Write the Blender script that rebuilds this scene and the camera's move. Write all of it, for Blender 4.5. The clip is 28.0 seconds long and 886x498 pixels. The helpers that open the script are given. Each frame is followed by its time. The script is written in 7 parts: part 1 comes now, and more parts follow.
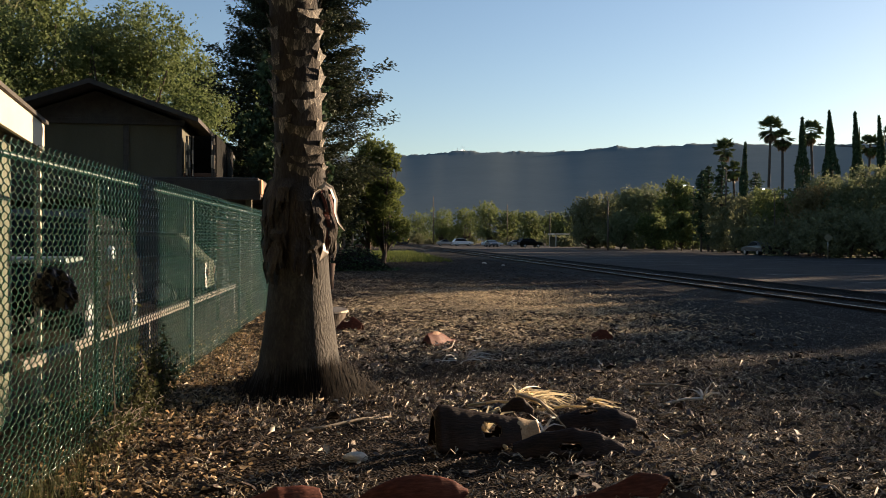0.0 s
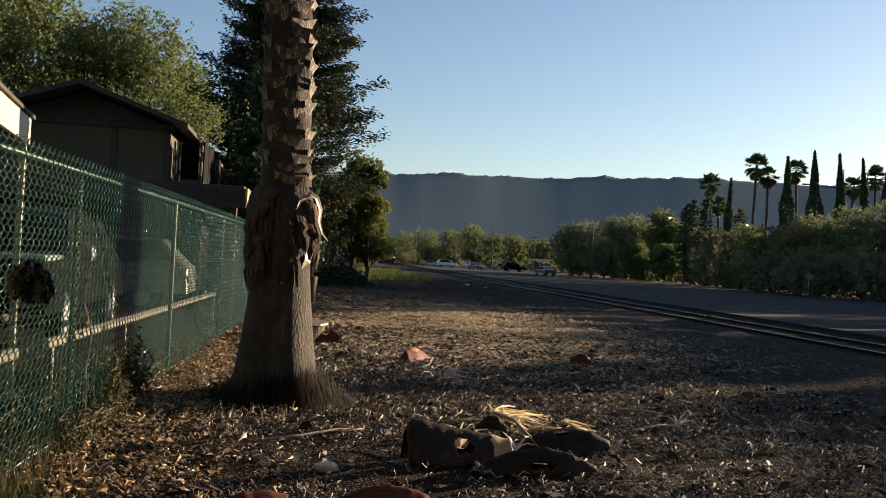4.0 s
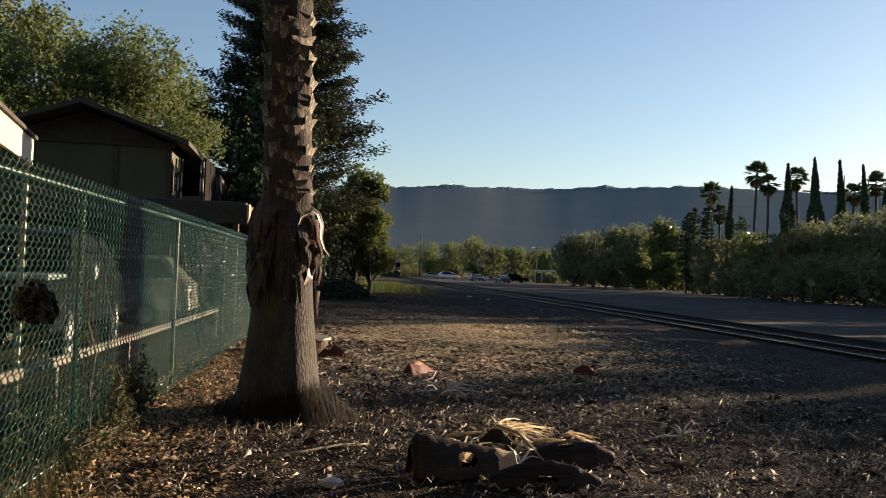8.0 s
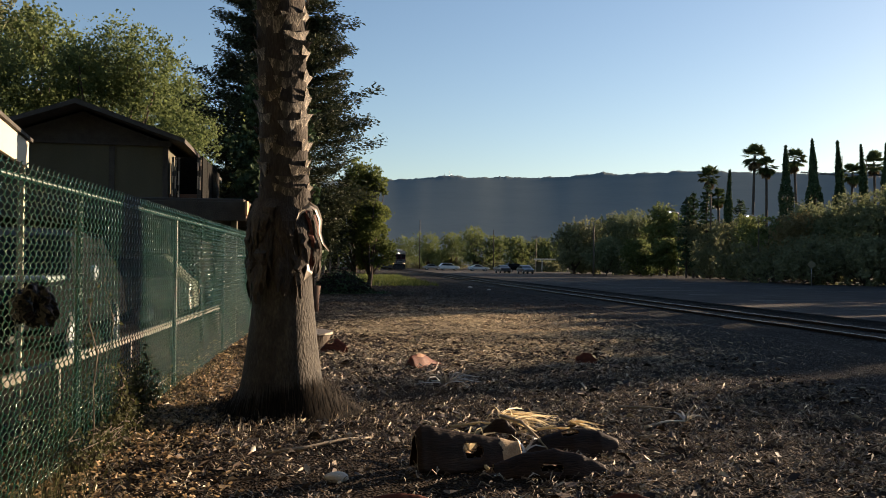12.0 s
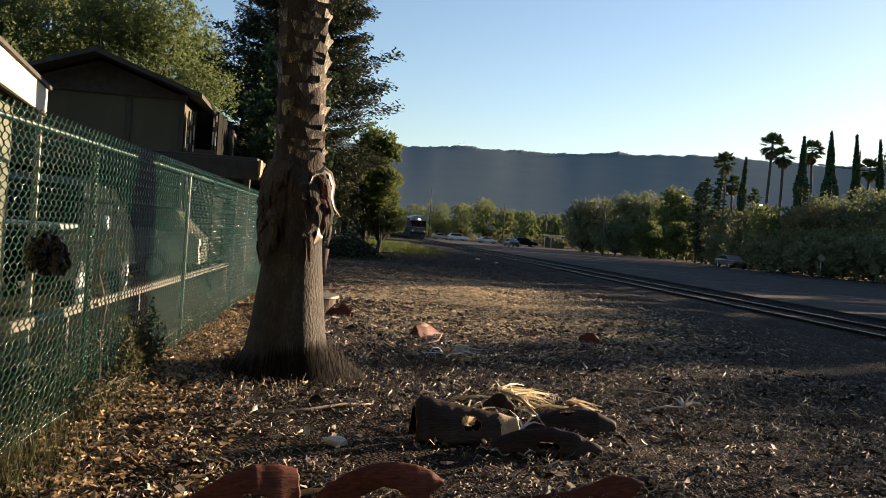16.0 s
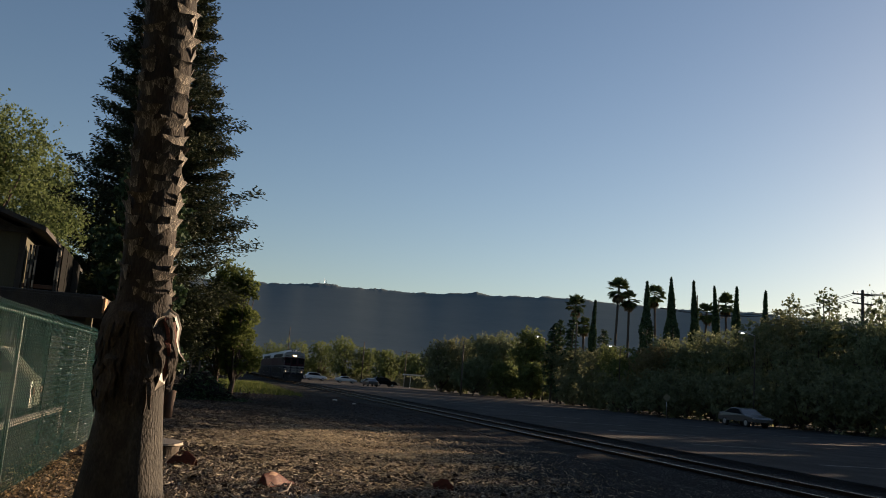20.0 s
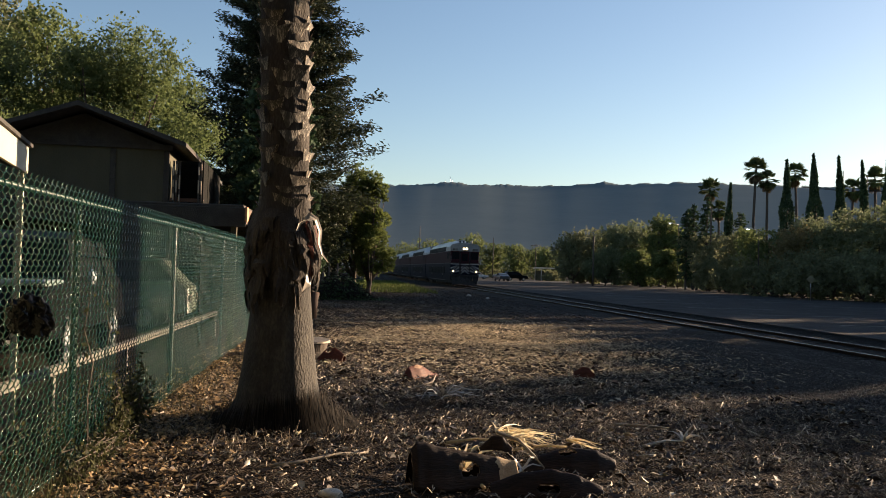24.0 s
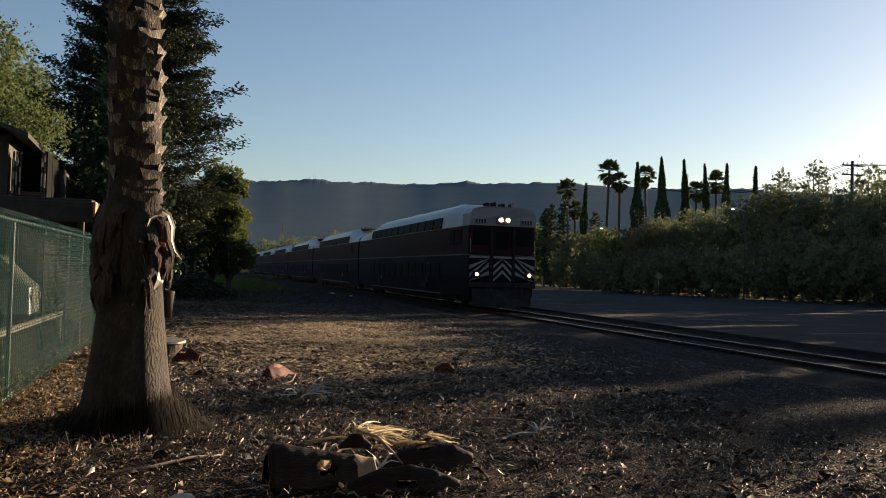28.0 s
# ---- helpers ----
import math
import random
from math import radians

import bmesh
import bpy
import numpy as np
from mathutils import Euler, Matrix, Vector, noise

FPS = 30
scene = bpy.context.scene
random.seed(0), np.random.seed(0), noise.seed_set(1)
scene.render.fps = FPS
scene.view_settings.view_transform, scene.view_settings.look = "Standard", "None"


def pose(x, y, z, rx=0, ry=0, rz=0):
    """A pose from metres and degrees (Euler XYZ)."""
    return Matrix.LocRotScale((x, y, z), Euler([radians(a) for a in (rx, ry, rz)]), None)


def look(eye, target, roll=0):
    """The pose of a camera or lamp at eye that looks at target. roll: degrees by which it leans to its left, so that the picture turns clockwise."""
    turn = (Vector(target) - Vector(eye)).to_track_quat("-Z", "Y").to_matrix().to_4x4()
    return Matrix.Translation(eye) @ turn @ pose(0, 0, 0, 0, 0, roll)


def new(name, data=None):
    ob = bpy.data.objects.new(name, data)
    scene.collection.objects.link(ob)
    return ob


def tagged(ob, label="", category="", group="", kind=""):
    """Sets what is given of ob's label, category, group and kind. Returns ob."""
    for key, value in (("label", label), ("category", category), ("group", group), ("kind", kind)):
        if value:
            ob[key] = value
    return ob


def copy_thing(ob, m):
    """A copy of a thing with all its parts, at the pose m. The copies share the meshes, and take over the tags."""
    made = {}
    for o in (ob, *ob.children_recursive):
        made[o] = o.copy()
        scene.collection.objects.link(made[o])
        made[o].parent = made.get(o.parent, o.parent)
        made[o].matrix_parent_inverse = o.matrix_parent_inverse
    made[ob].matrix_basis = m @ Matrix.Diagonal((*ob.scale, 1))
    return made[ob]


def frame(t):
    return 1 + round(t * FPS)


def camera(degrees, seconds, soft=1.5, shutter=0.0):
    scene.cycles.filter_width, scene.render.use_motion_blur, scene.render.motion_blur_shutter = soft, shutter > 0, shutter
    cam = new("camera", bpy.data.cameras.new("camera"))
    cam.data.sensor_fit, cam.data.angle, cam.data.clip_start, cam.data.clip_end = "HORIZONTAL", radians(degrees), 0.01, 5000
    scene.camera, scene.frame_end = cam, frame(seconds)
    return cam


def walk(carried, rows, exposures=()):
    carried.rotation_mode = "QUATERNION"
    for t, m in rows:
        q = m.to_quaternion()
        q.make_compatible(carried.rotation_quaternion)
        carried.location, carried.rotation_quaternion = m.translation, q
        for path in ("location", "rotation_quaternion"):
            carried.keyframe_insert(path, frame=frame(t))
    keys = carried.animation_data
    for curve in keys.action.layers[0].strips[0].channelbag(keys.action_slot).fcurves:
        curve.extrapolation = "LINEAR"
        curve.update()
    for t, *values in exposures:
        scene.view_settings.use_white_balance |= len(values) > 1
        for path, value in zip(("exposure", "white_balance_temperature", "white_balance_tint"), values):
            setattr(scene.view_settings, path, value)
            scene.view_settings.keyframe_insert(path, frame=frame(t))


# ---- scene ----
cam = camera(54.93, 28.0, soft=0.9)
PATH = [
    (0.0, pose(-0.033, 0.012, 1.595, 89.336, -0.122, -5.666)),
    (0.5, pose(-0.007, 0.019, 1.583, 89.826, 0.711, -3.806)),
    (1.0, pose(0.018, 0.051, 1.583, 90.412, 0.777, -2.656)),
    (1.5, pose(0.013, 0.048, 1.577, 92.606, -1.508, -6.222)),
    (2.0, pose(0.005, 0.030, 1.565, 92.841, -3.192, -7.932)),
    (2.5, pose(-0.012, 0.011, 1.548, 91.621, -3.821, -7.781)),
    (3.0, pose(-0.015, 0.012, 1.546, 91.382, -4.187, -7.107)),
    (3.5, pose(-0.013, 0.008, 1.541, 90.733, -3.440, -6.838)),
    (5.5, pose(-0.024, -0.011, 1.549, 91.084, -2.562, -6.669)),
    (6.0, pose(-0.023, -0.018, 1.553, 90.993, -2.598, -6.867)),
    (6.5, pose(-0.023, -0.020, 1.554, 90.898, -2.559, -6.703)),
    (7.0, pose(-0.019, -0.013, 1.552, 91.084, -2.527, -6.728)),
    (7.5, pose(-0.021, -0.018, 1.555, 91.373, -2.202, -6.549)),
    (8.0, pose(-0.018, -0.026, 1.557, 91.575, -2.113, -6.587)),
    (8.5, pose(-0.026, -0.025, 1.555, 91.409, -2.286, -6.640)),
    (9.0, pose(-0.025, -0.018, 1.551, 91.321, -2.196, -6.639)),
    (9.5, pose(-0.014, -0.021, 1.551, 91.156, -1.722, -6.749)),
    (10.0, pose(-0.008, -0.009, 1.558, 90.695, -1.381, -6.744)),
    (10.5, pose(-0.010, -0.001, 1.559, 90.690, -1.395, -7.390)),
    (11.0, pose(-0.011, -0.006, 1.557, 90.933, -1.269, -7.425)),
    (11.5, pose(-0.011, -0.014, 1.557, 91.017, -0.857, -6.932)),
    (13.5, pose(-0.007, -0.022, 1.579, 90.459, -0.089, -5.136)),
    (14.0, pose(-0.010, -0.022, 1.573, 89.476, -0.686, -3.174)),
    (14.5, pose(-0.009, -0.028, 1.578, 88.587, -3.257, -2.785)),
    (15.0, pose(-0.038, -0.048, 1.568, 87.563, -5.251, 0.205)),
    (15.5, pose(-0.021, -0.033, 1.580, 87.414, -3.998, -2.050)),
    (16.0, pose(-0.024, -0.032, 1.587, 88.923, -4.134, -5.962)),
    (16.5, pose(-0.029, -0.026, 1.583, 89.985, -4.324, -6.463)),
    (17.0, pose(-0.030, -0.022, 1.583, 89.758, -3.740, -5.264)),
    (17.5, pose(-0.010, 0.008, 1.589, 89.681, -2.027, -4.672)),
    (18.0, pose(0.052, 0.049, 1.622, 94.700, -1.373, -7.851)),
    (18.5, pose(0.091, 0.033, 1.642, 98.467, -5.752, -11.306)),
    (19.0, pose(0.059, -0.024, 1.651, 99.487, -5.181, -14.719)),
    (19.5, pose(0.058, -0.053, 1.665, 100.625, -4.231, -17.069)),
    (20.0, pose(0.043, -0.065, 1.661, 98.898, -4.238, -15.362)),
    (20.5, pose(-0.002, -0.048, 1.642, 93.977, -3.509, -7.934)),
    (21.0, pose(0.009, -0.037, 1.657, 90.873, -2.861, -1.420)),
    (21.5, pose(0.048, -0.031, 1.659, 91.199, -0.974, -0.449)),
    (23.5, pose(-0.002, 0.037, 1.637, 92.202, -0.780, -4.579)),
    (24.0, pose(-0.011, 0.026, 1.633, 91.428, -1.714, -6.627)),
    (24.5, pose(-0.009, 0.031, 1.622, 89.321, -2.165, -7.570)),
    (25.0, pose(-0.006, 0.050, 1.618, 89.012, -2.677, -9.274)),
    (25.5, pose(0.000, 0.044, 1.615, 89.727, -3.317, -10.778)),
    (26.0, pose(0.013, 0.051, 1.615, 89.455, -3.340, -11.456)),
    (26.5, pose(0.020, 0.052, 1.612, 90.286, -2.600, -11.347)),
    (27.0, pose(0.026, 0.034, 1.629, 91.878, -1.850, -11.870)),
    (27.5, pose(0.036, 0.033, 1.626, 91.578, -1.454, -13.210)),
    (28.0, pose(0.029, 0.025, 1.629, 91.536, -1.604, -15.746)),
]
EXPOSURES = [(0, 1.65, 6700, 17), (15.2, 1.65, 6700, 17), (15.8, 1.92, 6700, 17), (16.2, 1.91, 6700, 17), (16.8, 1.65, 6700, 17), (17.4, 1.65, 6700, 17), (17.9, 1.73, 6700, 17), (18.6, 1.30, 6700, 17), (20.2, 1.03, 6700, 17), (20.9, 1.55, 6700, 17), (21.6, 1.55, 6700, 17), (23.4, 1.71, 6700, 17), (26, 1.61, 6700, 17), (28, 1.35, 6700, 17)]
walk(cam, PATH, EXPOSURES)

# ---------- light ----------
SUN_AZ, SUN_EL = radians(64), radians(9)          # measured clockwise from +y
sun_way = Vector((math.sin(SUN_AZ) * math.cos(SUN_EL), math.cos(SUN_AZ) * math.cos(SUN_EL), math.sin(SUN_EL)))
world = bpy.data.worlds.new("evening_sky")
scene.world = world
world.use_nodes = True
wn = world.node_tree.nodes
sky = wn.new("ShaderNodeTexSky")
sky.sky_type, sky.sun_disc = "NISHITA", False
sky.sun_elevation, sky.sun_rotation = SUN_EL, SUN_AZ
sky.air_density, sky.dust_density, sky.ozone_density = 1.0, 0.5, 2.2
wn["Background"].inputs["Strength"].default_value = 0.063
world.node_tree.links.new(sky.outputs[0], wn["Background"].inputs["Color"])
sun = new("sun", bpy.data.lights.new("sun", "SUN"))
sun.data.energy, sun.data.angle, sun.data.color = 5.0, radians(0.5), (1.0, 0.78, 0.52)
sun.matrix_world = look((60, 20, 30), Vector((60, 20, 30)) - sun_way)

# ---------- materials ----------


def shader(name):
    m = bpy.data.materials.new(name)
    m.use_nodes = True
    return m, m.node_tree.nodes, m.node_tree.links, m.node_tree.nodes["Principled BSDF"]


def ramp(nodes, stops):
    r = nodes.new("ShaderNodeValToRGB")
    while len(r.color_ramp.elements) < len(stops):
        r.color_ramp.elements.new(0.5)
    for e, (p, c) in zip(r.color_ramp.elements, stops):
        e.position, e.color = p, (*c, 1)
    return r


def surf(name, stops, scale=4.0, rough=0.8, bump=0.2, fine=60.0, metal=0.0, stretch=(1, 1, 1), coords="Object", coat=0.0, spec=0.5):
    """A surface with coarse stains and fine grain; stops: colours from dark to light."""
    m, n, l, b = shader(name)
    tc = n.new("ShaderNodeTexCoord")
    mp = n.new("ShaderNodeMapping")
    mp.inputs["Scale"].default_value = stretch
    l.new(tc.outputs[coords], mp.inputs[0])
    big, small = n.new("ShaderNodeTexNoise"), n.new("ShaderNodeTexNoise")
    for tex, s in ((big, scale), (small, fine)):
        tex.inputs["Scale"].default_value, tex.inputs["Detail"].default_value = s, 6
        l.new(mp.outputs[0], tex.inputs["Vector"])
    mix = n.new("ShaderNodeMix")
    mix.inputs["Factor"].default_value = 0.42
    l.new(big.outputs[0], mix.inputs["A"])
    l.new(small.outputs[0], mix.inputs["B"])
    k = len(stops) - 1
    cr = ramp(n, [(0.33 + 0.34 * i / max(k, 1), c) for i, c in enumerate(stops)])
    l.new(mix.outputs["Result"], cr.inputs[0])
    l.new(cr.outputs[0], b.inputs["Base Color"])
    b.inputs["Roughness"].default_value, b.inputs["Metallic"].default_value = rough, metal
    b.inputs["Coat Weight"].default_value = coat
    b.inputs["Specular IOR Level"].default_value = spec
    if bump:
        bp = n.new("ShaderNodeBump")
        bp.inputs["Strength"].default_value, bp.inputs["Distance"].default_value = bump, 0.02
        l.new(small.outputs[0], bp.inputs["Height"])
        l.new(bp.outputs[0], b.inputs["Normal"])
    return m


def leafy(name, dark, light, through_light=0.35, rough=0.65, spec=0.12):
    """Foliage: each leaf takes its own shade between dark and light, and lets some light through."""
    m, n, l, b = shader(name)
    g = n.new("ShaderNodeNewGeometry")
    cr = ramp(n, [(0.0, dark), (1.0, light)])
    l.new(g.outputs["Random Per Island"], cr.inputs[0])
    l.new(cr.outputs[0], b.inputs["Base Color"])
    b.inputs["Roughness"].default_value = rough
    b.inputs["Specular IOR Level"].default_value = spec
    tr = n.new("ShaderNodeBsdfTranslucent")
    l.new(cr.outputs[0], tr.inputs[0])
    mx = n.new("ShaderNodeMixShader")
    mx.inputs[0].default_value = through_light
    l.new(b.outputs[0], mx.inputs[1])
    l.new(tr.outputs[0], mx.inputs[2])
    l.new(mx.outputs[0], n["Material Output"].inputs[0])
    return m


def island(name, stops, rough=0.8, metal=0.0, spec=0.5):
    """Loose bits: each takes one colour out of the stops."""
    m, n, l, b = shader(name)
    g = n.new("ShaderNodeNewGeometry")
    k = len(stops) - 1
    cr = ramp(n, [(i / k, c) for i, c in enumerate(stops)])
    l.new(g.outputs["Random Per Island"], cr.inputs[0])
    tex = n.new("ShaderNodeTexNoise")
    tex.inputs["Scale"].default_value = 90
    tc = n.new("ShaderNodeTexCoord")
    l.new(tc.outputs["Object"], tex.inputs["Vector"])
    mul = n.new("ShaderNodeMix")
    mul.data_type, mul.blend_type = "RGBA", "MULTIPLY"
    mul.inputs["Factor"].default_value = 0.5
    l.new(cr.outputs[0], mul.inputs["A"])
    l.new(tex.outputs[0], mul.inputs["B"])
    l.new(mul.outputs["Result"], b.inputs["Base Color"])
    b.inputs["Roughness"].default_value, b.inputs["Metallic"].default_value = rough, metal
    b.inputs["Specular IOR Level"].default_value = spec
    return m


def glow(name, colour, strength):
    m, n, l, b = shader(name)
    b.inputs["Base Color"].default_value = (*colour, 1)
    b.inputs["Emission Color"].default_value = (*colour, 1)
    b.inputs["Emission Strength"].default_value = strength
    return m


def glass(name, tint=(0.008, 0.009, 0.010), rough=0.55):
    m, n, l, b = shader(name)
    b.inputs["Base Color"].default_value = (*tint, 1)
    b.inputs["Roughness"].default_value = rough
    b.inputs["Specular IOR Level"].default_value = 0.03
    return m


def ground_mat():
    """Wood mulch and soil beside the fence turning into dark grey gravel towards the track, pale grass far off."""
    m, n, l, b = shader("ground")
    tc = n.new("ShaderNodeTexCoord")
    sx = n.new("ShaderNodeSeparateXYZ")
    l.new(tc.outputs["Object"], sx.inputs[0])

    def tex(scale, detail=8, kind="ShaderNodeTexNoise"):
        t = n.new(kind)
        t.inputs["Scale"].default_value = scale
        if kind.endswith("Noise"):
            t.inputs["Detail"].default_value = detail
        l.new(tc.outputs["Object"], t.inputs["Vector"])
        return t
    big, mid, fine = tex(0.35), tex(5.0), tex(55.0)
    stones = tex(38.0, kind="ShaderNodeTexVoronoi")
    mixed = n.new("ShaderNodeMix")
    mixed.inputs["Factor"].default_value = 0.5
    l.new(mid.outputs[0], mixed.inputs["A"])
    l.new(fine.outputs[0], mixed.inputs["B"])
    mulch = ramp(n, [(0.32, (0.010, 0.0074, 0.0054)), (0.48, (0.030, 0.021, 0.0145)), (0.60, (0.056, 0.040, 0.027)), (0.72, (0.13, 0.099, 0.067))])
    l.new(mixed.outputs["Result"], mulch.inputs[0])
    gravel = ramp(n, [(0.0, (0.009, 0.0080, 0.0070)), (0.35, (0.021, 0.0187, 0.0164)), (1.0, (0.050, 0.0455, 0.040))])
    l.new(stones.outputs["Color"], gravel.inputs[0])
    # mulch gives way to gravel between 3.5 and 7 m towards the track, unevenly
    edge = n.new("ShaderNodeMath")
    edge.operation = "MULTIPLY_ADD"
    edge.inputs[1].default_value = 5.0
    l.new(big.outputs[0], edge.inputs[0])
    l.new(sx.outputs[0], edge.inputs[2])
    mr = n.new("ShaderNodeMapRange")
    mr.inputs["From Min"].default_value, mr.inputs["From Max"].default_value = 6.7, 9.6
    l.new(edge.outputs[0], mr.inputs[0])
    mix = n.new("ShaderNodeMix")
    mix.data_type = "RGBA"
    l.new(mr.outputs[0], mix.inputs["Factor"])
    l.new(mulch.outputs[0], mix.inputs["A"])
    l.new(gravel.outputs[0], mix.inputs["B"])
    l.new(mix.outputs["Result"], b.inputs["Base Color"])
    b.inputs["Roughness"].default_value = 0.95
    b.inputs["Specular IOR Level"].default_value = 0.08
    hs = n.new("ShaderNodeMath")
    hs.operation = "ADD"
    l.new(stones.outputs["Distance"], hs.inputs[0])
    l.new(mixed.outputs["Result"], hs.inputs[1])
    bp = n.new("ShaderNodeBump")
    bp.inputs["Strength"].default_value, bp.inputs["Distance"].default_value = 1.0, 0.07
    l.new(hs.outputs[0], bp.inputs["Height"])
    l.new(bp.outputs[0], b.inputs["Normal"])
    return m


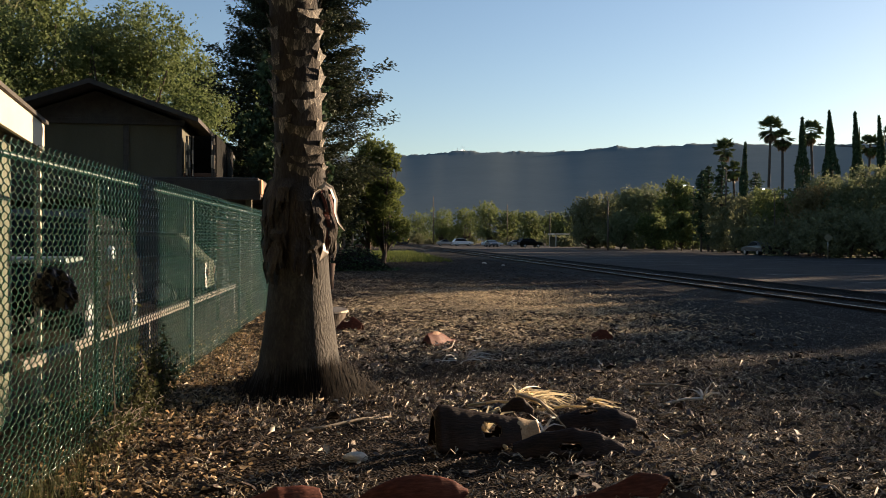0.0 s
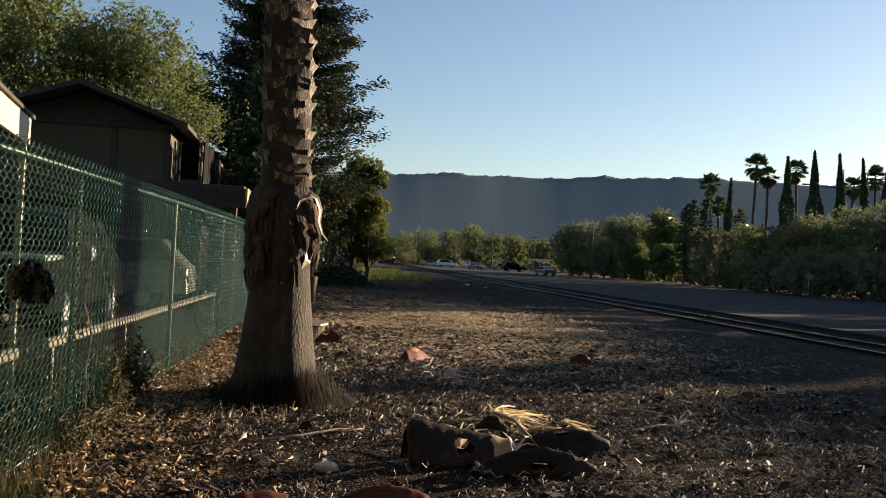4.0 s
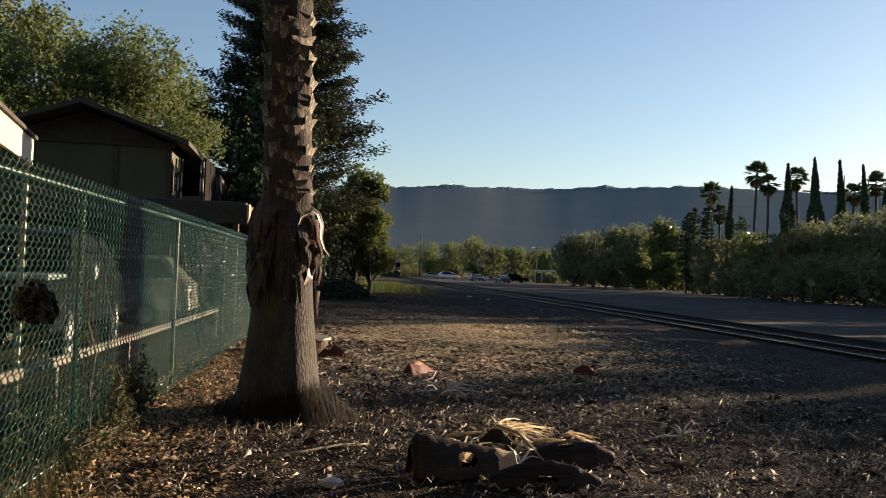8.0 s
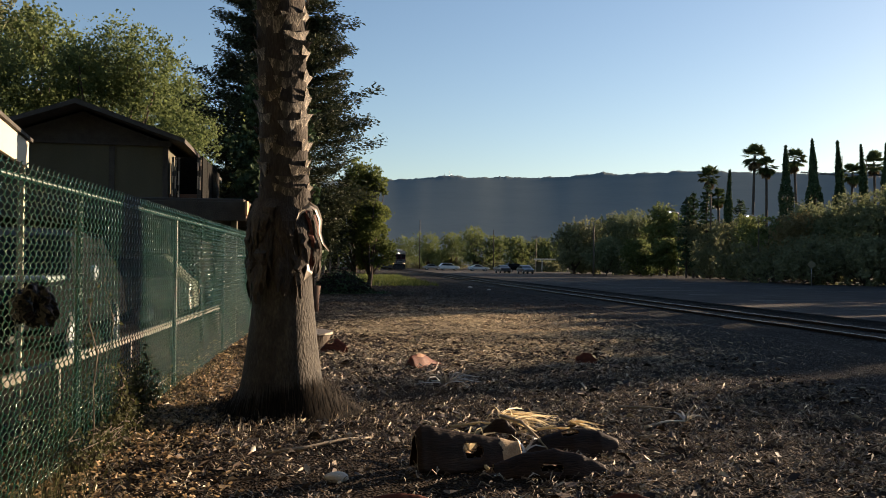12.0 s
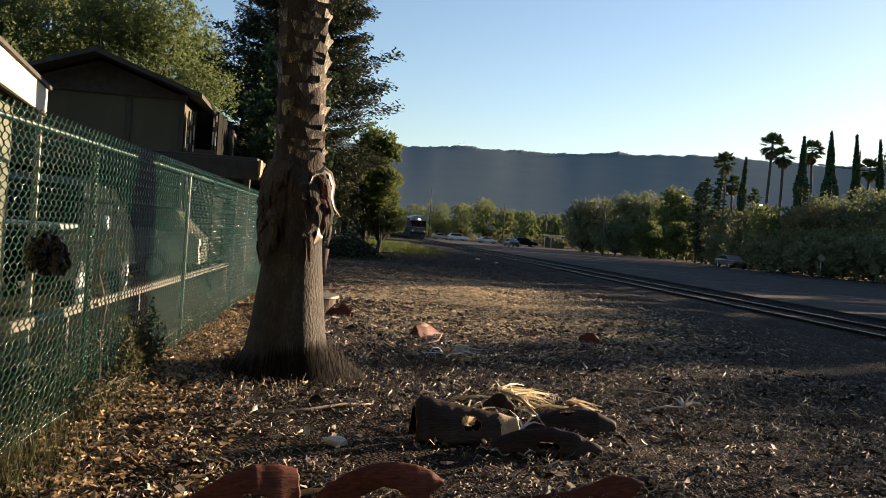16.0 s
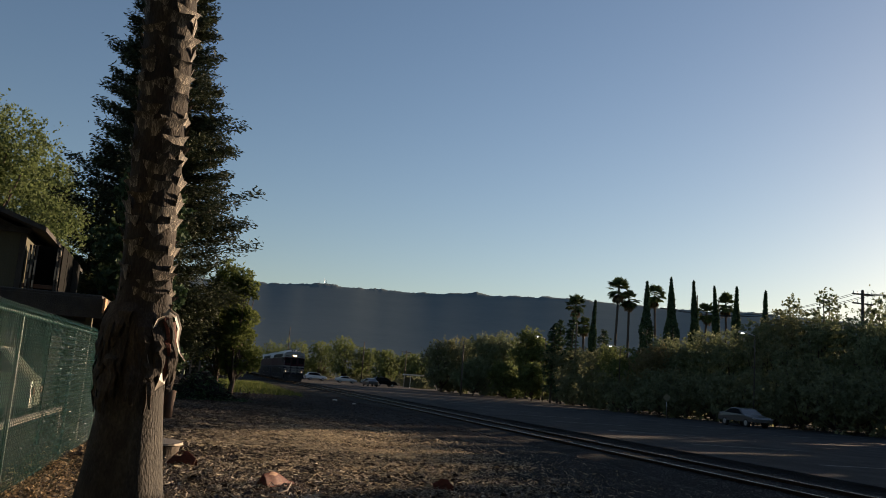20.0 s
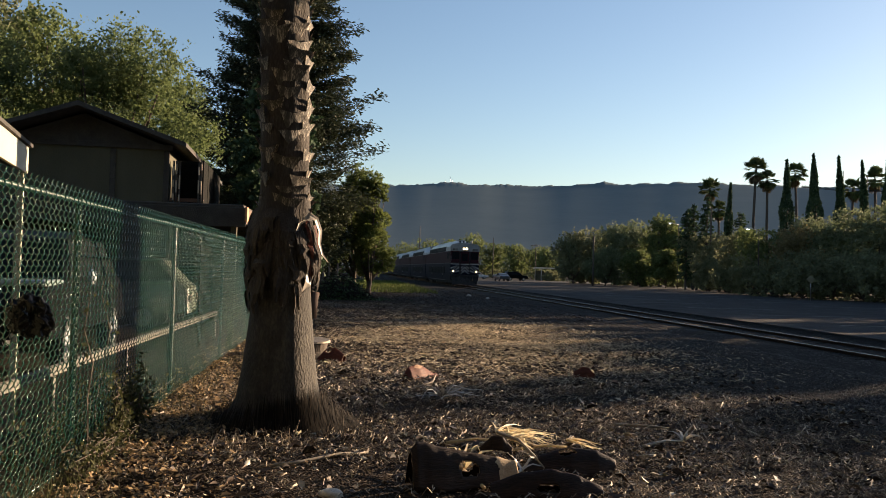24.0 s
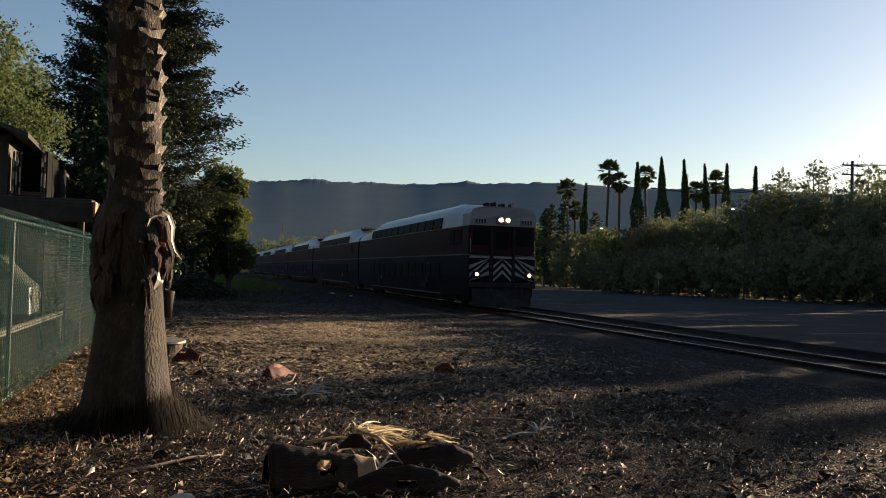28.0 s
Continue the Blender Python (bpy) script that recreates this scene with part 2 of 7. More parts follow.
M = {
    "ground": ground_mat(),
    "asphalt": surf("asphalt", [(0.02253, 0.02201, 0.02148), (0.03633, 0.03528, 0.03475), (0.05911, 0.05806, 0.057)], 0.6, 0.95, 0.5, 90, spec=0.08),
    "paint_line": surf("paint_line", [(0.06, 0.058, 0.055), (0.22, 0.215, 0.20)], 3, 0.8, 0.1),
    "concrete": surf("concrete", [(0.10, 0.095, 0.085), (0.18, 0.17, 0.16)], 2, 0.9, 0.3),
    "ballast": surf("ballast", [(0.007956, 0.00663, 0.005967), (0.02652, 0.02387, 0.02122)], 8, 0.95, 1.0, 40, spec=0.08),
    "rail_top": surf("rail_top", [(0.20, 0.19, 0.18), (0.32, 0.31, 0.295)], 5, 0.25, 0.0, 80, 1.0),
    "rail_rust": surf("rail_rust", [(0.03, 0.018, 0.012), (0.05, 0.03, 0.02)], 6, 0.9, 0.3, spec=0.1),
    "tie": surf("tie", [(0.01176, 0.0098, 0.00784), (0.0294, 0.02352, 0.01862)], 3, 0.95, 0.5, 50, spec=0.08, stretch=(1, 8, 8)),
    "fence_green": surf("fence_green", [(0.0018, 0.022, 0.0145), (0.0032, 0.036, 0.024)], 6, 0.42, 0.05, 80, 0.0, spec=0.3),
    "wire_green": surf("wire_green", [(0.0015, 0.0185, 0.0116), (0.0025, 0.0300, 0.0190)], 9, 0.18, 0.0, 80, 0.0, spec=0.50),
    "palm_bark": surf("palm_bark", [(0.0115, 0.0096, 0.0068), (0.0310, 0.0262, 0.0190), (0.0690, 0.0575, 0.0425)], 9, 0.9, 1.0, 48, stretch=(1, 1, 0.42)),
    "palm_fibre": surf("palm_fibre", [(0.012, 0.009, 0.007), (0.03, 0.023, 0.017), (0.068, 0.054, 0.04)], 6, 0.95, 0.9, 60, stretch=(1, 1, 0.3)),
    "root_dark": island("root_dark", [(0.004, 0.003, 0.0022), (0.010, 0.0075, 0.0052), (0.022, 0.016, 0.011), (0.050, 0.037, 0.025)], 0.9, spec=0.15),
    "palm_boot": surf("palm_boot", [(0.015, 0.0118, 0.0085), (0.062, 0.050, 0.037), (0.54, 0.455, 0.34)], 7, 0.75, 0.4, 50, stretch=(2, 2, 0.4)),
    "boot_red": surf("boot_red", [(0.040, 0.013, 0.0085), (0.098, 0.029, 0.0175), (0.185, 0.060, 0.034)], 4, 0.65, 0.22, 60, stretch=(0.25, 1.2, 1.2), spec=0.15),
    "boot_dark": surf("boot_dark", [(0.0085, 0.0046, 0.0029), (0.0215, 0.0115, 0.0070), (0.052, 0.0285, 0.0170)], 5, 0.60, 0.3, 55, stretch=(0.25, 2, 2), spec=0.22),
    "boot_orange": surf("boot_orange", [(0.1166, 0.04732, 0.02422), (0.2609, 0.13, 0.06839), (0.3962, 0.2345, 0.1344)], 6, 0.7, 0.5, 60, stretch=(0.4, 2, 2), spec=0.3),
    # paler than the skins: torn fibre, and a lit look painted on husk rims
    "boot_rim": surf("boot_rim", [(0.12, 0.075, 0.045), (0.34, 0.24, 0.15)], 9, 0.8, 0.5, 70),
    "boot_cut": surf("boot_cut", [(0.30, 0.20, 0.11), (0.58, 0.44, 0.28)], 7, 0.8, 0.3, 70),
    "straw": leafy("straw", (0.56, 0.44, 0.25), (0.84, 0.72, 0.48), 0.42, 0.6, 0.3),
    "bark_pale": leafy("bark_pale", (0.30, 0.26, 0.215), (0.44, 0.39, 0.33), 0.2, 0.4, 0.4),
    "shreds": island("shreds", [(0.2114, 0.1487, 0.08599), (0.516, 0.3971, 0.2446), (0.5917, 0.5342, 0.3673), (0.3935, 0.2892, 0.177), (0.5952, 0.5741, 0.4578)], 0.6),
    # litter colour made pale to add to the low sun on it
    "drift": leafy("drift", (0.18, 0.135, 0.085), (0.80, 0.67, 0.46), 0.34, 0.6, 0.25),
    "flakes": island("flakes", [(0.012, 0.008, 0.006), (0.035, 0.022, 0.015), (0.07, 0.042, 0.026), (0.13, 0.085, 0.055)], 0.75),
    "dry_frond": island("dry_frond", [(0.44, 0.40, 0.34), (0.74, 0.69, 0.60)], 0.6),
    "chips": island("chips", [(0.06607, 0.04857, 0.03599), (0.1665, 0.1262, 0.09136), (0.2797, 0.2177, 0.1576), (0.3636, 0.2951, 0.2164), (0.4666, 0.3839, 0.2783), (0.6326, 0.5407, 0.4076)], 0.8),
    "dry_leaf": leafy("dry_leaf", (0.060, 0.038, 0.022), (0.58, 0.41, 0.225), 0.30, 0.6, 0.2),
    "burnt": surf("burnt", [(0.0108, 0.0099, 0.009), (0.0324, 0.0288, 0.0252)], 7, 0.95, 0.9, 30, spec=0.1),
    "stones": island("stones", [(0.008987, 0.00749, 0.006269), (0.01983, 0.01677, 0.01405), (0.09184, 0.08365, 0.07416), (0.02896, 0.02487, 0.02078), (0.01447, 0.01243, 0.0104)], 0.6, spec=0.3),
    "splinter": surf("splinter", [(0.30, 0.25, 0.18), (0.62, 0.54, 0.42)], 6, 0.75, 0.3, 60, stretch=(0.3, 2, 2)),
    "twig": island("twig", [(0.25, 0.19, 0.13), (0.45, 0.37, 0.27)], 0.8),
    "pale_stone": surf("pale_stone", [(0.38, 0.35, 0.30), (0.58, 0.54, 0.48)], 9, 0.85, 0.3),
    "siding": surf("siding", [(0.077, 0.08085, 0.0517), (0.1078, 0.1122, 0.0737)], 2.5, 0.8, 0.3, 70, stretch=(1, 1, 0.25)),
    "white_paint": surf("white_paint", [(0.40, 0.355, 0.27), (0.50, 0.45, 0.355)], 3, 0.55, 0.1),
    "grey_wood": surf("grey_wood", [(0.108, 0.0918, 0.0756), (0.1836, 0.162, 0.135)], 3, 0.85, 0.4, 60, stretch=(4, 0.4, 4)),
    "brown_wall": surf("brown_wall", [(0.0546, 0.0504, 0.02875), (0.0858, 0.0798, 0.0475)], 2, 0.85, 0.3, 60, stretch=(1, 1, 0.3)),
    "roof_dark": surf("roof_dark", [(0.03114, 0.0272, 0.02264), (0.06754, 0.05982, 0.05022)], 6, 0.9, 0.6, 40),
    "porch_wood": surf("porch_wood", [(0.30, 0.24, 0.17), (0.46, 0.38, 0.28)], 5, 0.8, 0.3),
    "red_wood": surf("red_wood", [(0.06, 0.028, 0.015), (0.12, 0.06, 0.032)], 3, 0.75, 0.3, 50),
    "orange_wood": surf("orange_wood", [(0.42, 0.20, 0.09), (0.55, 0.28, 0.13)], 3, 0.7, 0.3, 50),
    "bark": surf("bark", [(0.03, 0.022, 0.016), (0.10, 0.075, 0.055)], 4, 0.95, 0.9, 30, stretch=(1, 1, 0.25)),
    "leaf_broad": leafy("leaf_broad", (0.078, 0.108, 0.041), (0.150, 0.186, 0.072), 0.48),
    "leaf_lit": leafy("leaf_lit", (0.070, 0.096, 0.029), (0.155, 0.185, 0.056), 0.55),
    # leaf_dark and leaf_hedge are lightened to imitate haze across the lot
    "leaf_dark": leafy("leaf_dark", (0.135, 0.145, 0.078), (0.21, 0.22, 0.115), 0.38),
    "leaf_far": leafy("leaf_far", (0.075, 0.105, 0.038), (0.185, 0.215, 0.080), 0.48),
    "leaf_hedge": leafy("leaf_hedge", (0.125, 0.150, 0.080), (0.205, 0.230, 0.120), 0.38),
    "needle": leafy("needle", (0.024, 0.031, 0.018), (0.058, 0.069, 0.037), 0.12),
    # cypress and frond greens are lifted to stand for distant haze and flare
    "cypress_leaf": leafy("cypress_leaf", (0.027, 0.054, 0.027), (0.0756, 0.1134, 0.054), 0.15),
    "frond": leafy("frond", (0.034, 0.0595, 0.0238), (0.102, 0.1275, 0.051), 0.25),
    "frond_dead": leafy("frond_dead", (0.07, 0.05, 0.03), (0.15, 0.11, 0.06), 0.2),
    "grass": leafy("grass", (0.042, 0.063, 0.014), (0.14, 0.161, 0.042), 0.4),
    "weed": leafy("weed", (0.022, 0.028, 0.012), (0.075, 0.075, 0.032), 0.3),
    "leaf_rust": leafy("leaf_rust", (0.150, 0.125, 0.060), (0.240, 0.195, 0.090), 0.42),
    # near-black, puts the shade of the porch into the colour
    "screen_dark": surf("screen_dark", [(0.004, 0.004, 0.0036), (0.010, 0.010, 0.009)], 8, 0.9, 0.2, 60, spec=0.1),
    # wooded slopes with distance haze mixed into the blue-grey
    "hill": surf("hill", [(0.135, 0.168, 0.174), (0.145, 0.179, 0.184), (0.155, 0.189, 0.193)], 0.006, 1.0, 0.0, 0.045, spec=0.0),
    "train_white": surf("train_white", [(0.168, 0.1696, 0.172), (0.24, 0.2424, 0.2448)], 1.2, 0.45, 0.03, 30, coat=0.2),
    "train_maroon": surf("train_maroon", [(0.02854, 0.01017, 0.01261), (0.04412, 0.01595, 0.01962)], 1.2, 0.55, 0.03, 30, spec=0.05),
    "train_blue": surf("train_blue", [(0.004403, 0.005673, 0.01202), (0.006654, 0.009192, 0.01872)], 1.2, 0.55, 0.03, 30, spec=0.05),
    "train_stripe": surf("train_stripe", [(0.09, 0.09, 0.092), (0.14, 0.14, 0.142)], 1.2, 0.6, 0.03, 30, spec=0.1),
    "train_roof": surf("train_roof", [(0.156, 0.159, 0.162), (0.24, 0.243, 0.246)], 1.5, 0.40, 0.05, 30, 0.6),
    "train_black": surf("train_black", [(0.014, 0.014, 0.0154), (0.0392, 0.0378, 0.0364)], 3, 0.8, 0.2, spec=0.1),
    "dark_glass": glass("dark_glass"),
    "headlight": glow("headlight", (1.0, 0.60, 0.28), 14.0),
    "ditch_light": glow("ditch_light", (1.0, 0.52, 0.24), 5.0),
    "street_light": glow("street_light", (1.0, 0.97, 0.9), 2.5),
    "steel": surf("steel", [(0.30, 0.30, 0.30), (0.45, 0.45, 0.45)], 4, 0.4, 0.05, 60, 0.9),
    "pole_wood": surf("pole_wood", [(0.045, 0.034, 0.026), (0.09, 0.07, 0.055)], 3, 0.9, 0.4),
    "rubber": surf("rubber", [(0.012, 0.012, 0.012), (0.022, 0.022, 0.022)], 8, 0.8, 0.1),
    "bag": surf("bag", [(0.002, 0.002, 0.0025), (0.004, 0.004, 0.0045)], 8, 0.09, 0.15, 30, spec=0.22),
    "car_white": surf("car_white", [(0.42, 0.43, 0.44), (0.52, 0.53, 0.54)], 1, 0.25, 0.0, 30, coat=0.6),
    "car_grey": surf("car_grey", [(0.030, 0.032, 0.034), (0.045, 0.047, 0.050)], 1, 0.35, 0.0, 30, coat=0.4),
    "car_dark": surf("car_dark", [(0.0020, 0.0024, 0.0025), (0.0040, 0.0044, 0.0045)], 1, 0.4, 0.0, 30, spec=0.06),
    "car_pale": surf("car_pale", [(0.22, 0.27, 0.26), (0.32, 0.36, 0.34)], 1, 0.35, 0.0, 30, coat=0.4),
    "car_sage": surf("car_sage", [(0.112, 0.126, 0.091), (0.154, 0.168, 0.126)], 1, 0.4, 0.0, 30, coat=0.3),
    "sign_back": surf("sign_back", [(0.10, 0.085, 0.045), (0.16, 0.135, 0.07)], 3, 0.6, 0.05),
    "car_silver": surf("car_silver", [(0.16, 0.17, 0.19), (0.24, 0.25, 0.27)], 1, 0.3, 0.0, 30, 0.5, coat=0.5),
}

# ---------- mesh helpers ----------


def thing(name, label, category, group="", kind="", at=None):
    ob = new(name)
    ob.empty_display_size = 0.2
    if at is not None:
        ob.matrix_basis = at
    return tagged(ob, label, category, group, kind)


def link(name, mesh, material, parent=None, label="", smooth=False):
    if material is not None:
        for mm in material if isinstance(material, (list, tuple)) else (material,):
            mesh.materials.append(M[mm])
    if smooth:
        mesh.polygons.foreach_set("use_smooth", [True] * len(mesh.polygons))
    ob = new(name, mesh)
    ob.parent = parent
    return tagged(ob, label)


def part(name, bm, material, parent=None, label="", smooth=False):
    mesh = bpy.data.meshes.new(name)
    bm.to_mesh(mesh)
    bm.free()
    return link(name, mesh, material, parent, label, smooth)


def pyd(name, verts, faces, material, parent=None, label="", smooth=False):
    mesh = bpy.data.meshes.new(name)
    mesh.from_pydata([tuple(v) for v in np.asarray(verts, float).tolist()], [], np.asarray(faces).tolist() if isinstance(faces, np.ndarray) else faces)
    mesh.update()
    return link(name, mesh, material, parent, label, smooth)


def box(bm, lo, hi, bevel=0.0, m=None):
    ret = bmesh.ops.create_cube(bm, size=1)
    vs = ret["verts"]
    lo, hi = Vector(lo), Vector(hi)
    for v in vs:
        v.co = Vector([(lo[i] + hi[i]) / 2 + v.co[i] * (hi[i] - lo[i]) for i in range(3)])
    if bevel:
        es = list({e for v in vs for e in v.link_edges})
        bev = bmesh.ops.bevel(bm, geom=es, offset=bevel, segments=2, affect="EDGES", profile=0.5)
        vs = list({v for f in bev["faces"] for v in f.verts} | {v for v in vs if v.is_valid})
    if m is not None:
        bmesh.ops.transform(bm, matrix=m, verts=vs)
    return bm


def boxes(*args, bevel=0.0):
    bm = bmesh.new()
    for lo, hi in args:
        box(bm, lo, hi, bevel)
    return bm


def tube_data(pts, radii, n=8, cap=True, wob=0.0, rng=None):
    """Vertices and faces of a tapered tube along pts."""
    pts = [Vector(p) for p in pts]
    vs, fs = [], []
    for i, p in enumerate(pts):
        d = (pts[min(i + 1, len(pts) - 1)] - pts[max(i - 1, 0)]).normalized()
        a = d.orthogonal().normalized() if abs(d.z) < 0.95 else Vector((1, 0, 0)).cross(d).normalized()
        if abs(d.z) < 0.95:
            a = Vector((0, 0, 1)).cross(d).normalized()
        c = d.cross(a)
        for k in range(n):
            t = 2 * math.pi * k / n
            r = radii[i] * (1 + (wob * (rng.random() - 0.5) if wob else 0))
            vs.append(p + (a * math.cos(t) + c * math.sin(t)) * r)
    for i in range(len(pts) - 1):
        for k in range(n):
            fs.append((i * n + k, i * n + (k + 1) % n, (i + 1) * n + (k + 1) % n, (i + 1) * n + k))
    if cap:
        fs.append(tuple(range(n - 1, -1, -1)))
        fs.append(tuple((len(pts) - 1) * n + k for k in range(n)))
    return vs, fs


def merged(list_of_data):
    vs, fs = [], []
    for v, f in list_of_data:
        o = len(vs)
        vs.extend(v)
        fs.extend(tuple(i + o for i in q) for q in f)
    return vs, fs


def tube(name, pts, radii, material, parent=None, n=8, label="", smooth=True, wob=0.0, rng=None):
    if not hasattr(radii, "__len__"):
        radii = [radii] * len(pts)
    v, f = tube_data(pts, radii, n, True, wob, rng)
    return pyd(name, v, f, material, parent, label, smooth)


def scatter_quads(centres, size, rng, aspect=0.6, up=0.0, droop=0.0, axis=None):
    """Loose leaves: one bent quad (two triangles each side of a rib) at each centre, turned at random."""
    c = np.asarray(centres, float)
    n = len(c)
    a = rng.normal(size=(n, 3)) if axis is None else np.array(axis, float)
    a[:, 2] = a[:, 2] * (1 - up) - droop
    a /= np.linalg.norm(a, axis=1)[:, None] + 1e-9
    b = rng.normal(size=(n, 3))
    if up:
        b[:, 2] *= 1 - up
    b -= a * np.sum(a * b, axis=1)[:, None]
    b /= np.linalg.norm(b, axis=1)[:, None] + 1e-9
    s = np.asarray(size) * (0.6 + 0.8 * rng.random(n))
    s = s[:, None]
    v = np.empty((n, 4, 3))
    v[:, 0], v[:, 1] = c - a * s * 0.5, c + b * s * aspect * 0.5
    v[:, 2], v[:, 3] = c + a * s * 0.5, c - b * s * aspect * 0.5
    nn = np.cross(a, b)
    v[:, 1] += nn * s * 0.12
    v[:, 3] += nn * s * 0.12
    f = np.arange(4 * n).reshape(n, 4)
    return v.reshape(-1, 3), f


def quads(name, centres, size, material, rng, parent=None, aspect=0.6, up=0.0, droop=0.0, label="", axis=None):
    v, f = scatter_quads(centres, size, rng, aspect, up, droop, axis)
    mesh = bpy.data.meshes.new(name)
    mesh.vertices.add(len(v))
    mesh.vertices.foreach_set("co", v.ravel())
    mesh.loops.add(f.size)
    mesh.loops.foreach_set("vertex_index", f.ravel())
    mesh.polygons.add(len(f))
    mesh.polygons.foreach_set("loop_start", np.arange(0, f.size, 4))
    mesh.update(calc_edges=True)
    mesh.validate()
    return link(name, mesh, material, parent, label)

# ---------- ground, track and lot ----------
TRACK_X, RAIL_Z = 12.58, 0.02


def relief(x, y):
    """Height of the soil: slow swells and small lumps near the camera, a shallow trough under the track, flat far away."""
    bed = 1 / (1 + math.exp((abs(x - TRACK_X) - 2.7) * 5)) if abs(x - TRACK_X) < 5 else 0.0
    near = math.exp(-((x - 2) / 9) ** 4 - ((y - 12) / 26) ** 4)
    return -0.17 * bed + near * (0.05 * noise.noise((x * 0.35, y * 0.35, 1)) + 0.028 * noise.noise((x * 1.7, y * 1.7, 4)) + 0.012 * noise.noise((x * 6, y * 6, 8)))


def build_ground():
    near_x = np.arange(-4.5, 9.51, 0.1)
    near_y = np.concatenate([np.arange(2.0, 20, 0.1), np.arange(20, 45.1, 0.3)])
    xs = np.concatenate([[-5000, -1500, -400, -120, -50, -25, -14, -9, -6.5, -5.3], near_x, [9.7, 9.9, 10.1, 10.3, 10.6, 11, 12, 13, 14, 14.6, 14.9, 15.1, 15.3, 15.6, 16, 25, 45, 80, 150, 400, 1500, 5000]])
    ys = np.concatenate([[-5000, -1500, -400, -100, -40, -15, -6, -2, 0.5], near_y, [48, 55, 70, 100, 150, 260, 500, 1200, 2500, 5000]])
    verts = [(x, y, relief(x, y)) for y in ys for x in xs]
    nx, ny = len(xs), len(ys)
    faces = [(j * nx + i, j * nx + i + 1, (j + 1) * nx + i + 1, (j + 1) * nx + i) for j in range(ny - 1) for i in range(nx - 1)]
    ob = pyd("ground", verts, faces, "ground", smooth=True)
    tagged(ob, "dark brown soil with wood mulch turning into grey gravel", "ground", kind="structure")


build_ground()


def build_track():
    t = thing("railway_track", "straight railway track with shiny rails on dark ballast", "railway track", kind="structure")
    prof = [(-2.5, -0.15), (-1.5, -0.07), (1.5, -0.07), (2.5, -0.15)]
    ys = np.concatenate([np.arange(-20, 60, 0.5), np.arange(60, 420, 4.0)])
    v, f = [], []
    r = random.Random(3)
    for y in ys:
        for px, pz in prof:
            v.append((TRACK_X + px + r.uniform(-0.12, 0.12), y, pz + r.uniform(-0.012, 0.02) * (abs(px) < 2)))
    for j in range(len(ys) - 1):
        for i in range(3):
            f.append((j * 4 + i, j * 4 + i + 1, j * 4 + i + 5, j * 4 + i + 4))
    pyd("ballast_bed", v, f, "ballast", t)
    # rail: flat foot, thin web, rounded head
    sec = [(-0.07, 0), (0.07, 0), (0.07, 0.012), (0.012, 0.03), (0.012, 0.10), (0.036, 0.112), (0.036, 0.14), (0.028, 0.148), (-0.028, 0.148), (-0.036, 0.14), (-0.036, 0.112), (-0.012, 0.10), (-0.012, 0.03), (-0.07, 0.012)]
    for side in (-0.7535, 0.7535):
        v, f, k = [], [], len(sec)
        for y in (-60, 420):
            v += [(TRACK_X + side + a, y, RAIL_Z - 0.148 + b) for a, b in sec]
        for i in range(k):
            f.append((i, (i + 1) % k, k + (i + 1) % k, k + i))
        ob = pyd("rail", v, f, ("rail_rust", "rail_top"), t)
        for i, p in enumerate(ob.data.polygons):
            p.material_index = 1 if 7 <= i <= 7 else 0
    tie_mesh = None
    for i in range(230):
        y = -2 + i * 0.54 + r.uniform(-0.03, 0.03)
        if tie_mesh is None:
            ob = part("tie", box(bmesh.new(), (-1.3, -0.11, -0.14), (1.3, 0.11, 0.0), 0.012), "tie", t)
            tie_mesh = ob.data
        else:
            ob = new("tie", tie_mesh)
            ob.parent = t
        ob.matrix_basis = pose(TRACK_X + r.uniform(-0.04, 0.04), y, RAIL_Z - 0.085 + r.uniform(-0.012, 0.004), 0, 0, r.uniform(-1.2, 1.2))


build_track()


def build_lot():
    lot = part("parking_lot", box(bmesh.new(), (15.45, -60, -0.3), (62, 235, 0.012)), "asphalt")
    tagged(lot, "wide dark asphalt parking lot with faded painted lines", "parking lot", kind="structure")
    r = random.Random(5)
    for i in range(26):
        y = -6 + i * 7.2
        for x0 in (18.5, 30.0, 41.5):
            ln = part("painted_line", box(bmesh.new(), (x0, y - 0.06, 0.004), (x0 + 5.2 + r.uniform(-0.3, 0.3), y + 0.06, 0.017)), "paint_line", lot)
    kerb = part("kerb", box(bmesh.new(), (62.0, -60, -0.2), (62.25, 235, 0.14), 0.02), "concrete")
    tagged(kerb, "grey concrete kerb along the parking lot", "kerb", kind="structure")


build_lot()


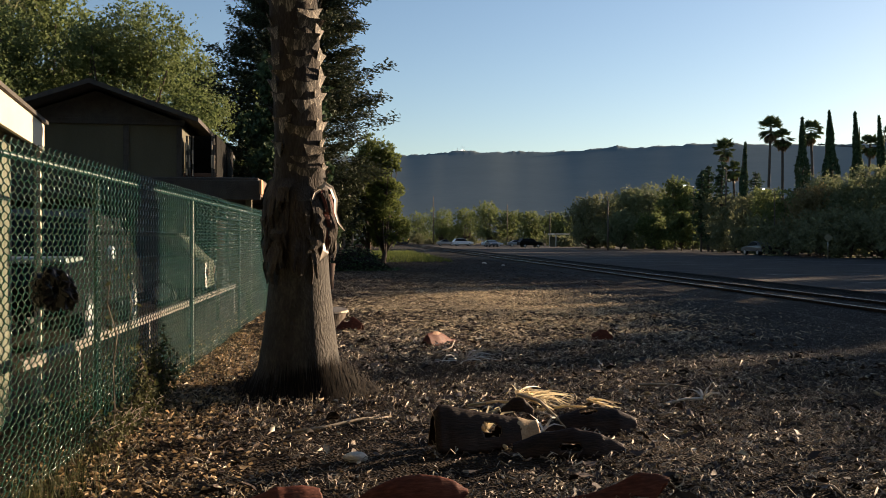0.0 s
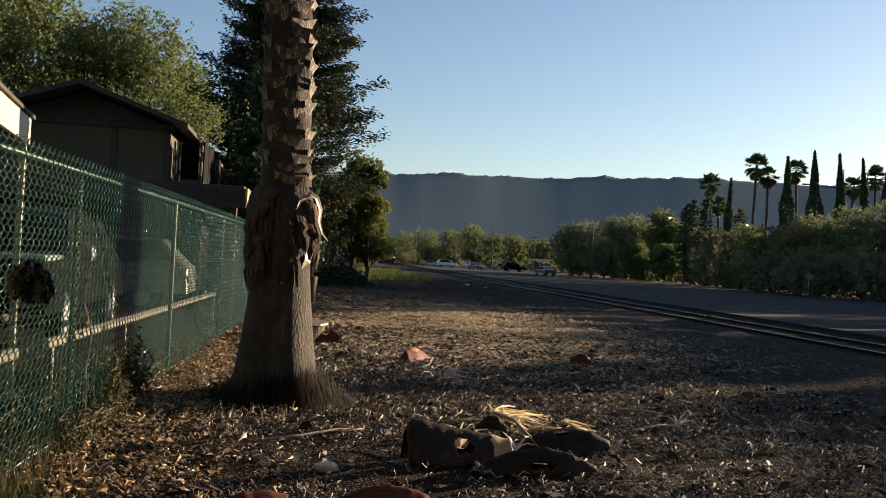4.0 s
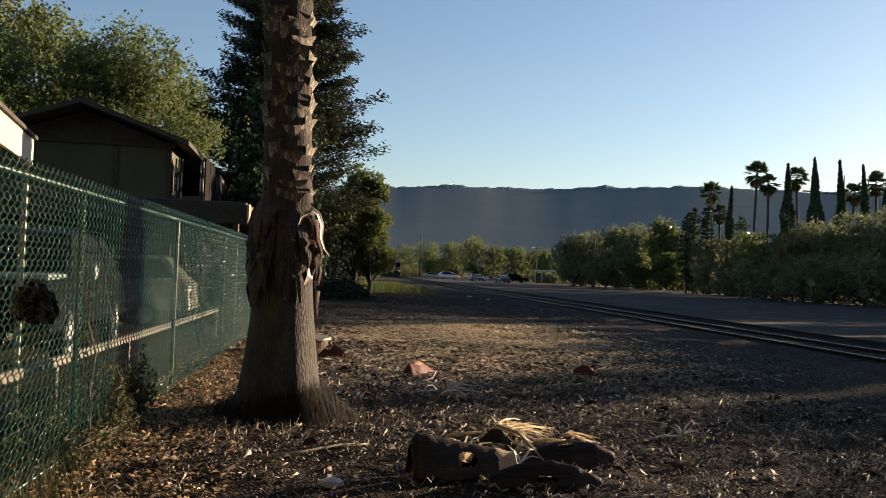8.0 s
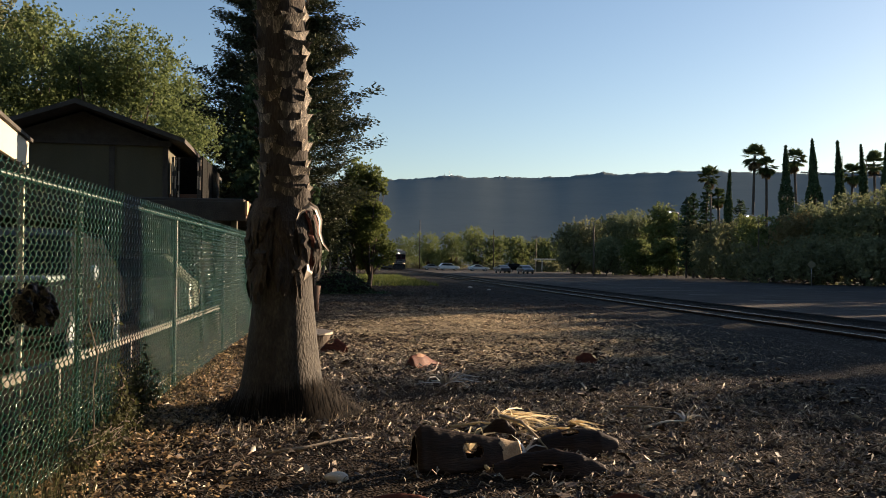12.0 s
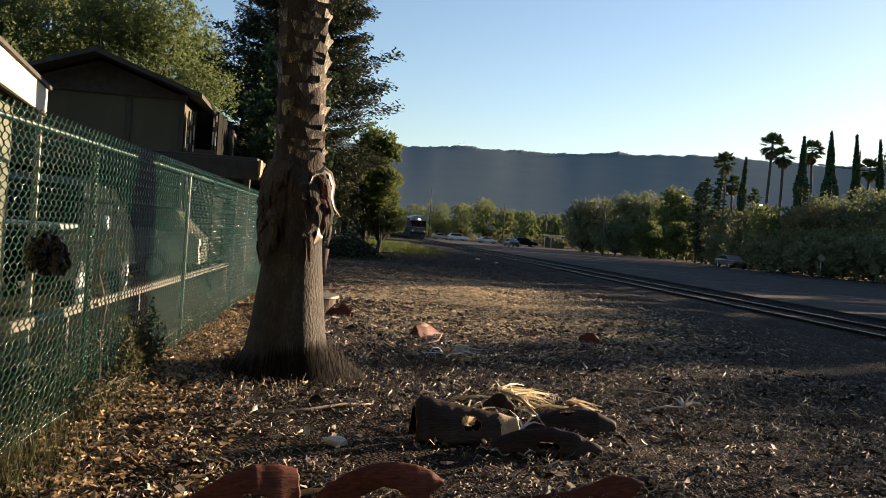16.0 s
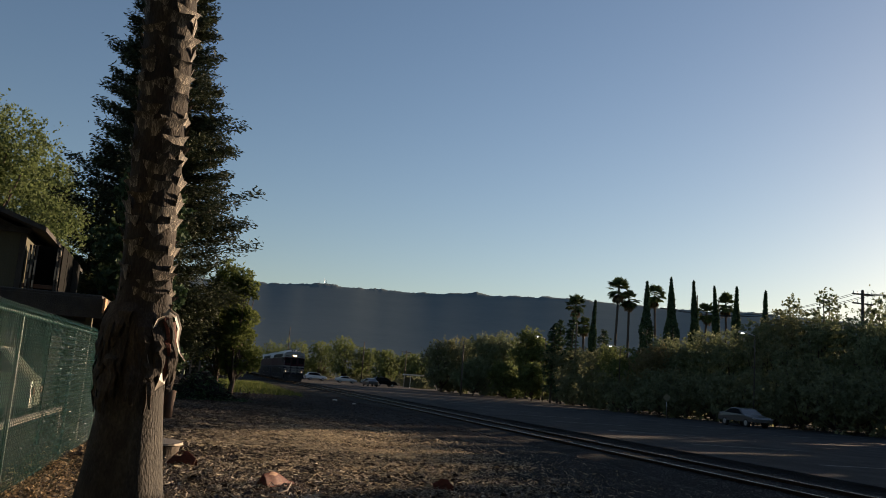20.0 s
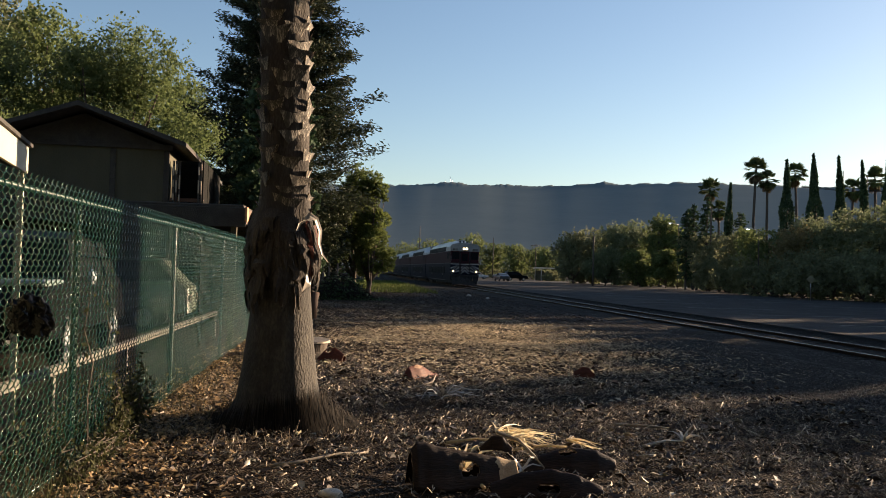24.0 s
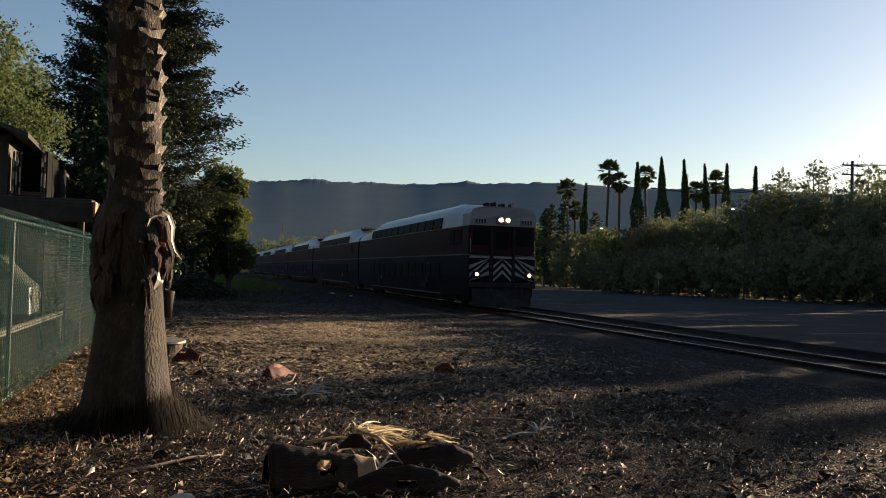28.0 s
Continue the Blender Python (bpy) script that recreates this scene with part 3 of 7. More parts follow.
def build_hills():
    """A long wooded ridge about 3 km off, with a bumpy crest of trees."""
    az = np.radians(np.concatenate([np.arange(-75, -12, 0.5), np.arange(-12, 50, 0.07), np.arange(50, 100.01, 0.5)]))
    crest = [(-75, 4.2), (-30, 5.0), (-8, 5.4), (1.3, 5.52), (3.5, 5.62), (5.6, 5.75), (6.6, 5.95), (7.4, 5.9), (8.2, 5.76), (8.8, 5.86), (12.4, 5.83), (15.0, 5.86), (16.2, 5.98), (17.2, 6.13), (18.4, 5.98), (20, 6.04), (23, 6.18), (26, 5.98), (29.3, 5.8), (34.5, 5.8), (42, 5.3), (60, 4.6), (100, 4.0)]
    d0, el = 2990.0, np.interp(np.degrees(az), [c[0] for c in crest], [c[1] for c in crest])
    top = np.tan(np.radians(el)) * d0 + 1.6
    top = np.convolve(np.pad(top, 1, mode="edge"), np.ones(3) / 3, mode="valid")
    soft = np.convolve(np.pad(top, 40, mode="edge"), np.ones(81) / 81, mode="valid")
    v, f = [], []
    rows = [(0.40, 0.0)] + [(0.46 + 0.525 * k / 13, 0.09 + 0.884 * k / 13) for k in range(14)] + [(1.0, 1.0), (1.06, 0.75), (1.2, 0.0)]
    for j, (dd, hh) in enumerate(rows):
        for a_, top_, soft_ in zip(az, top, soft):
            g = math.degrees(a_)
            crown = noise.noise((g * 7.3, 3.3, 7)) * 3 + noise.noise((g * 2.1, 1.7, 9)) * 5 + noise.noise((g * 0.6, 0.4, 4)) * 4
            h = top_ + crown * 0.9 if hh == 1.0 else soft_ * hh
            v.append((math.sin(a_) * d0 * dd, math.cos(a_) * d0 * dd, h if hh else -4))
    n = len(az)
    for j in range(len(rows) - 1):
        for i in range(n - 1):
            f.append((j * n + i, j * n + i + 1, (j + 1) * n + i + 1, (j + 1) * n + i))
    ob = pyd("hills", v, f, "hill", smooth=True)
    tagged(ob, "long dark wooded mountain ridge in the distance, haze in its colour", "hills", kind="structure")
    mast = thing("radio_mast", "thin radio masts standing on the distant ridge", "radio mast", at=pose(361, 2968, 300))
    for dx, h in ((0, 31), (7, 24), (-16, 20)):
        tube("pole", [(dx, 0, -5), (dx, 0, h)], [1.0, 0.4], "steel", mast, 5)


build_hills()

# ---------- chain-link fence ----------
FENCE_X, FENCE_H = -2.04, 2.12


def build_fence():
    fence = thing("chain_link_fence", "green vinyl-coated chain-link fence beside a leafy strip", "fence")
    y0, y1 = -5.0, 34.0
    for y in (-5.0, -1.0, 2.95, 6.93, 10.75, 14.93, 19.0, 23.0, 27.0, 31.0):
        bm = bmesh.new()
        bmesh.ops.create_cone(bm, cap_ends=True, segments=14, radius1=0.025, radius2=0.025, depth=FENCE_H + 0.1, matrix=pose(FENCE_X - 0.035, y, FENCE_H / 2 - 0.1))
        post = part("post", bm, "fence_green", fence, smooth=False)
        bm = bmesh.new()
        bmesh.ops.create_uvsphere(bm, u_segments=12, v_segments=6, radius=0.04, matrix=pose(FENCE_X - 0.035, y, FENCE_H - 0.04))
        part("post_cap", bm, "fence_green", post)
        for z in (0.35, 0.85, 1.35, 1.8):
            bm = bmesh.new()
            bmesh.ops.create_cone(bm, cap_ends=True, segments=10, radius1=0.031, radius2=0.031, depth=0.012, matrix=pose(FENCE_X - 0.035, y, z))
            part("tie_band", bm, "wire_green", post)
    tube("top_rail", [(FENCE_X - 0.035, y0, FENCE_H - 0.035), (FENCE_X - 0.035, y1, FENCE_H - 0.035)], 0.021, "fence_green", fence, 12)
    tube("tension_wire", [(FENCE_X, y0, 0.07), (FENCE_X, y1, 0.07)], 0.004, "wire_green", fence, 5)
    # woven diamonds: each wire zigzags upwards between its neighbours
    pitch, step, rad = 0.051, 0.040, 0.0047

    def wires(a, b, n_side, sub):
        """Wires a to b: each swings from side to side in rounded bends and hooks into the next one."""
        cols, rows = int((b - a) / pitch), int((FENCE_H + 0.02) / step) * sub
        k = np.arange(rows + 1)
        swing = np.cos(math.pi * k / sub)
        swing = np.sign(swing) * np.abs(swing) ** 0.7
        c = np.arange(cols)
        sign = np.where(c % 2, 1.0, -1.0)
        py = a + c[:, None] * pitch + sign[:, None] * swing[None] * (pitch * 0.5 + 0.003)
        px = np.broadcast_to(FENCE_X + 0.005 * np.sin(math.pi * k / sub + 0.8), py.shape)
        pz = np.broadcast_to(0.04 + k * step / sub, py.shape)
        t = 2 * math.pi * np.arange(n_side) / n_side + 0.4
        v = np.stack([px[:, :, None] + np.cos(t) * rad, py[:, :, None] + np.sin(t) * rad * 1.2, pz[:, :, None] + 0 * t], -1)
        # knuckles: the top ends are bent over in short loops
        end = v[:, -1:] + np.array([0.008, 0.012, 0.022])
        end2 = v[:, -1:] + np.array([0.010, 0.026, 0.020])
        v = np.concatenate([v, end, end2], 1)
        n = v.shape[1]
        q = np.arange(n_side)
        quad = np.stack([q, (q + 1) % n_side, n_side + (q + 1) % n_side, n_side + q], 1)
        f = (quad[None, None] + (np.arange(n - 1) * n_side)[None, :, None, None] + (c * n * n_side)[:, None, None, None]).reshape(-1, 4)
        mesh = bpy.data.meshes.new("wire_mesh")
        mesh.vertices.add(v.size // 3)
        mesh.vertices.foreach_set("co", v.ravel())
        mesh.loops.add(f.size)
        mesh.loops.foreach_set("vertex_index", f.ravel())
        mesh.polygons.add(len(f))
        mesh.polygons.foreach_set("loop_start", np.arange(0, f.size, 4))
        mesh.update(calc_edges=True)
        mesh.validate()
        tagged(link("wire_mesh", mesh, "wire_green", fence, smooth=True), "woven green wire diamonds", kind="stuff")
    wires(y0, 2.0, 3, 1)
    wires(2.0, 9.0, 4, 4)
    wires(9.0, 18.0, 3, 4)
    wires(18.0, y1, 3, 2)
    return fence


build_fence()

# ---------- the near palm ----------


def build_palm():
    rng = random.Random(11)

    def lean_at(z):
        return -0.035 * max(0.0, z - 2.4) + 0.012 * noise.noise((z * 0.3, 1, 1))
    px, py = -0.65, 9.10
    palm = thing("palm_tree", "palm trunk with flared base, ragged dead bark skirt and leaf stubs", "palm tree", at=pose(px, py, 0))
    # smooth lower trunk with shallow vertical ridges, flaring into the roots
    n = 56
    zs = [-0.15, 0.0, 0.06, 0.14, 0.25, 0.4, 0.6, 0.85, 1.1, 1.3, 1.5]
    rs = [0.74, 0.68, 0.57, 0.485, 0.43, 0.405, 0.375, 0.347, 0.322, 0.306, 0.298]
    v, f = [], []
    for j, (z, r) in enumerate(zip(zs, rs)):
        for k in range(n):
            t = 2 * math.pi * k / n
            w = 1 + 0.035 * noise.noise((math.cos(t) * 2, math.sin(t) * 2, z * 0.8)) + 0.018 * noise.noise((math.cos(t) * 14, math.sin(t) * 14, z * 0.7))
            if z < 0.35:
                w += max(0, math.cos(t + 0.5)) ** 3 * (0.35 - z) * 0.22
            if z < 0.3:
                w += (0.3 - z) * 0.55 * noise.noise((math.cos(t) * 2.6, math.sin(t) * 2.6, 7))
            v.append((math.cos(t) * r * w, math.sin(t) * r * w, z))
    for j in range(len(zs) - 1):
        for k in range(n):
            f.append((j * n + k, j * n + (k + 1) % n, (j + 1) * n + (k + 1) % n, (j + 1) * n + k))
    trunk = pyd("trunk", v, f, "palm_bark", palm, smooth=True)
    # fibrous upper column
    n = 40
    zs = np.arange(1.30, 12.5, 0.16)
    v, f = [], []
    for z in zs:
        r = 0.25 if z > 2.6 else 0.25 + 0.10 * math.exp(-((z - 1.72) / 0.40) ** 2)
        cx = lean_at(z)
        for k in range(n):
            t = 2 * math.pi * k / n
            w = 1 + 0.09 * noise.noise((math.cos(t) * 3, math.sin(t) * 3, z * 2.5))
            v.append((cx + math.cos(t) * r * w, math.sin(t) * r * w, z))
    for j in range(len(zs) - 1):
        for k in range(n):
            f.append((j * n + k, j * n + (k + 1) % n, (j + 1) * n + (k + 1) % n, (j + 1) * n + k))
    f.append(tuple((len(zs) - 1) * n + k for k in range(n)))
    pyd("fibre_column", v, f, "palm_fibre", palm, "dark fibrous upper trunk", smooth=True)

    # leaf stubs: clasping scales whose tips stand off the trunk, in a spiral
    def stub(w, h, out, curl):
        bm = bmesh.new()
        rows, cols = 5, 7
        grid = []
        for side in (0, 1):
            g = []
            for j in range(rows):
                u = j / (rows - 1)
                row = []
                for i in range(cols):
                    s = i / (cols - 1) * 2 - 1
                    half = w * (0.62 + 0.48 * u)
                    ang = s * half / 0.25
                    rad = 0.243 + out * u ** 1.4 * (0.70 + 0.45 * abs(s) ** 2) - side * 0.016 * (1 - 0.4 * u) + curl * abs(s) ** 2 * u
                    zz = h * u * (0.78 + 0.24 * abs(s) ** 1.6 - 0.10 * abs(s) ** 6)
                    row.append(bm.verts.new((math.cos(ang) * rad, math.sin(ang) * rad, zz)))
                g.append(row)
            grid.append(g)
        for side in (0, 1):
            for j in range(rows - 1):
                for i in range(cols - 1):
                    q = [grid[side][j][i], grid[side][j][i + 1], grid[side][j + 1][i + 1], grid[side][j + 1][i]]
                    bm.faces.new(q if side == 0 else q[::-1])
        rim = [(j, 0) for j in range(rows)] + [(rows - 1, i) for i in range(1, cols)] + [(j, cols - 1) for j in range(rows - 2, -1, -1)]
        for (a, b), (c, d) in zip(rim, rim[1:]):
            bm.faces.new([grid[0][a][b], grid[1][a][b], grid[1][c][d], grid[0][c][d]])
        bmesh.ops.recalc_face_normals(bm, faces=bm.faces)
        return bm
    meshes = []
    for w, h, out, curl in ((0.125, 0.16, 0.036, 0.014), (0.11, 0.14, 0.046, 0.016), (0.14, 0.17, 0.032, 0.016), (0.105, 0.15, 0.052, 0.016), (0.12, 0.13, 0.042, 0.012)):
        meshes.append(part("leaf_stub", stub(w, h, out, curl), "palm_boot", palm))
    first = list(meshes)
    i = 0
    z = 2.13
    while z < 9.5:
        ob = first[i] if i < len(first) else new("leaf_stub", first[rng.randrange(5)].data)
        ob.parent = palm
        a = i * 137.5 + rng.uniform(-26, 26) + 20
        cx = lean_at(z)
        s = rng.uniform(0.85, 1.15)
        ob.matrix_basis = pose(cx, 0, z, rng.uniform(-12, 12), rng.uniform(-2, 7), a) @ Matrix.Diagonal((1, s, rng.uniform(0.65, 1.35), 1))
        z += 0.033
        i += 1
    # hanging dead leaf bases of the skirt
    for k in range(150):
        a = rng.uniform(0.5, 2 * math.pi - 0.9)
        z0 = rng.uniform(1.5, 2.25)
        ln, r0 = rng.uniform(0.2, 0.55), 0.29 + 0.03 * rng.random()
        pts, rad = [], []
        lean = rng.uniform(0.015, 0.10)
        for j in range(6):
            u = j / 5
            rr = r0 + lean * math.sin(u * 2.4) + rng.uniform(-0.01, 0.01)
            aa = a + rng.uniform(-0.1, 0.1) * u
            pts.append((math.cos(aa) * rr, math.sin(aa) * rr, z0 - ln * u))
        v, f = [], []
        wid = rng.uniform(0.03, 0.085)
        for j, p in enumerate(pts):
            tang = Vector((-math.sin(a), math.cos(a), 0))
            w = wid * (1 - 0.7 * (j / 5) ** 2)
            out = Vector((math.cos(a), math.sin(a), 0)) * 0.012
            for s_, o_ in ((-1, 0), (0, 1), (1, 0), (0, -0.2)):
                v.append(Vector(p) + tang * w * s_ + out * o_)
        for j in range(5):
            for q in range(4):
                f.append((j * 4 + q, j * 4 + (q + 1) % 4, (j + 1) * 4 + (q + 1) % 4, (j + 1) * 4 + q))
        f.append((20, 21, 22, 23))
        pyd("dead_leaf_base", v, f, "palm_fibre", palm)
    # dark torn blades that hang in the hollow on the sunlit side
    for k in range(26):
        a, z0, ln, wid = rng.uniform(-1.25, -0.12), rng.uniform(1.72, 2.10), rng.uniform(0.22, 0.46), rng.uniform(0.016, 0.05)
        tang, bow, v, f = Vector((-math.sin(a), math.cos(a), 0)), rng.uniform(0.02, 0.075), [], []
        for j in range(7):
            u = j / 6
            rr = 0.315 + bow * math.sin(u * 2.7) + 0.012 * rng.random()
            p = Vector((math.cos(a + 0.12 * u) * rr, math.sin(a + 0.12 * u) * rr, z0 - ln * u))
            w = wid * (1 - 0.8 * u ** 2)
            v += [p - tang * w, p + tang * w * 0.3 + Vector((math.cos(a), math.sin(a), 0)) * 0.015, p + tang * w]
            if j:
                b = 3 * j
                f += [(b - 3, b - 2, b + 1, b), (b - 2, b - 1, b + 2, b + 1)]
        pyd("torn_blade", v, f, "palm_fibre" if k % 3 else "boot_red", palm, "" if k % 3 else "red-brown torn leaf base")
    # pale curled strips of bark that hang loose on the sunlit side
    strips = (
        ([(0.20, -0.22, 2.11), (0.27, -0.20, 2.16), (0.34, -0.16, 2.12), (0.385, -0.14, 2.0), (0.38, -0.14, 1.87), (0.415, -0.14, 1.76), (0.475, -0.14, 1.68)], (0.018, 0.03, 0.034, 0.034, 0.026, 0.02, 0.008)),
        ([(0.23, -0.24, 2.10), (0.175, -0.27, 2.06), (0.145, -0.29, 1.96), (0.14, -0.30, 1.84)], (0.012, 0.018, 0.016, 0.006)),
        ([(0.22, -0.20, 1.66), (0.29, -0.19, 1.56), (0.28, -0.22, 1.46), (0.22, -0.24, 1.36)], (0.02, 0.05, 0.055, 0.01)),
        ([(0.14, -0.29, 1.80), (0.13, -0.31, 1.70), (0.15, -0.31, 1.58)], (0.014, 0.02, 0.006)))
    for pts, ws in strips:
        v, f = [], []
        for q, (p, w) in enumerate(zip(pts, ws)):
            a, b = Vector(pts[max(q - 1, 0)]), Vector(pts[min(q + 1, len(pts) - 1)])
            side = (b - a).normalized().cross(Vector((0.85, -0.55, 0.1 * math.sin(q * 2)))).normalized()
            for s_, o_ in ((-1, -0.008), (0, 0.004), (1, -0.008), (0, 0.012)):
                v.append(Vector(p) + side * w * s_ + Vector((0, o_, 0)))
        for q in range(len(pts) - 1):
            for e in range(4):
                f.append((q * 4 + e, q * 4 + (e + 1) % 4, (q + 1) * 4 + (e + 1) % 4, (q + 1) * 4 + e))
        pyd("bark_strip", v, f, "bark_pale", palm, "pale curled peeling bark strip")
    # bare lit patch where the skirt was torn away, root fringe at the foot
    v, f = [], []
    for k in range(5200):
        t = rng.uniform(0, 2 * math.pi)
        if rng.random() < 0.6:
            t = rng.gauss(-0.75, 0.75)
        r = rng.uniform(0.54, 0.98)
        h = max(0.03, (1.0 - r) * (0.62 + 0.28 * max(0.0, math.cos(t + 0.7)))) * rng.uniform(0.5, 1.2)
        b = len(v)
        w = rng.uniform(0.006, 0.014)
        c, s = math.cos(t), math.sin(t)
        v += [(c * r - s * w, s * r + c * w, -0.05), (c * r + s * w, s * r - c * w, -0.05), (c * (r - 0.10), s * (r - 0.10), h)]
        f.append((b, b + 1, b + 2))
    tagged(pyd("root_fringe", v, f, "root_dark", palm, "fibrous root fringe around the foot"), kind="stuff")
    return palm


build_palm()

# ---------- trees ----------


def crown_points(rng, blobs, n, spray=12):
    """Leaves in sprays that start in the outer part of overlapping lumps and reach outwards and up, some well past the rest."""
    m = max(1, n // spray)
    w = np.array([b[3] * b[4] * b[5] for b in blobs]) ** (2 / 3)
    pick = rng.choice(len(blobs), size=m, p=w / w.sum())
    d = rng.normal(size=(m, 3))
    d /= np.linalg.norm(d, axis=1)[:, None]
    b = np.array(blobs)[pick]
    start = b[:, :3] + d * (0.92 - np.abs(rng.normal(size=m)) * 0.28)[:, None] * b[:, 3:6]
    way = d + rng.normal(size=(m, 3)) * 0.45 + np.array([0, 0, 0.25])
    reach = (0.06 + rng.exponential(0.065, m)) * b[:, 3]
    u = rng.random((m, spray))
    p = start[:, None] + way[:, None] * (u * reach[:, None])[:, :, None] + rng.normal(size=(m, spray, 3)) * (0.055 * b[:, 3])[:, None, None]
    return p.reshape(-1, 3)


def broad_tree(name, x, y, h, r, seed, leaf="leaf_broad", n=9000, size=0.32, label="", trunk_h=0.3, lumps=14, group="", squash=0.8, dome=False):
    rng = np.random.default_rng(seed)
    t = thing(name, label, "tree", group, at=pose(x, y, 0, 0, 0, float(rng.uniform(0, 360))))
    th = h * trunk_h
    rt = max(0.10, h * 0.022)
    data = [tube_data([(0, 0, -0.1), (0.05, 0, th * 0.5), (0.1, 0.05, th), (0.1, 0.1, h * 0.75)], [rt * 1.3, rt, rt * 0.85, rt * 0.3], 8)]
    blobs = []
    for i in range(lumps):
        a = rng.uniform(0, 2 * math.pi)
        u = rng.uniform(0.0, 1) ** 0.7
        z = th + (h - th) * rng.uniform(0.12, 0.86)
        k = 1 - abs((z - th) / (h - th) - 0.42) * 0.95
        if dome:
            k = math.sqrt(max(0.04, 1 - ((z - th) / (h - th) - 0.3) ** 2 / 0.42)) * 1.08
        rr = r * 0.72 * u * k
        s = r * rng.uniform(0.16, 0.42)
        c = (math.cos(a) * rr, math.sin(a) * rr, z)
        blobs.append((*c, s, s, s * squash))
        data.append(tube_data([(0.05, 0.05, th * rng.uniform(0.8, 1.25)), (c[0] * 0.55, c[1] * 0.55, z * 0.55 + th * 0.4), c], [rt * 0.5, rt * 0.3, rt * 0.1], 5))
    top = (0, 0, h - r * 0.32, r * 0.4, r * 0.4, r * 0.34)
    blobs.append(top)
    v, f = merged(data)
    pyd("trunk", v, f, "bark", t, smooth=True)
    quads("crown", crown_points(rng, blobs, n), size, leaf, rng, t, 0.62)
    return t


def conifer(name, x, y, h, r, seed, n_whorl=46, label="", leaf="needle", per=7, tufts=34, size=0.42):
    """Tall conifer: whorls of limbs that dip and turn up at the tips, clothed with tufts."""
    rng = np.random.default_rng(seed)
    t = thing(name, label, "tree", at=pose(x, y, 0))
    data = [tube_data([(0, 0, -0.2), (0, 0, h * 0.5), (0, 0, h)], [h * 0.016, h * 0.010, 0.03], 8)]
    cs, ds = [], []
    for i in range(n_whorl):
        u = i / (n_whorl - 1)
        z = 1.6 + (h - 2.0) * u
        for k in range(per):
            a = rng.uniform(0, 2 * math.pi)
            ln = r * (1 - u) ** 0.62 * (rng.uniform(0.62, 0.97) if rng.random() < 0.9 else rng.uniform(1.0, 1.28)) + 0.35
            if u < 0.22:
                ln *= 0.72 + u * 1.27
            dip = rng.uniform(0.03, 0.28)
            pts = []
            for s in (0, 0.35, 0.7, 1.0):
                pts.append((math.cos(a) * ln * s, math.sin(a) * ln * s, z - dip * ln * math.sin(s * 2.2) + 0.12 * ln * s * s))
            data.append(tube_data(pts, [0.05, 0.035, 0.02, 0.008], 3, False))
            m = int(tufts * (0.35 + ln / r))
            s = rng.uniform(0.15, 1.05, m) ** 0.8
            base = np.array([(math.cos(a) * ln * q, math.sin(a) * ln * q, z - dip * ln * math.sin(q * 2.2) + 0.12 * ln * q * q) for q in s])
            base += rng.normal(size=(m, 3)) * np.array([0.17, 0.17, 0.15]) * (0.6 + 0.10 * ln)
            cs.append(base)
            d = rng.normal(size=(m, 3)) * 0.55 + np.array([math.cos(a), math.sin(a), -0.1])
            ds.append(d)
    v, f = merged(data)
    pyd("trunk", v, f, "bark", t)
    quads("crown", np.concatenate(cs), size, leaf, rng, t, 0.34, axis=np.concatenate(ds))
    return t


def cypress(x, y, h, r, seed):
    rng = np.random.default_rng(seed)
    t = thing("cypress_tree", "tall narrow dark cypress tree above the hedge", "tree", "row of cypresses", at=pose(x, y, 0))
    tube("trunk", [(0, 0, -0.1), (0, 0, h * 0.9)], [0.22, 0.05], "bark", t, 7)
    n = 5200
    u = rng.uniform(0.05, 1, n)
    prof = np.minimum(1, (1 - u) * 1.5 + 0.015) * np.minimum(1, 0.6 + u * 1.4) * (0.85 + 0.15 * np.sin(u * 23 + seed))
    a = rng.uniform(0, 2 * math.pi, n)
    rad = r * prof * (1 - np.abs(rng.normal(size=n)) * 0.25)
    lean = 0.35 * rng.normal()
    c = np.stack([np.cos(a) * rad + lean * u ** 2, np.sin(a) * rad, u * h], 1)
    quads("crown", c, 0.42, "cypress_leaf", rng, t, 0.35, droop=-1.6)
    return t


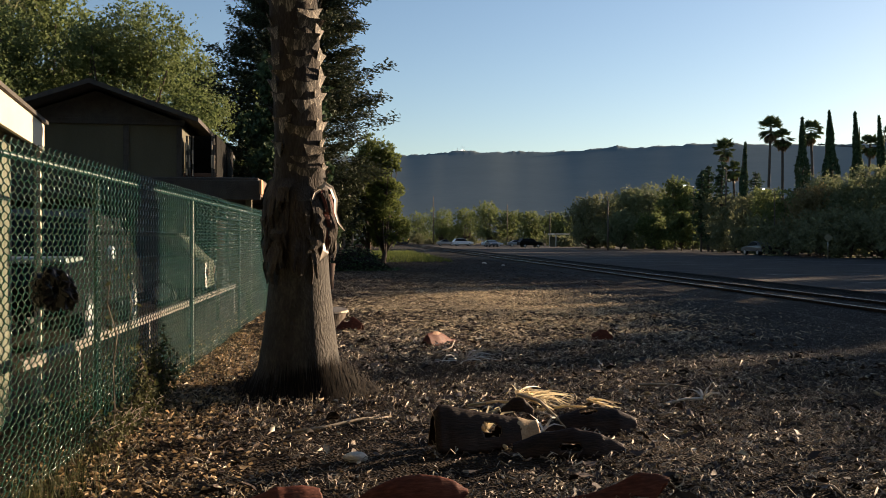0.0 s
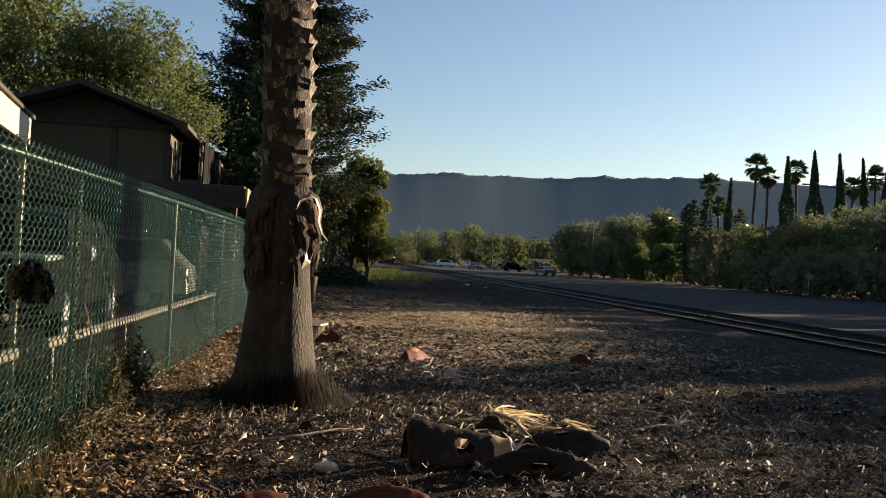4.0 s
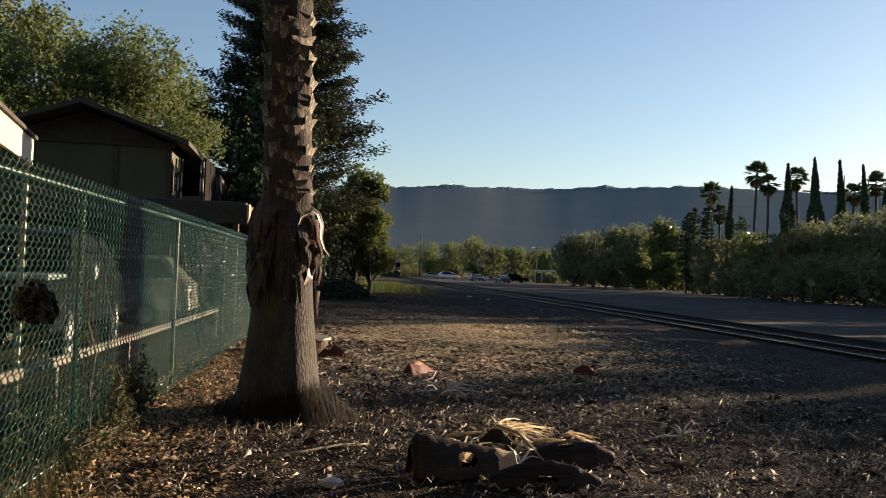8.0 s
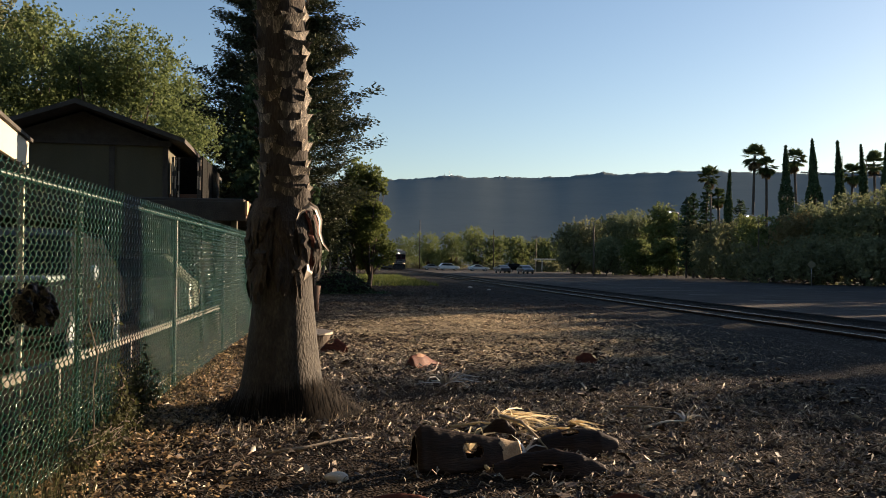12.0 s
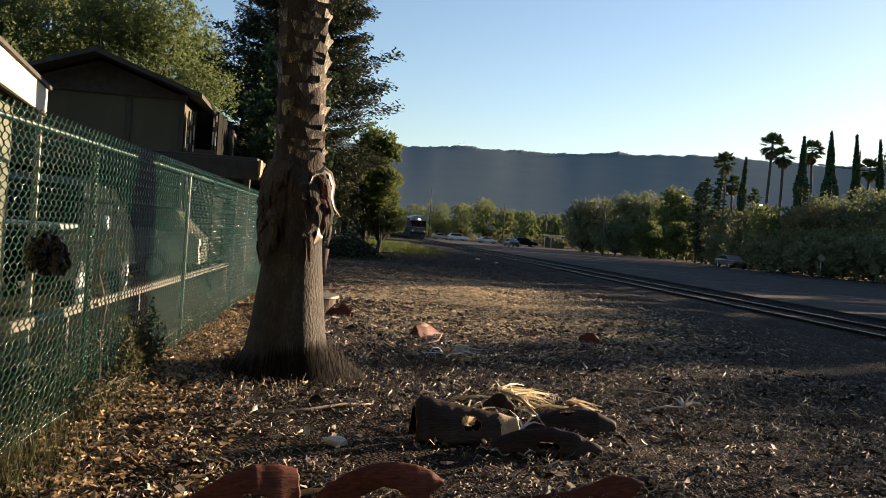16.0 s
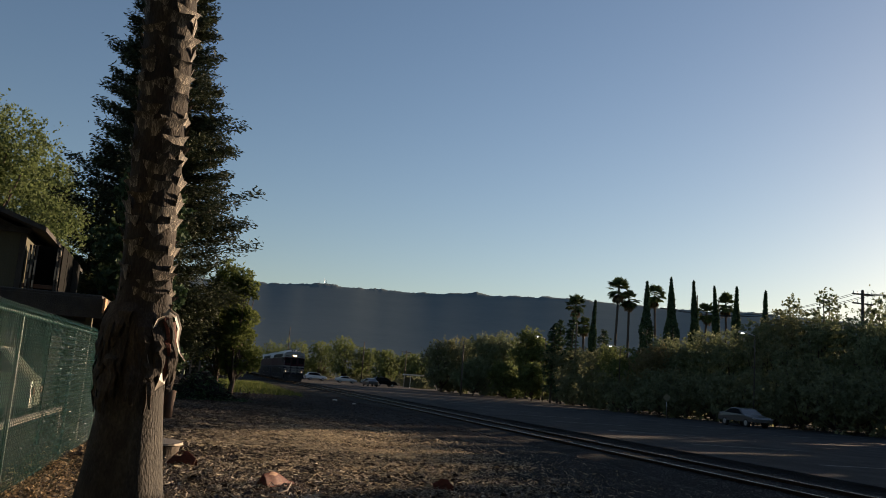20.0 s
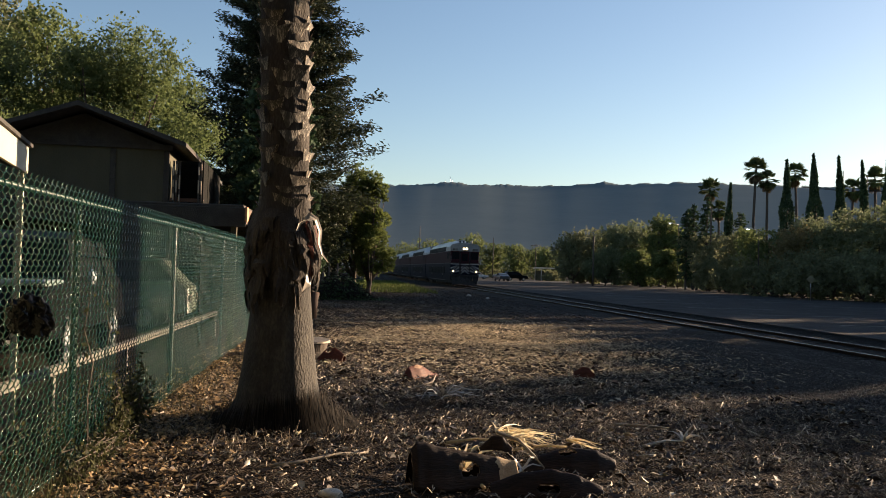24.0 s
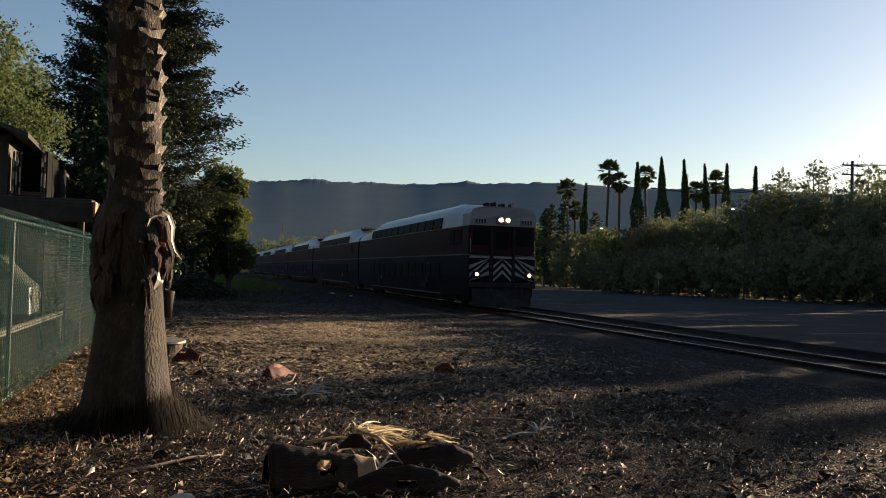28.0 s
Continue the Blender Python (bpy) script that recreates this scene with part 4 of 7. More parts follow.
def fan_palm(x, y, h, seed, crown=2.0):
    """Tall fan palm seen far off: thin trunk, ball of fans, some hanging dead."""
    rng = np.random.default_rng(seed)
    t = thing("fan_palm", "tall slender fan palm with a tufted crown", "palm tree", "distant fan palms", at=pose(x, y, 0))
    lean = rng.normal() * 0.5
    top = Vector((lean, 0, h - crown * 0.8))
    tube("trunk", [(0, 0, -0.1), (lean * 0.3, 0, h * 0.5), top], [0.24, 0.17, 0.15], "bark", t, 8)

    def fans(count, lo, hi, dead):
        vs, fs = [], []
        for i in range(count):
            a = rng.uniform(0, 2 * math.pi)
            e = rng.uniform(lo, hi)
            d = Vector((math.cos(a) * math.cos(e), math.sin(a) * math.cos(e), math.sin(e)))
            side = d.cross(Vector((0, 0, 1))).normalized()
            nrm = side.cross(d)
            hub = top + d * crown * rng.uniform(0.35, 0.55)
            b = len(vs)
            vs += [top + side * 0.03, top - side * 0.03, hub]
            fs.append((b, b + 1, b + 2))
            for k in range(13):
                w = (k / 12 * 2 - 1) * 1.45
                ln = crown * rng.uniform(0.42, 0.56) * (1 - 0.12 * abs(w))
                q = d * math.cos(w) + side * math.sin(w) - Vector((0, 0, 0.25 if not dead else 0.6)) * abs(w) * 0.3
                tip = hub + q.normalized() * ln - Vector((0, 0, ln * 0.18))
                mid = hub + q.normalized() * ln * 0.55
                pr = (side * math.cos(w) - d * math.sin(w)) * 0.085
                b = len(vs)
                vs += [hub, mid + pr, tip, mid - pr]
                fs.append((b, b + 1, b + 2, b + 3))
        return vs, fs
    v, f = fans(40, -0.9, 1.5, False)
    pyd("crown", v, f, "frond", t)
    v, f = fans(9, -1.5, -1.15, True)
    pyd("dead_skirt", v, f, "frond_dead", t, "hanging dead fronds")
    return t


def polar(az, d):
    return math.sin(radians(az)) * d, math.cos(radians(az)) * d


# big conifer and bright tree behind the fence, dark trees beyond the shed
conifer("conifer_tree", -3.9, 50, 26.5, 5.9, 21, 60, "tall dark conifer with ragged drooping limbs", per=13, tufts=270, size=0.235)
broad_tree("shade_tree", -10.2, 54, 13.0, 4.6, 38, "leaf_broad", 26000, 0.19, "leafy tree between the house and the conifer", 0.12, 24)
broad_tree("leafy_tree", 1.45, 51, 7.4, 1.7, 5, "leaf_lit", 44000, 0.105, "young bright green tree lit by low sun", 0.1, 44, dome=True)
broad_tree("leafy_tree", 0.7, 57, 8.6, 2.0, 6, "leaf_lit", 36000, 0.12, "young bright green tree lit by low sun", 0.1, 40, dome=True)
broad_tree("shade_tree", -13.6, 32, 10.2, 5.0, 31, "leaf_broad", 84000, 0.115, "large leafy tree behind the brown shed", 0.15, 60, dome=True)
broad_tree("shade_tree", -9.3, 34, 10.5, 4.6, 32, "leaf_broad", 76000, 0.115, "large leafy tree behind the brown shed", 0.15, 60, dome=True)
broad_tree("shade_tree", -17.5, 38.0, 15.5, 6.4, 33, "leaf_dark", 50000, 0.18, "large dark leafy tree behind the shed", 0.15, 60, dome=True)
broad_tree("shade_tree", -13.4, 38.5, 12.4, 4.6, 40, "leaf_broad", 45000, 0.16, "large leafy tree behind the brown house", 0.15, 50, dome=True)
broad_tree("shade_tree", -8.0, 64, 10, 5, 34, "leaf_dark", 9000, 0.36, "dark leafy tree beyond the fence", 0.1, 18)
broad_tree("shade_tree", -4.0, 100, 10, 5, 35, "leaf_dark", 6000, 0.45, "dark leafy tree along the fence", 0.1, 16)
broad_tree("shade_tree", -5.0, 140, 11, 6, 36, "leaf_dark", 6000, 0.5, "dark leafy tree along the fence", 0.1, 16)
broad_tree("shade_tree", -2.0, 190, 11, 6, 37, "leaf_dark", 5000, 0.6, "dark leafy tree along the fence", 0.1, 16)

# added tree: keeps the low sun off the side wall of the house
broad_tree("shade_tree", -2.3, 26.5, 7.4, 2.1, 39, "cypress_leaf", 16000, 0.16, "dark leafy tree between house and palm, added to shade the house", 0.12, 26)

# far end: row of trees behind the lot
for i, (az, el, d) in enumerate(((2.9, 1.4, 330), (4.2, 1.7, 300), (5.6, 2.0, 260), (7.2, 2.0, 255), (8.8, 2.35, 245), (10.2, 1.9, 250), (11.5, 1.8, 235), (12.6, 1.6, 240), (13.7, 1.75, 225), (14.6, 1.7, 230))):
    x, y = polar(az, d)
    h = math.tan(radians(el)) * d + 1.6
    broad_tree("street_tree", x, y, h, h * 0.72, 100 + i, "leaf_far", 11000, 0.34, "distant green tree at the end of the lot", 0.06, 34, "far row of trees")
# big grove in the middle distance
for i, (az, el, d, rr, leaf) in enumerate(((15.3, 2.9, 150, 4.2, "leaf_dark"), (16.6, 3.1, 155, 5.0, "leaf_dark"), (18.0, 3.4, 150, 5.0, "leaf_hedge"), (19.4, 3.6, 148, 5.0, "leaf_hedge"), (20.9, 4.1, 140, 3.6, "leaf_far"), (21.8, 3.4, 138, 3.2, "leaf_far"), (17.4, 1.8, 130, 3.2, "leaf_hedge"), (19.6, 1.7, 128, 2.6, "leaf_far"), (21.3, 1.8, 126, 2.6, "leaf_far"))):
    x, y = polar(az, d)
    h = math.tan(radians(el)) * d + 1.6
    broad_tree("grove_tree", x, y, h, rr * 1.25, 140 + i, leaf, 17000, 0.28, "dense tree in the grove beside the lot", 0.06, 44, "grove beside the lot")
# hedge of large bushes and trees along the lot's far side
for i, (az, el, d, rr, leaf) in enumerate((
        (23.2, 2.9, 118, 3.6, "leaf_dark"), (24.6, 3.0, 112, 4.0, "leaf_dark"), (26.0, 3.0, 104, 4.2, "leaf_dark"), (27.3, 3.3, 98, 4.4, "leaf_far"), (28.9, 3.4, 92, 4.0, "leaf_rust"), (29.8, 3.9, 99, 4.4, "leaf_dark"),
        (30.6, 4.0, 94, 4.6, "leaf_hedge"), (32.3, 4.4, 92, 4.8, "leaf_hedge"), (34.0, 4.8, 90, 4.8, "leaf_hedge"), (35.8, 5.4, 88, 4.8, "leaf_hedge"), (37.4, 6.3, 86, 4.6, "leaf_dark"),
        (39.2, 5.8, 84, 4.6, "leaf_hedge"), (41.0, 5.9, 82, 4.8, "leaf_hedge"), (43.0, 6.2, 80, 5.0, "leaf_hedge"), (45.3, 6.2, 92, 5.0, "leaf_hedge"))):
    x, y = polar(az, d)
    h = math.tan(radians(el)) * d + 1.6
    broad_tree("hedge_tree", x, y, h, rr, 180 + i, leaf, 18000, 0.20, "dense bushy tree along the far side of the lot", 0.06, 46, "bushy trees beside the lot")
    xx, yy = polar(az + 0.6, d - 9)
    broad_tree("shrub", xx, yy, h * 0.5, rr * 1.0, 220 + i, "leaf_dark", 5000, 0.26, "dark low shrub at the foot of the trees", 0.03, 18, "shrubs beside the lot")
for i, (az, el, d, rr) in enumerate(((37.3, 7.0, 98, 2.6), (39.3, 7.5, 100, 3.0), (42.4, 7.3, 98, 3.4))):
    x, y = polar(az, d)
    broad_tree("open_tree", x, y, math.tan(radians(el)) * d + 1.6, rr, 260 + i, "leaf_hedge", 4200, 0.22, "thin-leaved open tree above the bushes", 0.4, 22, "open trees beside the pole")
# low undergrowth closes the view under the crowns
for i in range(34):
    az = 2.5 + i * 1.3 + 0.3 * math.sin(i * 2.7)
    d = float(np.interp(az, [2, 12, 15, 22, 24, 34, 46], [285, 232, 158, 145, 126, 99, 88]))
    x, y = polar(az, d)
    broad_tree("shrub", x, y, 2.2 + 0.5 * math.sin(i * 1.9), d * 0.016 + 1.0, 500 + i, "leaf_dark", 2600, 0.37, "dark low shrub at the foot of the trees", 0.02, 16, "shrubs beside the lot")
# unseen wall added behind the camera to cut low skylight
back = part("skylight_wall", box(bmesh.new(), (-26, -12.3, 0), (9, -12.0, 9.0)), "brown_wall")
tagged(back, "plain dark wall added behind the camera to block skylight", "wall", kind="structure")
# tall unseen trees added behind the camera close the place and cut skylight
for i, (x, y, h, rr) in enumerate(((-12, 3.5, 15, 6.0), (-10, -3.5, 16, 7.0), (-13, -9, 15, 6.5), (-4, -15, 17, 7.0), (6, -19, 16, 6.5), (16, -26, 15, 6.5), (-18, 2, 14, 6.0))):
    broad_tree("shade_tree", x, y, h, rr, 450 + i, "leaf_dark", 7000, 0.7, "large leafy tree added out of view to block skylight", 0.16, 26)
# canopies added above and behind the camera to block the high sky
for i, (x, y, h, rr) in enumerate(((3.5, -5.5, 17, 8.5), (-7, -7, 18, 8.5), (12, -9, 17, 8.0))):
    broad_tree("shade_tree", x, y, h, rr, 470 + i, "leaf_dark", 13000, 0.75, "large spreading tree added out of view to block high skylight", 0.42, 40)
# unseen trees added past the camera carry the bushy row on beside the lot; heights set to shade the ground
for i, (y, h, rr) in enumerate(((-33, 12.4, 5.2), (-24, 12.2, 5.2), (-15, 12.6, 5.0), (-6, 12.0, 5.0), (3, 12.4, 5.0), (10.5, 12.2, 5.0), (17, 12.3, 4.8), (25, 12.1, 4.8), (32.3, 11.5, 4.2), (37.3, 11.2, 4.0), (42.9, 11.95, 3.0), (47.5, 10.4, 3.9), (51.3, 10.2, 3.6), (58.0, 13.2, 4.2), (62.2, 13.4, 4.4), (67.7, 13.4, 4.4), (45.2, 11.1, 2.6), (49.4, 11.15, 2.5), (53.4, 10.75, 2.4), (39.8, 11.3, 2.4), (35.0, 11.3, 2.4), (47.3, 10.95, 2.4), (51.4, 11.1, 2.4))):
    broad_tree("hedge_tree", 66 + (i % 3) * 1.2, y, h, rr, 400 + i, "leaf_hedge", 4500, 0.6, "dense bushy tree along the far side of the lot", 0.05, 26, "bushy trees beside the lot")
# dark conifers, cypresses and fan palms that rise above
for i, (az, el, d, rr) in enumerate(((25.0, 6.08, 112, 0.8), (28.52, 7.5, 110, 1.25), (30.16, 7.8, 104, 1.2), (31.65, 7.62, 108, 1.0), (32.97, 7.32, 110, 0.95), (34.02, 7.36, 108, 1.0), (35.75, 7.15, 106, 0.95))):
    x, y = polar(az, d)
    cypress(x, y, math.tan(radians(el)) * d + 1.6, rr * 1.22, 300 + i)
for i, (az, el, d, cr) in enumerate(((23.58, 6.45, 122, 1.9), (26.5, 7.75, 112, 2.0), (27.35, 6.95, 114, 1.7), (29.15, 7.3, 118, 1.8), (32.12, 6.35, 120, 1.8), (33.54, 6.95, 122, 1.9), (24.5, 5.0, 120, 1.6))):
    x, y = polar(az, d)
    fan_palm(x, y, math.tan(radians(el)) * d + 1.6, 330 + i, cr)
for i, (az, el, d, rr) in enumerate(((22.5, 4.5, 118, 1.3), (22.95, 4.8, 119, 1.2), (23.75, 5.3, 117, 1.2), (25.75, 4.3, 115, 2.2))):
    x, y = polar(az, d)
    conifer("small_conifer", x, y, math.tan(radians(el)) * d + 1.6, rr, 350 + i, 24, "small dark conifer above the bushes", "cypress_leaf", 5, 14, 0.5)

# ---------- beige shed, brown house and what stands behind the fence ----------


def build_near_shed():
    """Beige sided shed with a white fascia close behind the fence; its wall runs slightly towards the fence."""
    shed = thing("shed", "beige grooved-siding shed with a white fascia board", "shed", at=pose(-2.93, 8.14, 0, 0, 0, 11.2))
    L = 3.72
    # wall along local -y, facing +x
    part("wall", boxes(((-3.2, -L, 0.0), (-0.185, -0.42, 2.52))), "siding", shed)
    y = -0.42
    while y > -L + 0.2:
        part("siding_board", box(bmesh.new(), (-0.185, y - 0.097, 0.05), (-0.165, y - 0.004, 2.47), 0.003), "siding", shed)
        y -= 0.1
    part("corner_post", box(bmesh.new(), (-0.09, 0.22, 0.0), (-0.03, 0.28, 2.42), 0.006), "white_paint", shed, "white corner post")
    # brown darker than the siding puts the shaded gap into the colour
    part("end_wall", box(bmesh.new(), (-3.2, -0.418, 0.0), (-0.19, -0.38, 2.5)), "brown_wall", shed, "end wall coloured dark brown for the shade of the eave")
    part("wall_trim", box(bmesh.new(), (-0.163, -L - 0.02, 0.0), (-0.125, -L + 0.12, 2.47), 0.006), "white_paint", shed, "white corner board")
    part("fascia", box(bmesh.new(), (-0.035, -L, 2.42), (0.0, 0.26, 2.665), 0.005), "white_paint", shed, "white fascia board")
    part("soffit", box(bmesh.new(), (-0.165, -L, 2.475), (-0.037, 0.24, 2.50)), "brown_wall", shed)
    part("roof", box(bmesh.new(), (-3.4, -L - 0.2, 2.668), (0.03, 0.30, 2.70)), "roof_dark", shed)


build_near_shed()


def build_house():
    """Dark brown house with a low gable, seen over the fence."""
    house = thing("house", "dark brown house with a low gable roof", "house", at=pose(-6.75, 22.6, 0, 0, 0, 3))
    part("wall", boxes(((-2.1, 0.0, 0), (2.15, 9, 4.62))), "brown_wall", house)
    bm = bmesh.new()
    vs = [bm.verts.new(p) for p in ((-2.1, -0.03, 4.6), (2.15, -0.03, 4.6), (0.05, -0.03, 5.36), (-2.1, 0.16, 4.6), (2.15, 0.16, 4.6), (0.05, 0.16, 5.36))]
    for q in ((0, 1, 2), (5, 4, 3), (0, 3, 4, 1), (1, 4, 5, 2), (2, 5, 3, 0)):
        bm.faces.new([vs[i] for i in q])
    part("gable", bm, "roof_dark", house, "dark boarded gable")
    part("gable_band", box(bmesh.new(), (-2.2, -0.07, 4.52), (2.25, -0.032, 4.66), 0.01), "roof_dark", house)
    for s, lab in ((1, 2.62), (-1, 2.75)):
        bm = bmesh.new()
        z1 = 5.56 - 0.35 * lab
        vs = [bm.verts.new(p) for p in ((0.05, -0.75, 5.44), (0.05, 9.5, 5.44), (0.05 + s * lab, 9.5, z1 - 0.11), (0.05 + s * lab, -0.75, z1 - 0.11), (0.05, -0.75, 5.56), (0.05, 9.5, 5.56), (0.05 + s * lab, 9.5, z1), (0.05 + s * lab, -0.75, z1))]
        for q in ((0, 1, 2, 3), (7, 6, 5, 4), (0, 3, 7, 4), (2, 1, 5, 6), (3, 2, 6, 7), (1, 0, 4, 5)):
            bm.faces.new([vs[i] for i in q])
        bmesh.ops.recalc_face_normals(bm, faces=bm.faces)
        part("roof_slope", bm, "roof_dark", house)
    for x in (-2.1, 0.78, 2.10):
        part("corner_board", box(bmesh.new(), (x - 0.07, -0.035, 0), (x + 0.07, 0.0, 4.5), 0.01), "roof_dark", house)
    # porch on the sunny side: added near-black screens stand for shade, between pale slats
    for y0, y1 in ((-0.10, 0.9), (1.0, 2.4), (2.55, 4.5)):
        part("shade_screen", box(bmesh.new(), (3.0, y0, 0), (3.05, y1, 4.30), 0.01), "screen_dark", house)
    part("porch_front", box(bmesh.new(), (2.34, 0.35, 0), (2.99, 0.40, 4.30), 0.008), "screen_dark", house)
    # pale slats of uneven length imitate sun dapples on the posts
    r = random.Random(4)
    for x in (2.30, 2.37, 2.45, 2.93, 2.99):
        z0 = 3.15 + r.uniform(0, 0.35)
        while z0 < 4.1:
            z1 = z0 + r.uniform(0.14, 0.38)
            part("slat", box(bmesh.new(), (x - 0.018, -0.16, z0), (x + 0.018, -0.13, min(z1, 4.2)), 0.004), "porch_wood", house, "short pale porch slat painted as a dapple of sun")
            z0 = z1 + r.uniform(0.1, 0.3)
        part("porch_post", box(bmesh.new(), (x - 0.022, -0.12, 0), (x + 0.022, -0.08, 4.25), 0.004), "roof_dark", house)
    part("porch_rail", box(bmesh.new(), (2.2, -0.06, 3.20), (3.05, 0.02, 3.30), 0.01), "red_wood", house)


build_house()


def build_lean_to():
    t = thing("carport", "low dark wooden carport with a bright board end", "carport", at=pose(-4.9, 17.1, 0))
    part("roof", box(bmesh.new(), (-4.2, 0, 2.62), (2.9, 9.0, 2.80), 0.02), "roof_dark", t)
    part("eave_board", box(bmesh.new(), (-4.2, -0.05, 2.36), (2.95, -0.004, 2.74), 0.01), "roof_dark", t)
    part("side_board", box(bmesh.new(), (2.905, 0.0, 2.42), (2.95, 9.0, 2.74), 0.01), "red_wood", t)
    part("board_end", box(bmesh.new(), (2.955, -0.30, 2.46), (3.0, 0.0, 2.74), 0.008), "orange_wood", t, "sunlit orange board end")
    part("back_wall", box(bmesh.new(), (-4.1, 8.8, 0), (2.8, 8.95, 2.6)), "brown_wall", t)
    part("side_wall", box(bmesh.new(), (-4.2, 0.1, 0), (-4.05, 8.8, 2.6)), "brown_wall", t)
    for x, y in ((-3.9, 0.1), (2.7, 0.1), (2.7, 4.4), (2.7, 8.5)):
        part("post", box(bmesh.new(), (x - 0.06, y, 0), (x + 0.06, y + 0.12, 2.62), 0.01), "brown_wall", t)


build_lean_to()


def wheel(parent, x, y, r, w=0.22, side=1, rim="steel"):
    bm = bmesh.new()
    bmesh.ops.create_cone(bm, cap_ends=True, segments=22, radius1=r, radius2=r, depth=w, matrix=pose(x, y, r, 0, 90, 0))
    es = [e for e in bm.edges if len(e.link_faces) == 2 and e.calc_face_angle() > 1]
    bmesh.ops.bevel(bm, geom=es, offset=0.03, segments=2, affect="EDGES")
    wh = part("wheel", bm, "rubber", parent)
    bm = bmesh.new()
    bmesh.ops.create_cone(bm, cap_ends=True, segments=16, radius1=r * 0.62, radius2=r * 0.55, depth=0.03, matrix=pose(x + side * (w / 2 + 0.008), y, r, 0, 90 * side, 0))
    part("rim", bm, rim, wh)
    return wh


def car(name, label, paint, at, kind="sedan", lights=False, size=1.0, rim="steel"):
    """A car: lofted body, glass, lamps and four wheels; nose along -y."""
    c = thing(name, label, "car", at=at)
    L, W = (4.6, 1.8) if kind == "sedan" else (4.8, 1.88)
    if kind == "sedan":
        side = [(-2.3, 0.42), (-2.28, 0.66), (-2.05, 0.80), (-1.05, 0.95), (-0.35, 1.36), (0.15, 1.44), (0.85, 1.40), (1.55, 1.05), (2.15, 0.98), (2.3, 0.80), (2.3, 0.42)]
        cab = [(-0.92, 0.97), (-0.30, 1.33), (0.16, 1.40), (0.82, 1.36), (1.40, 1.06)]
    else:
        side = [(-2.4, 0.45), (-2.38, 0.80), (-2.15, 1.00), (-1.15, 1.10), (-0.55, 1.62), (0.1, 1.74), (1.7, 1.72), (2.2, 1.20), (2.38, 1.05), (2.4, 0.45)]
        cab = [(-1.02, 1.12), (-0.50, 1.58), (0.1, 1.68), (1.62, 1.66), (2.05, 1.22)]
    if size != 1.0:
        side, cab = [(y * size, z * size) for y, z in side], [(y * size, z * size) for y, z in cab]
        L, W = L * size, W * 1.06
    bm = bmesh.new()
    rings = []
    for x, inset in ((-W / 2, 0.05), (-W / 2 + 0.07, 0.0), (W / 2 - 0.07, 0.0), (W / 2, 0.05)):
        ring = []
        for y, z in side:
            taper = 1 - 0.16 * max(0, z - 0.95) / 0.5
            ring.append(bm.verts.new((x * taper, y * (1 - inset * 0.3), z - inset * (z > 0.7))))
        rings.append(ring)
    for a, b in zip(rings, rings[1:]):
        for i in range(len(side)):
            j = (i + 1) % len(side)
            bm.faces.new([a[i], a[j], b[j], b[i]])
    bm.faces.new(rings[0])
    bm.faces.new(rings[-1][::-1])
    bmesh.ops.recalc_face_normals(bm, faces=bm.faces)
    part("body", bm, paint, c, smooth=False)
    for s in (-1, 1):
        bm = bmesh.new()
        o = []
        for d in (0.0, 0.02):
            o.append([bm.verts.new((s * (W / 2 * (1 - 0.16 * max(0, z - 0.95) / 0.5) - 0.012 + d), y, z - 0.02)) for y, z in cab])
        bm.faces.new(o[0])
        bm.faces.new(o[1][::-1])
        for i in range(len(cab)):
            j = (i + 1) % len(cab)
            bm.faces.new([o[0][i], o[0][j], o[1][j], o[1][i]])
        bmesh.ops.recalc_face_normals(bm, faces=bm.faces)
        part("side_window", bm, "dark_glass", c)
    (y0, z0), (y1, z1) = cab[0], cab[1]
    for name2, (ya, za), (yb, zb), off in (("windscreen", cab[0], cab[1], -0.03), ("rear_window", cab[-1], cab[-2], 0.03)):
        bm = bmesh.new()
        vs = []
        for dd in (0, off):
            for s, (y, z) in ((-1, (ya, za)), (1, (ya, za)), (1, (yb, zb)), (-1, (yb, zb))):
                k = 0.78 if z == za else 0.66
                vs.append(bm.verts.new((s * k * W / 2 * 1.08, y + dd, z + 0.035)))
        for q in ((0, 1, 2, 3), (7, 6, 5, 4), (0, 4, 5, 1), (1, 5, 6, 2), (2, 6, 7, 3), (3, 7, 4, 0)):
            bm.faces.new([vs[i] for i in q])
        bmesh.ops.recalc_face_normals(bm, faces=bm.faces)
        part(name2, bm, "dark_glass", c)
    for s in (-1, 1):
        for y in (-1.4 * size, 1.38 * size):
            wheel(c, s * (W / 2 - 0.10), y, 0.33 * size, side=s, rim=rim)
        part("headlight", box(bmesh.new(), (s * 0.74 - 0.14, -L / 2 - 0.02, 0.62), (s * 0.74 + 0.14, -L / 2 + 0.1, 0.76), 0.02), "street_light" if lights else "steel", c)
        part("tail_light", box(bmesh.new(), (s * 0.76 - 0.12, L / 2 - 0.08, 0.72), (s * 0.76 + 0.12, L / 2 + 0.02, 0.88), 0.02), "red_wood", c)
    return c


van = car("parked_car", "dark old car behind the fence, sky glare painted on its bonnet", "car_dark", pose(-5.1, 14.7, 0, 0, 0, 4), "suv", size=1.2, rim="car_white")
# pale colour on the bonnet imitates sky reflected in dark paint
part("bonnet", boxes(((-0.86, -2.45, 1.24), (0.86, -1.45, 1.33)), bevel=0.04), "car_pale", van, "bonnet painted pale for reflected sky")
bm = bmesh.new()
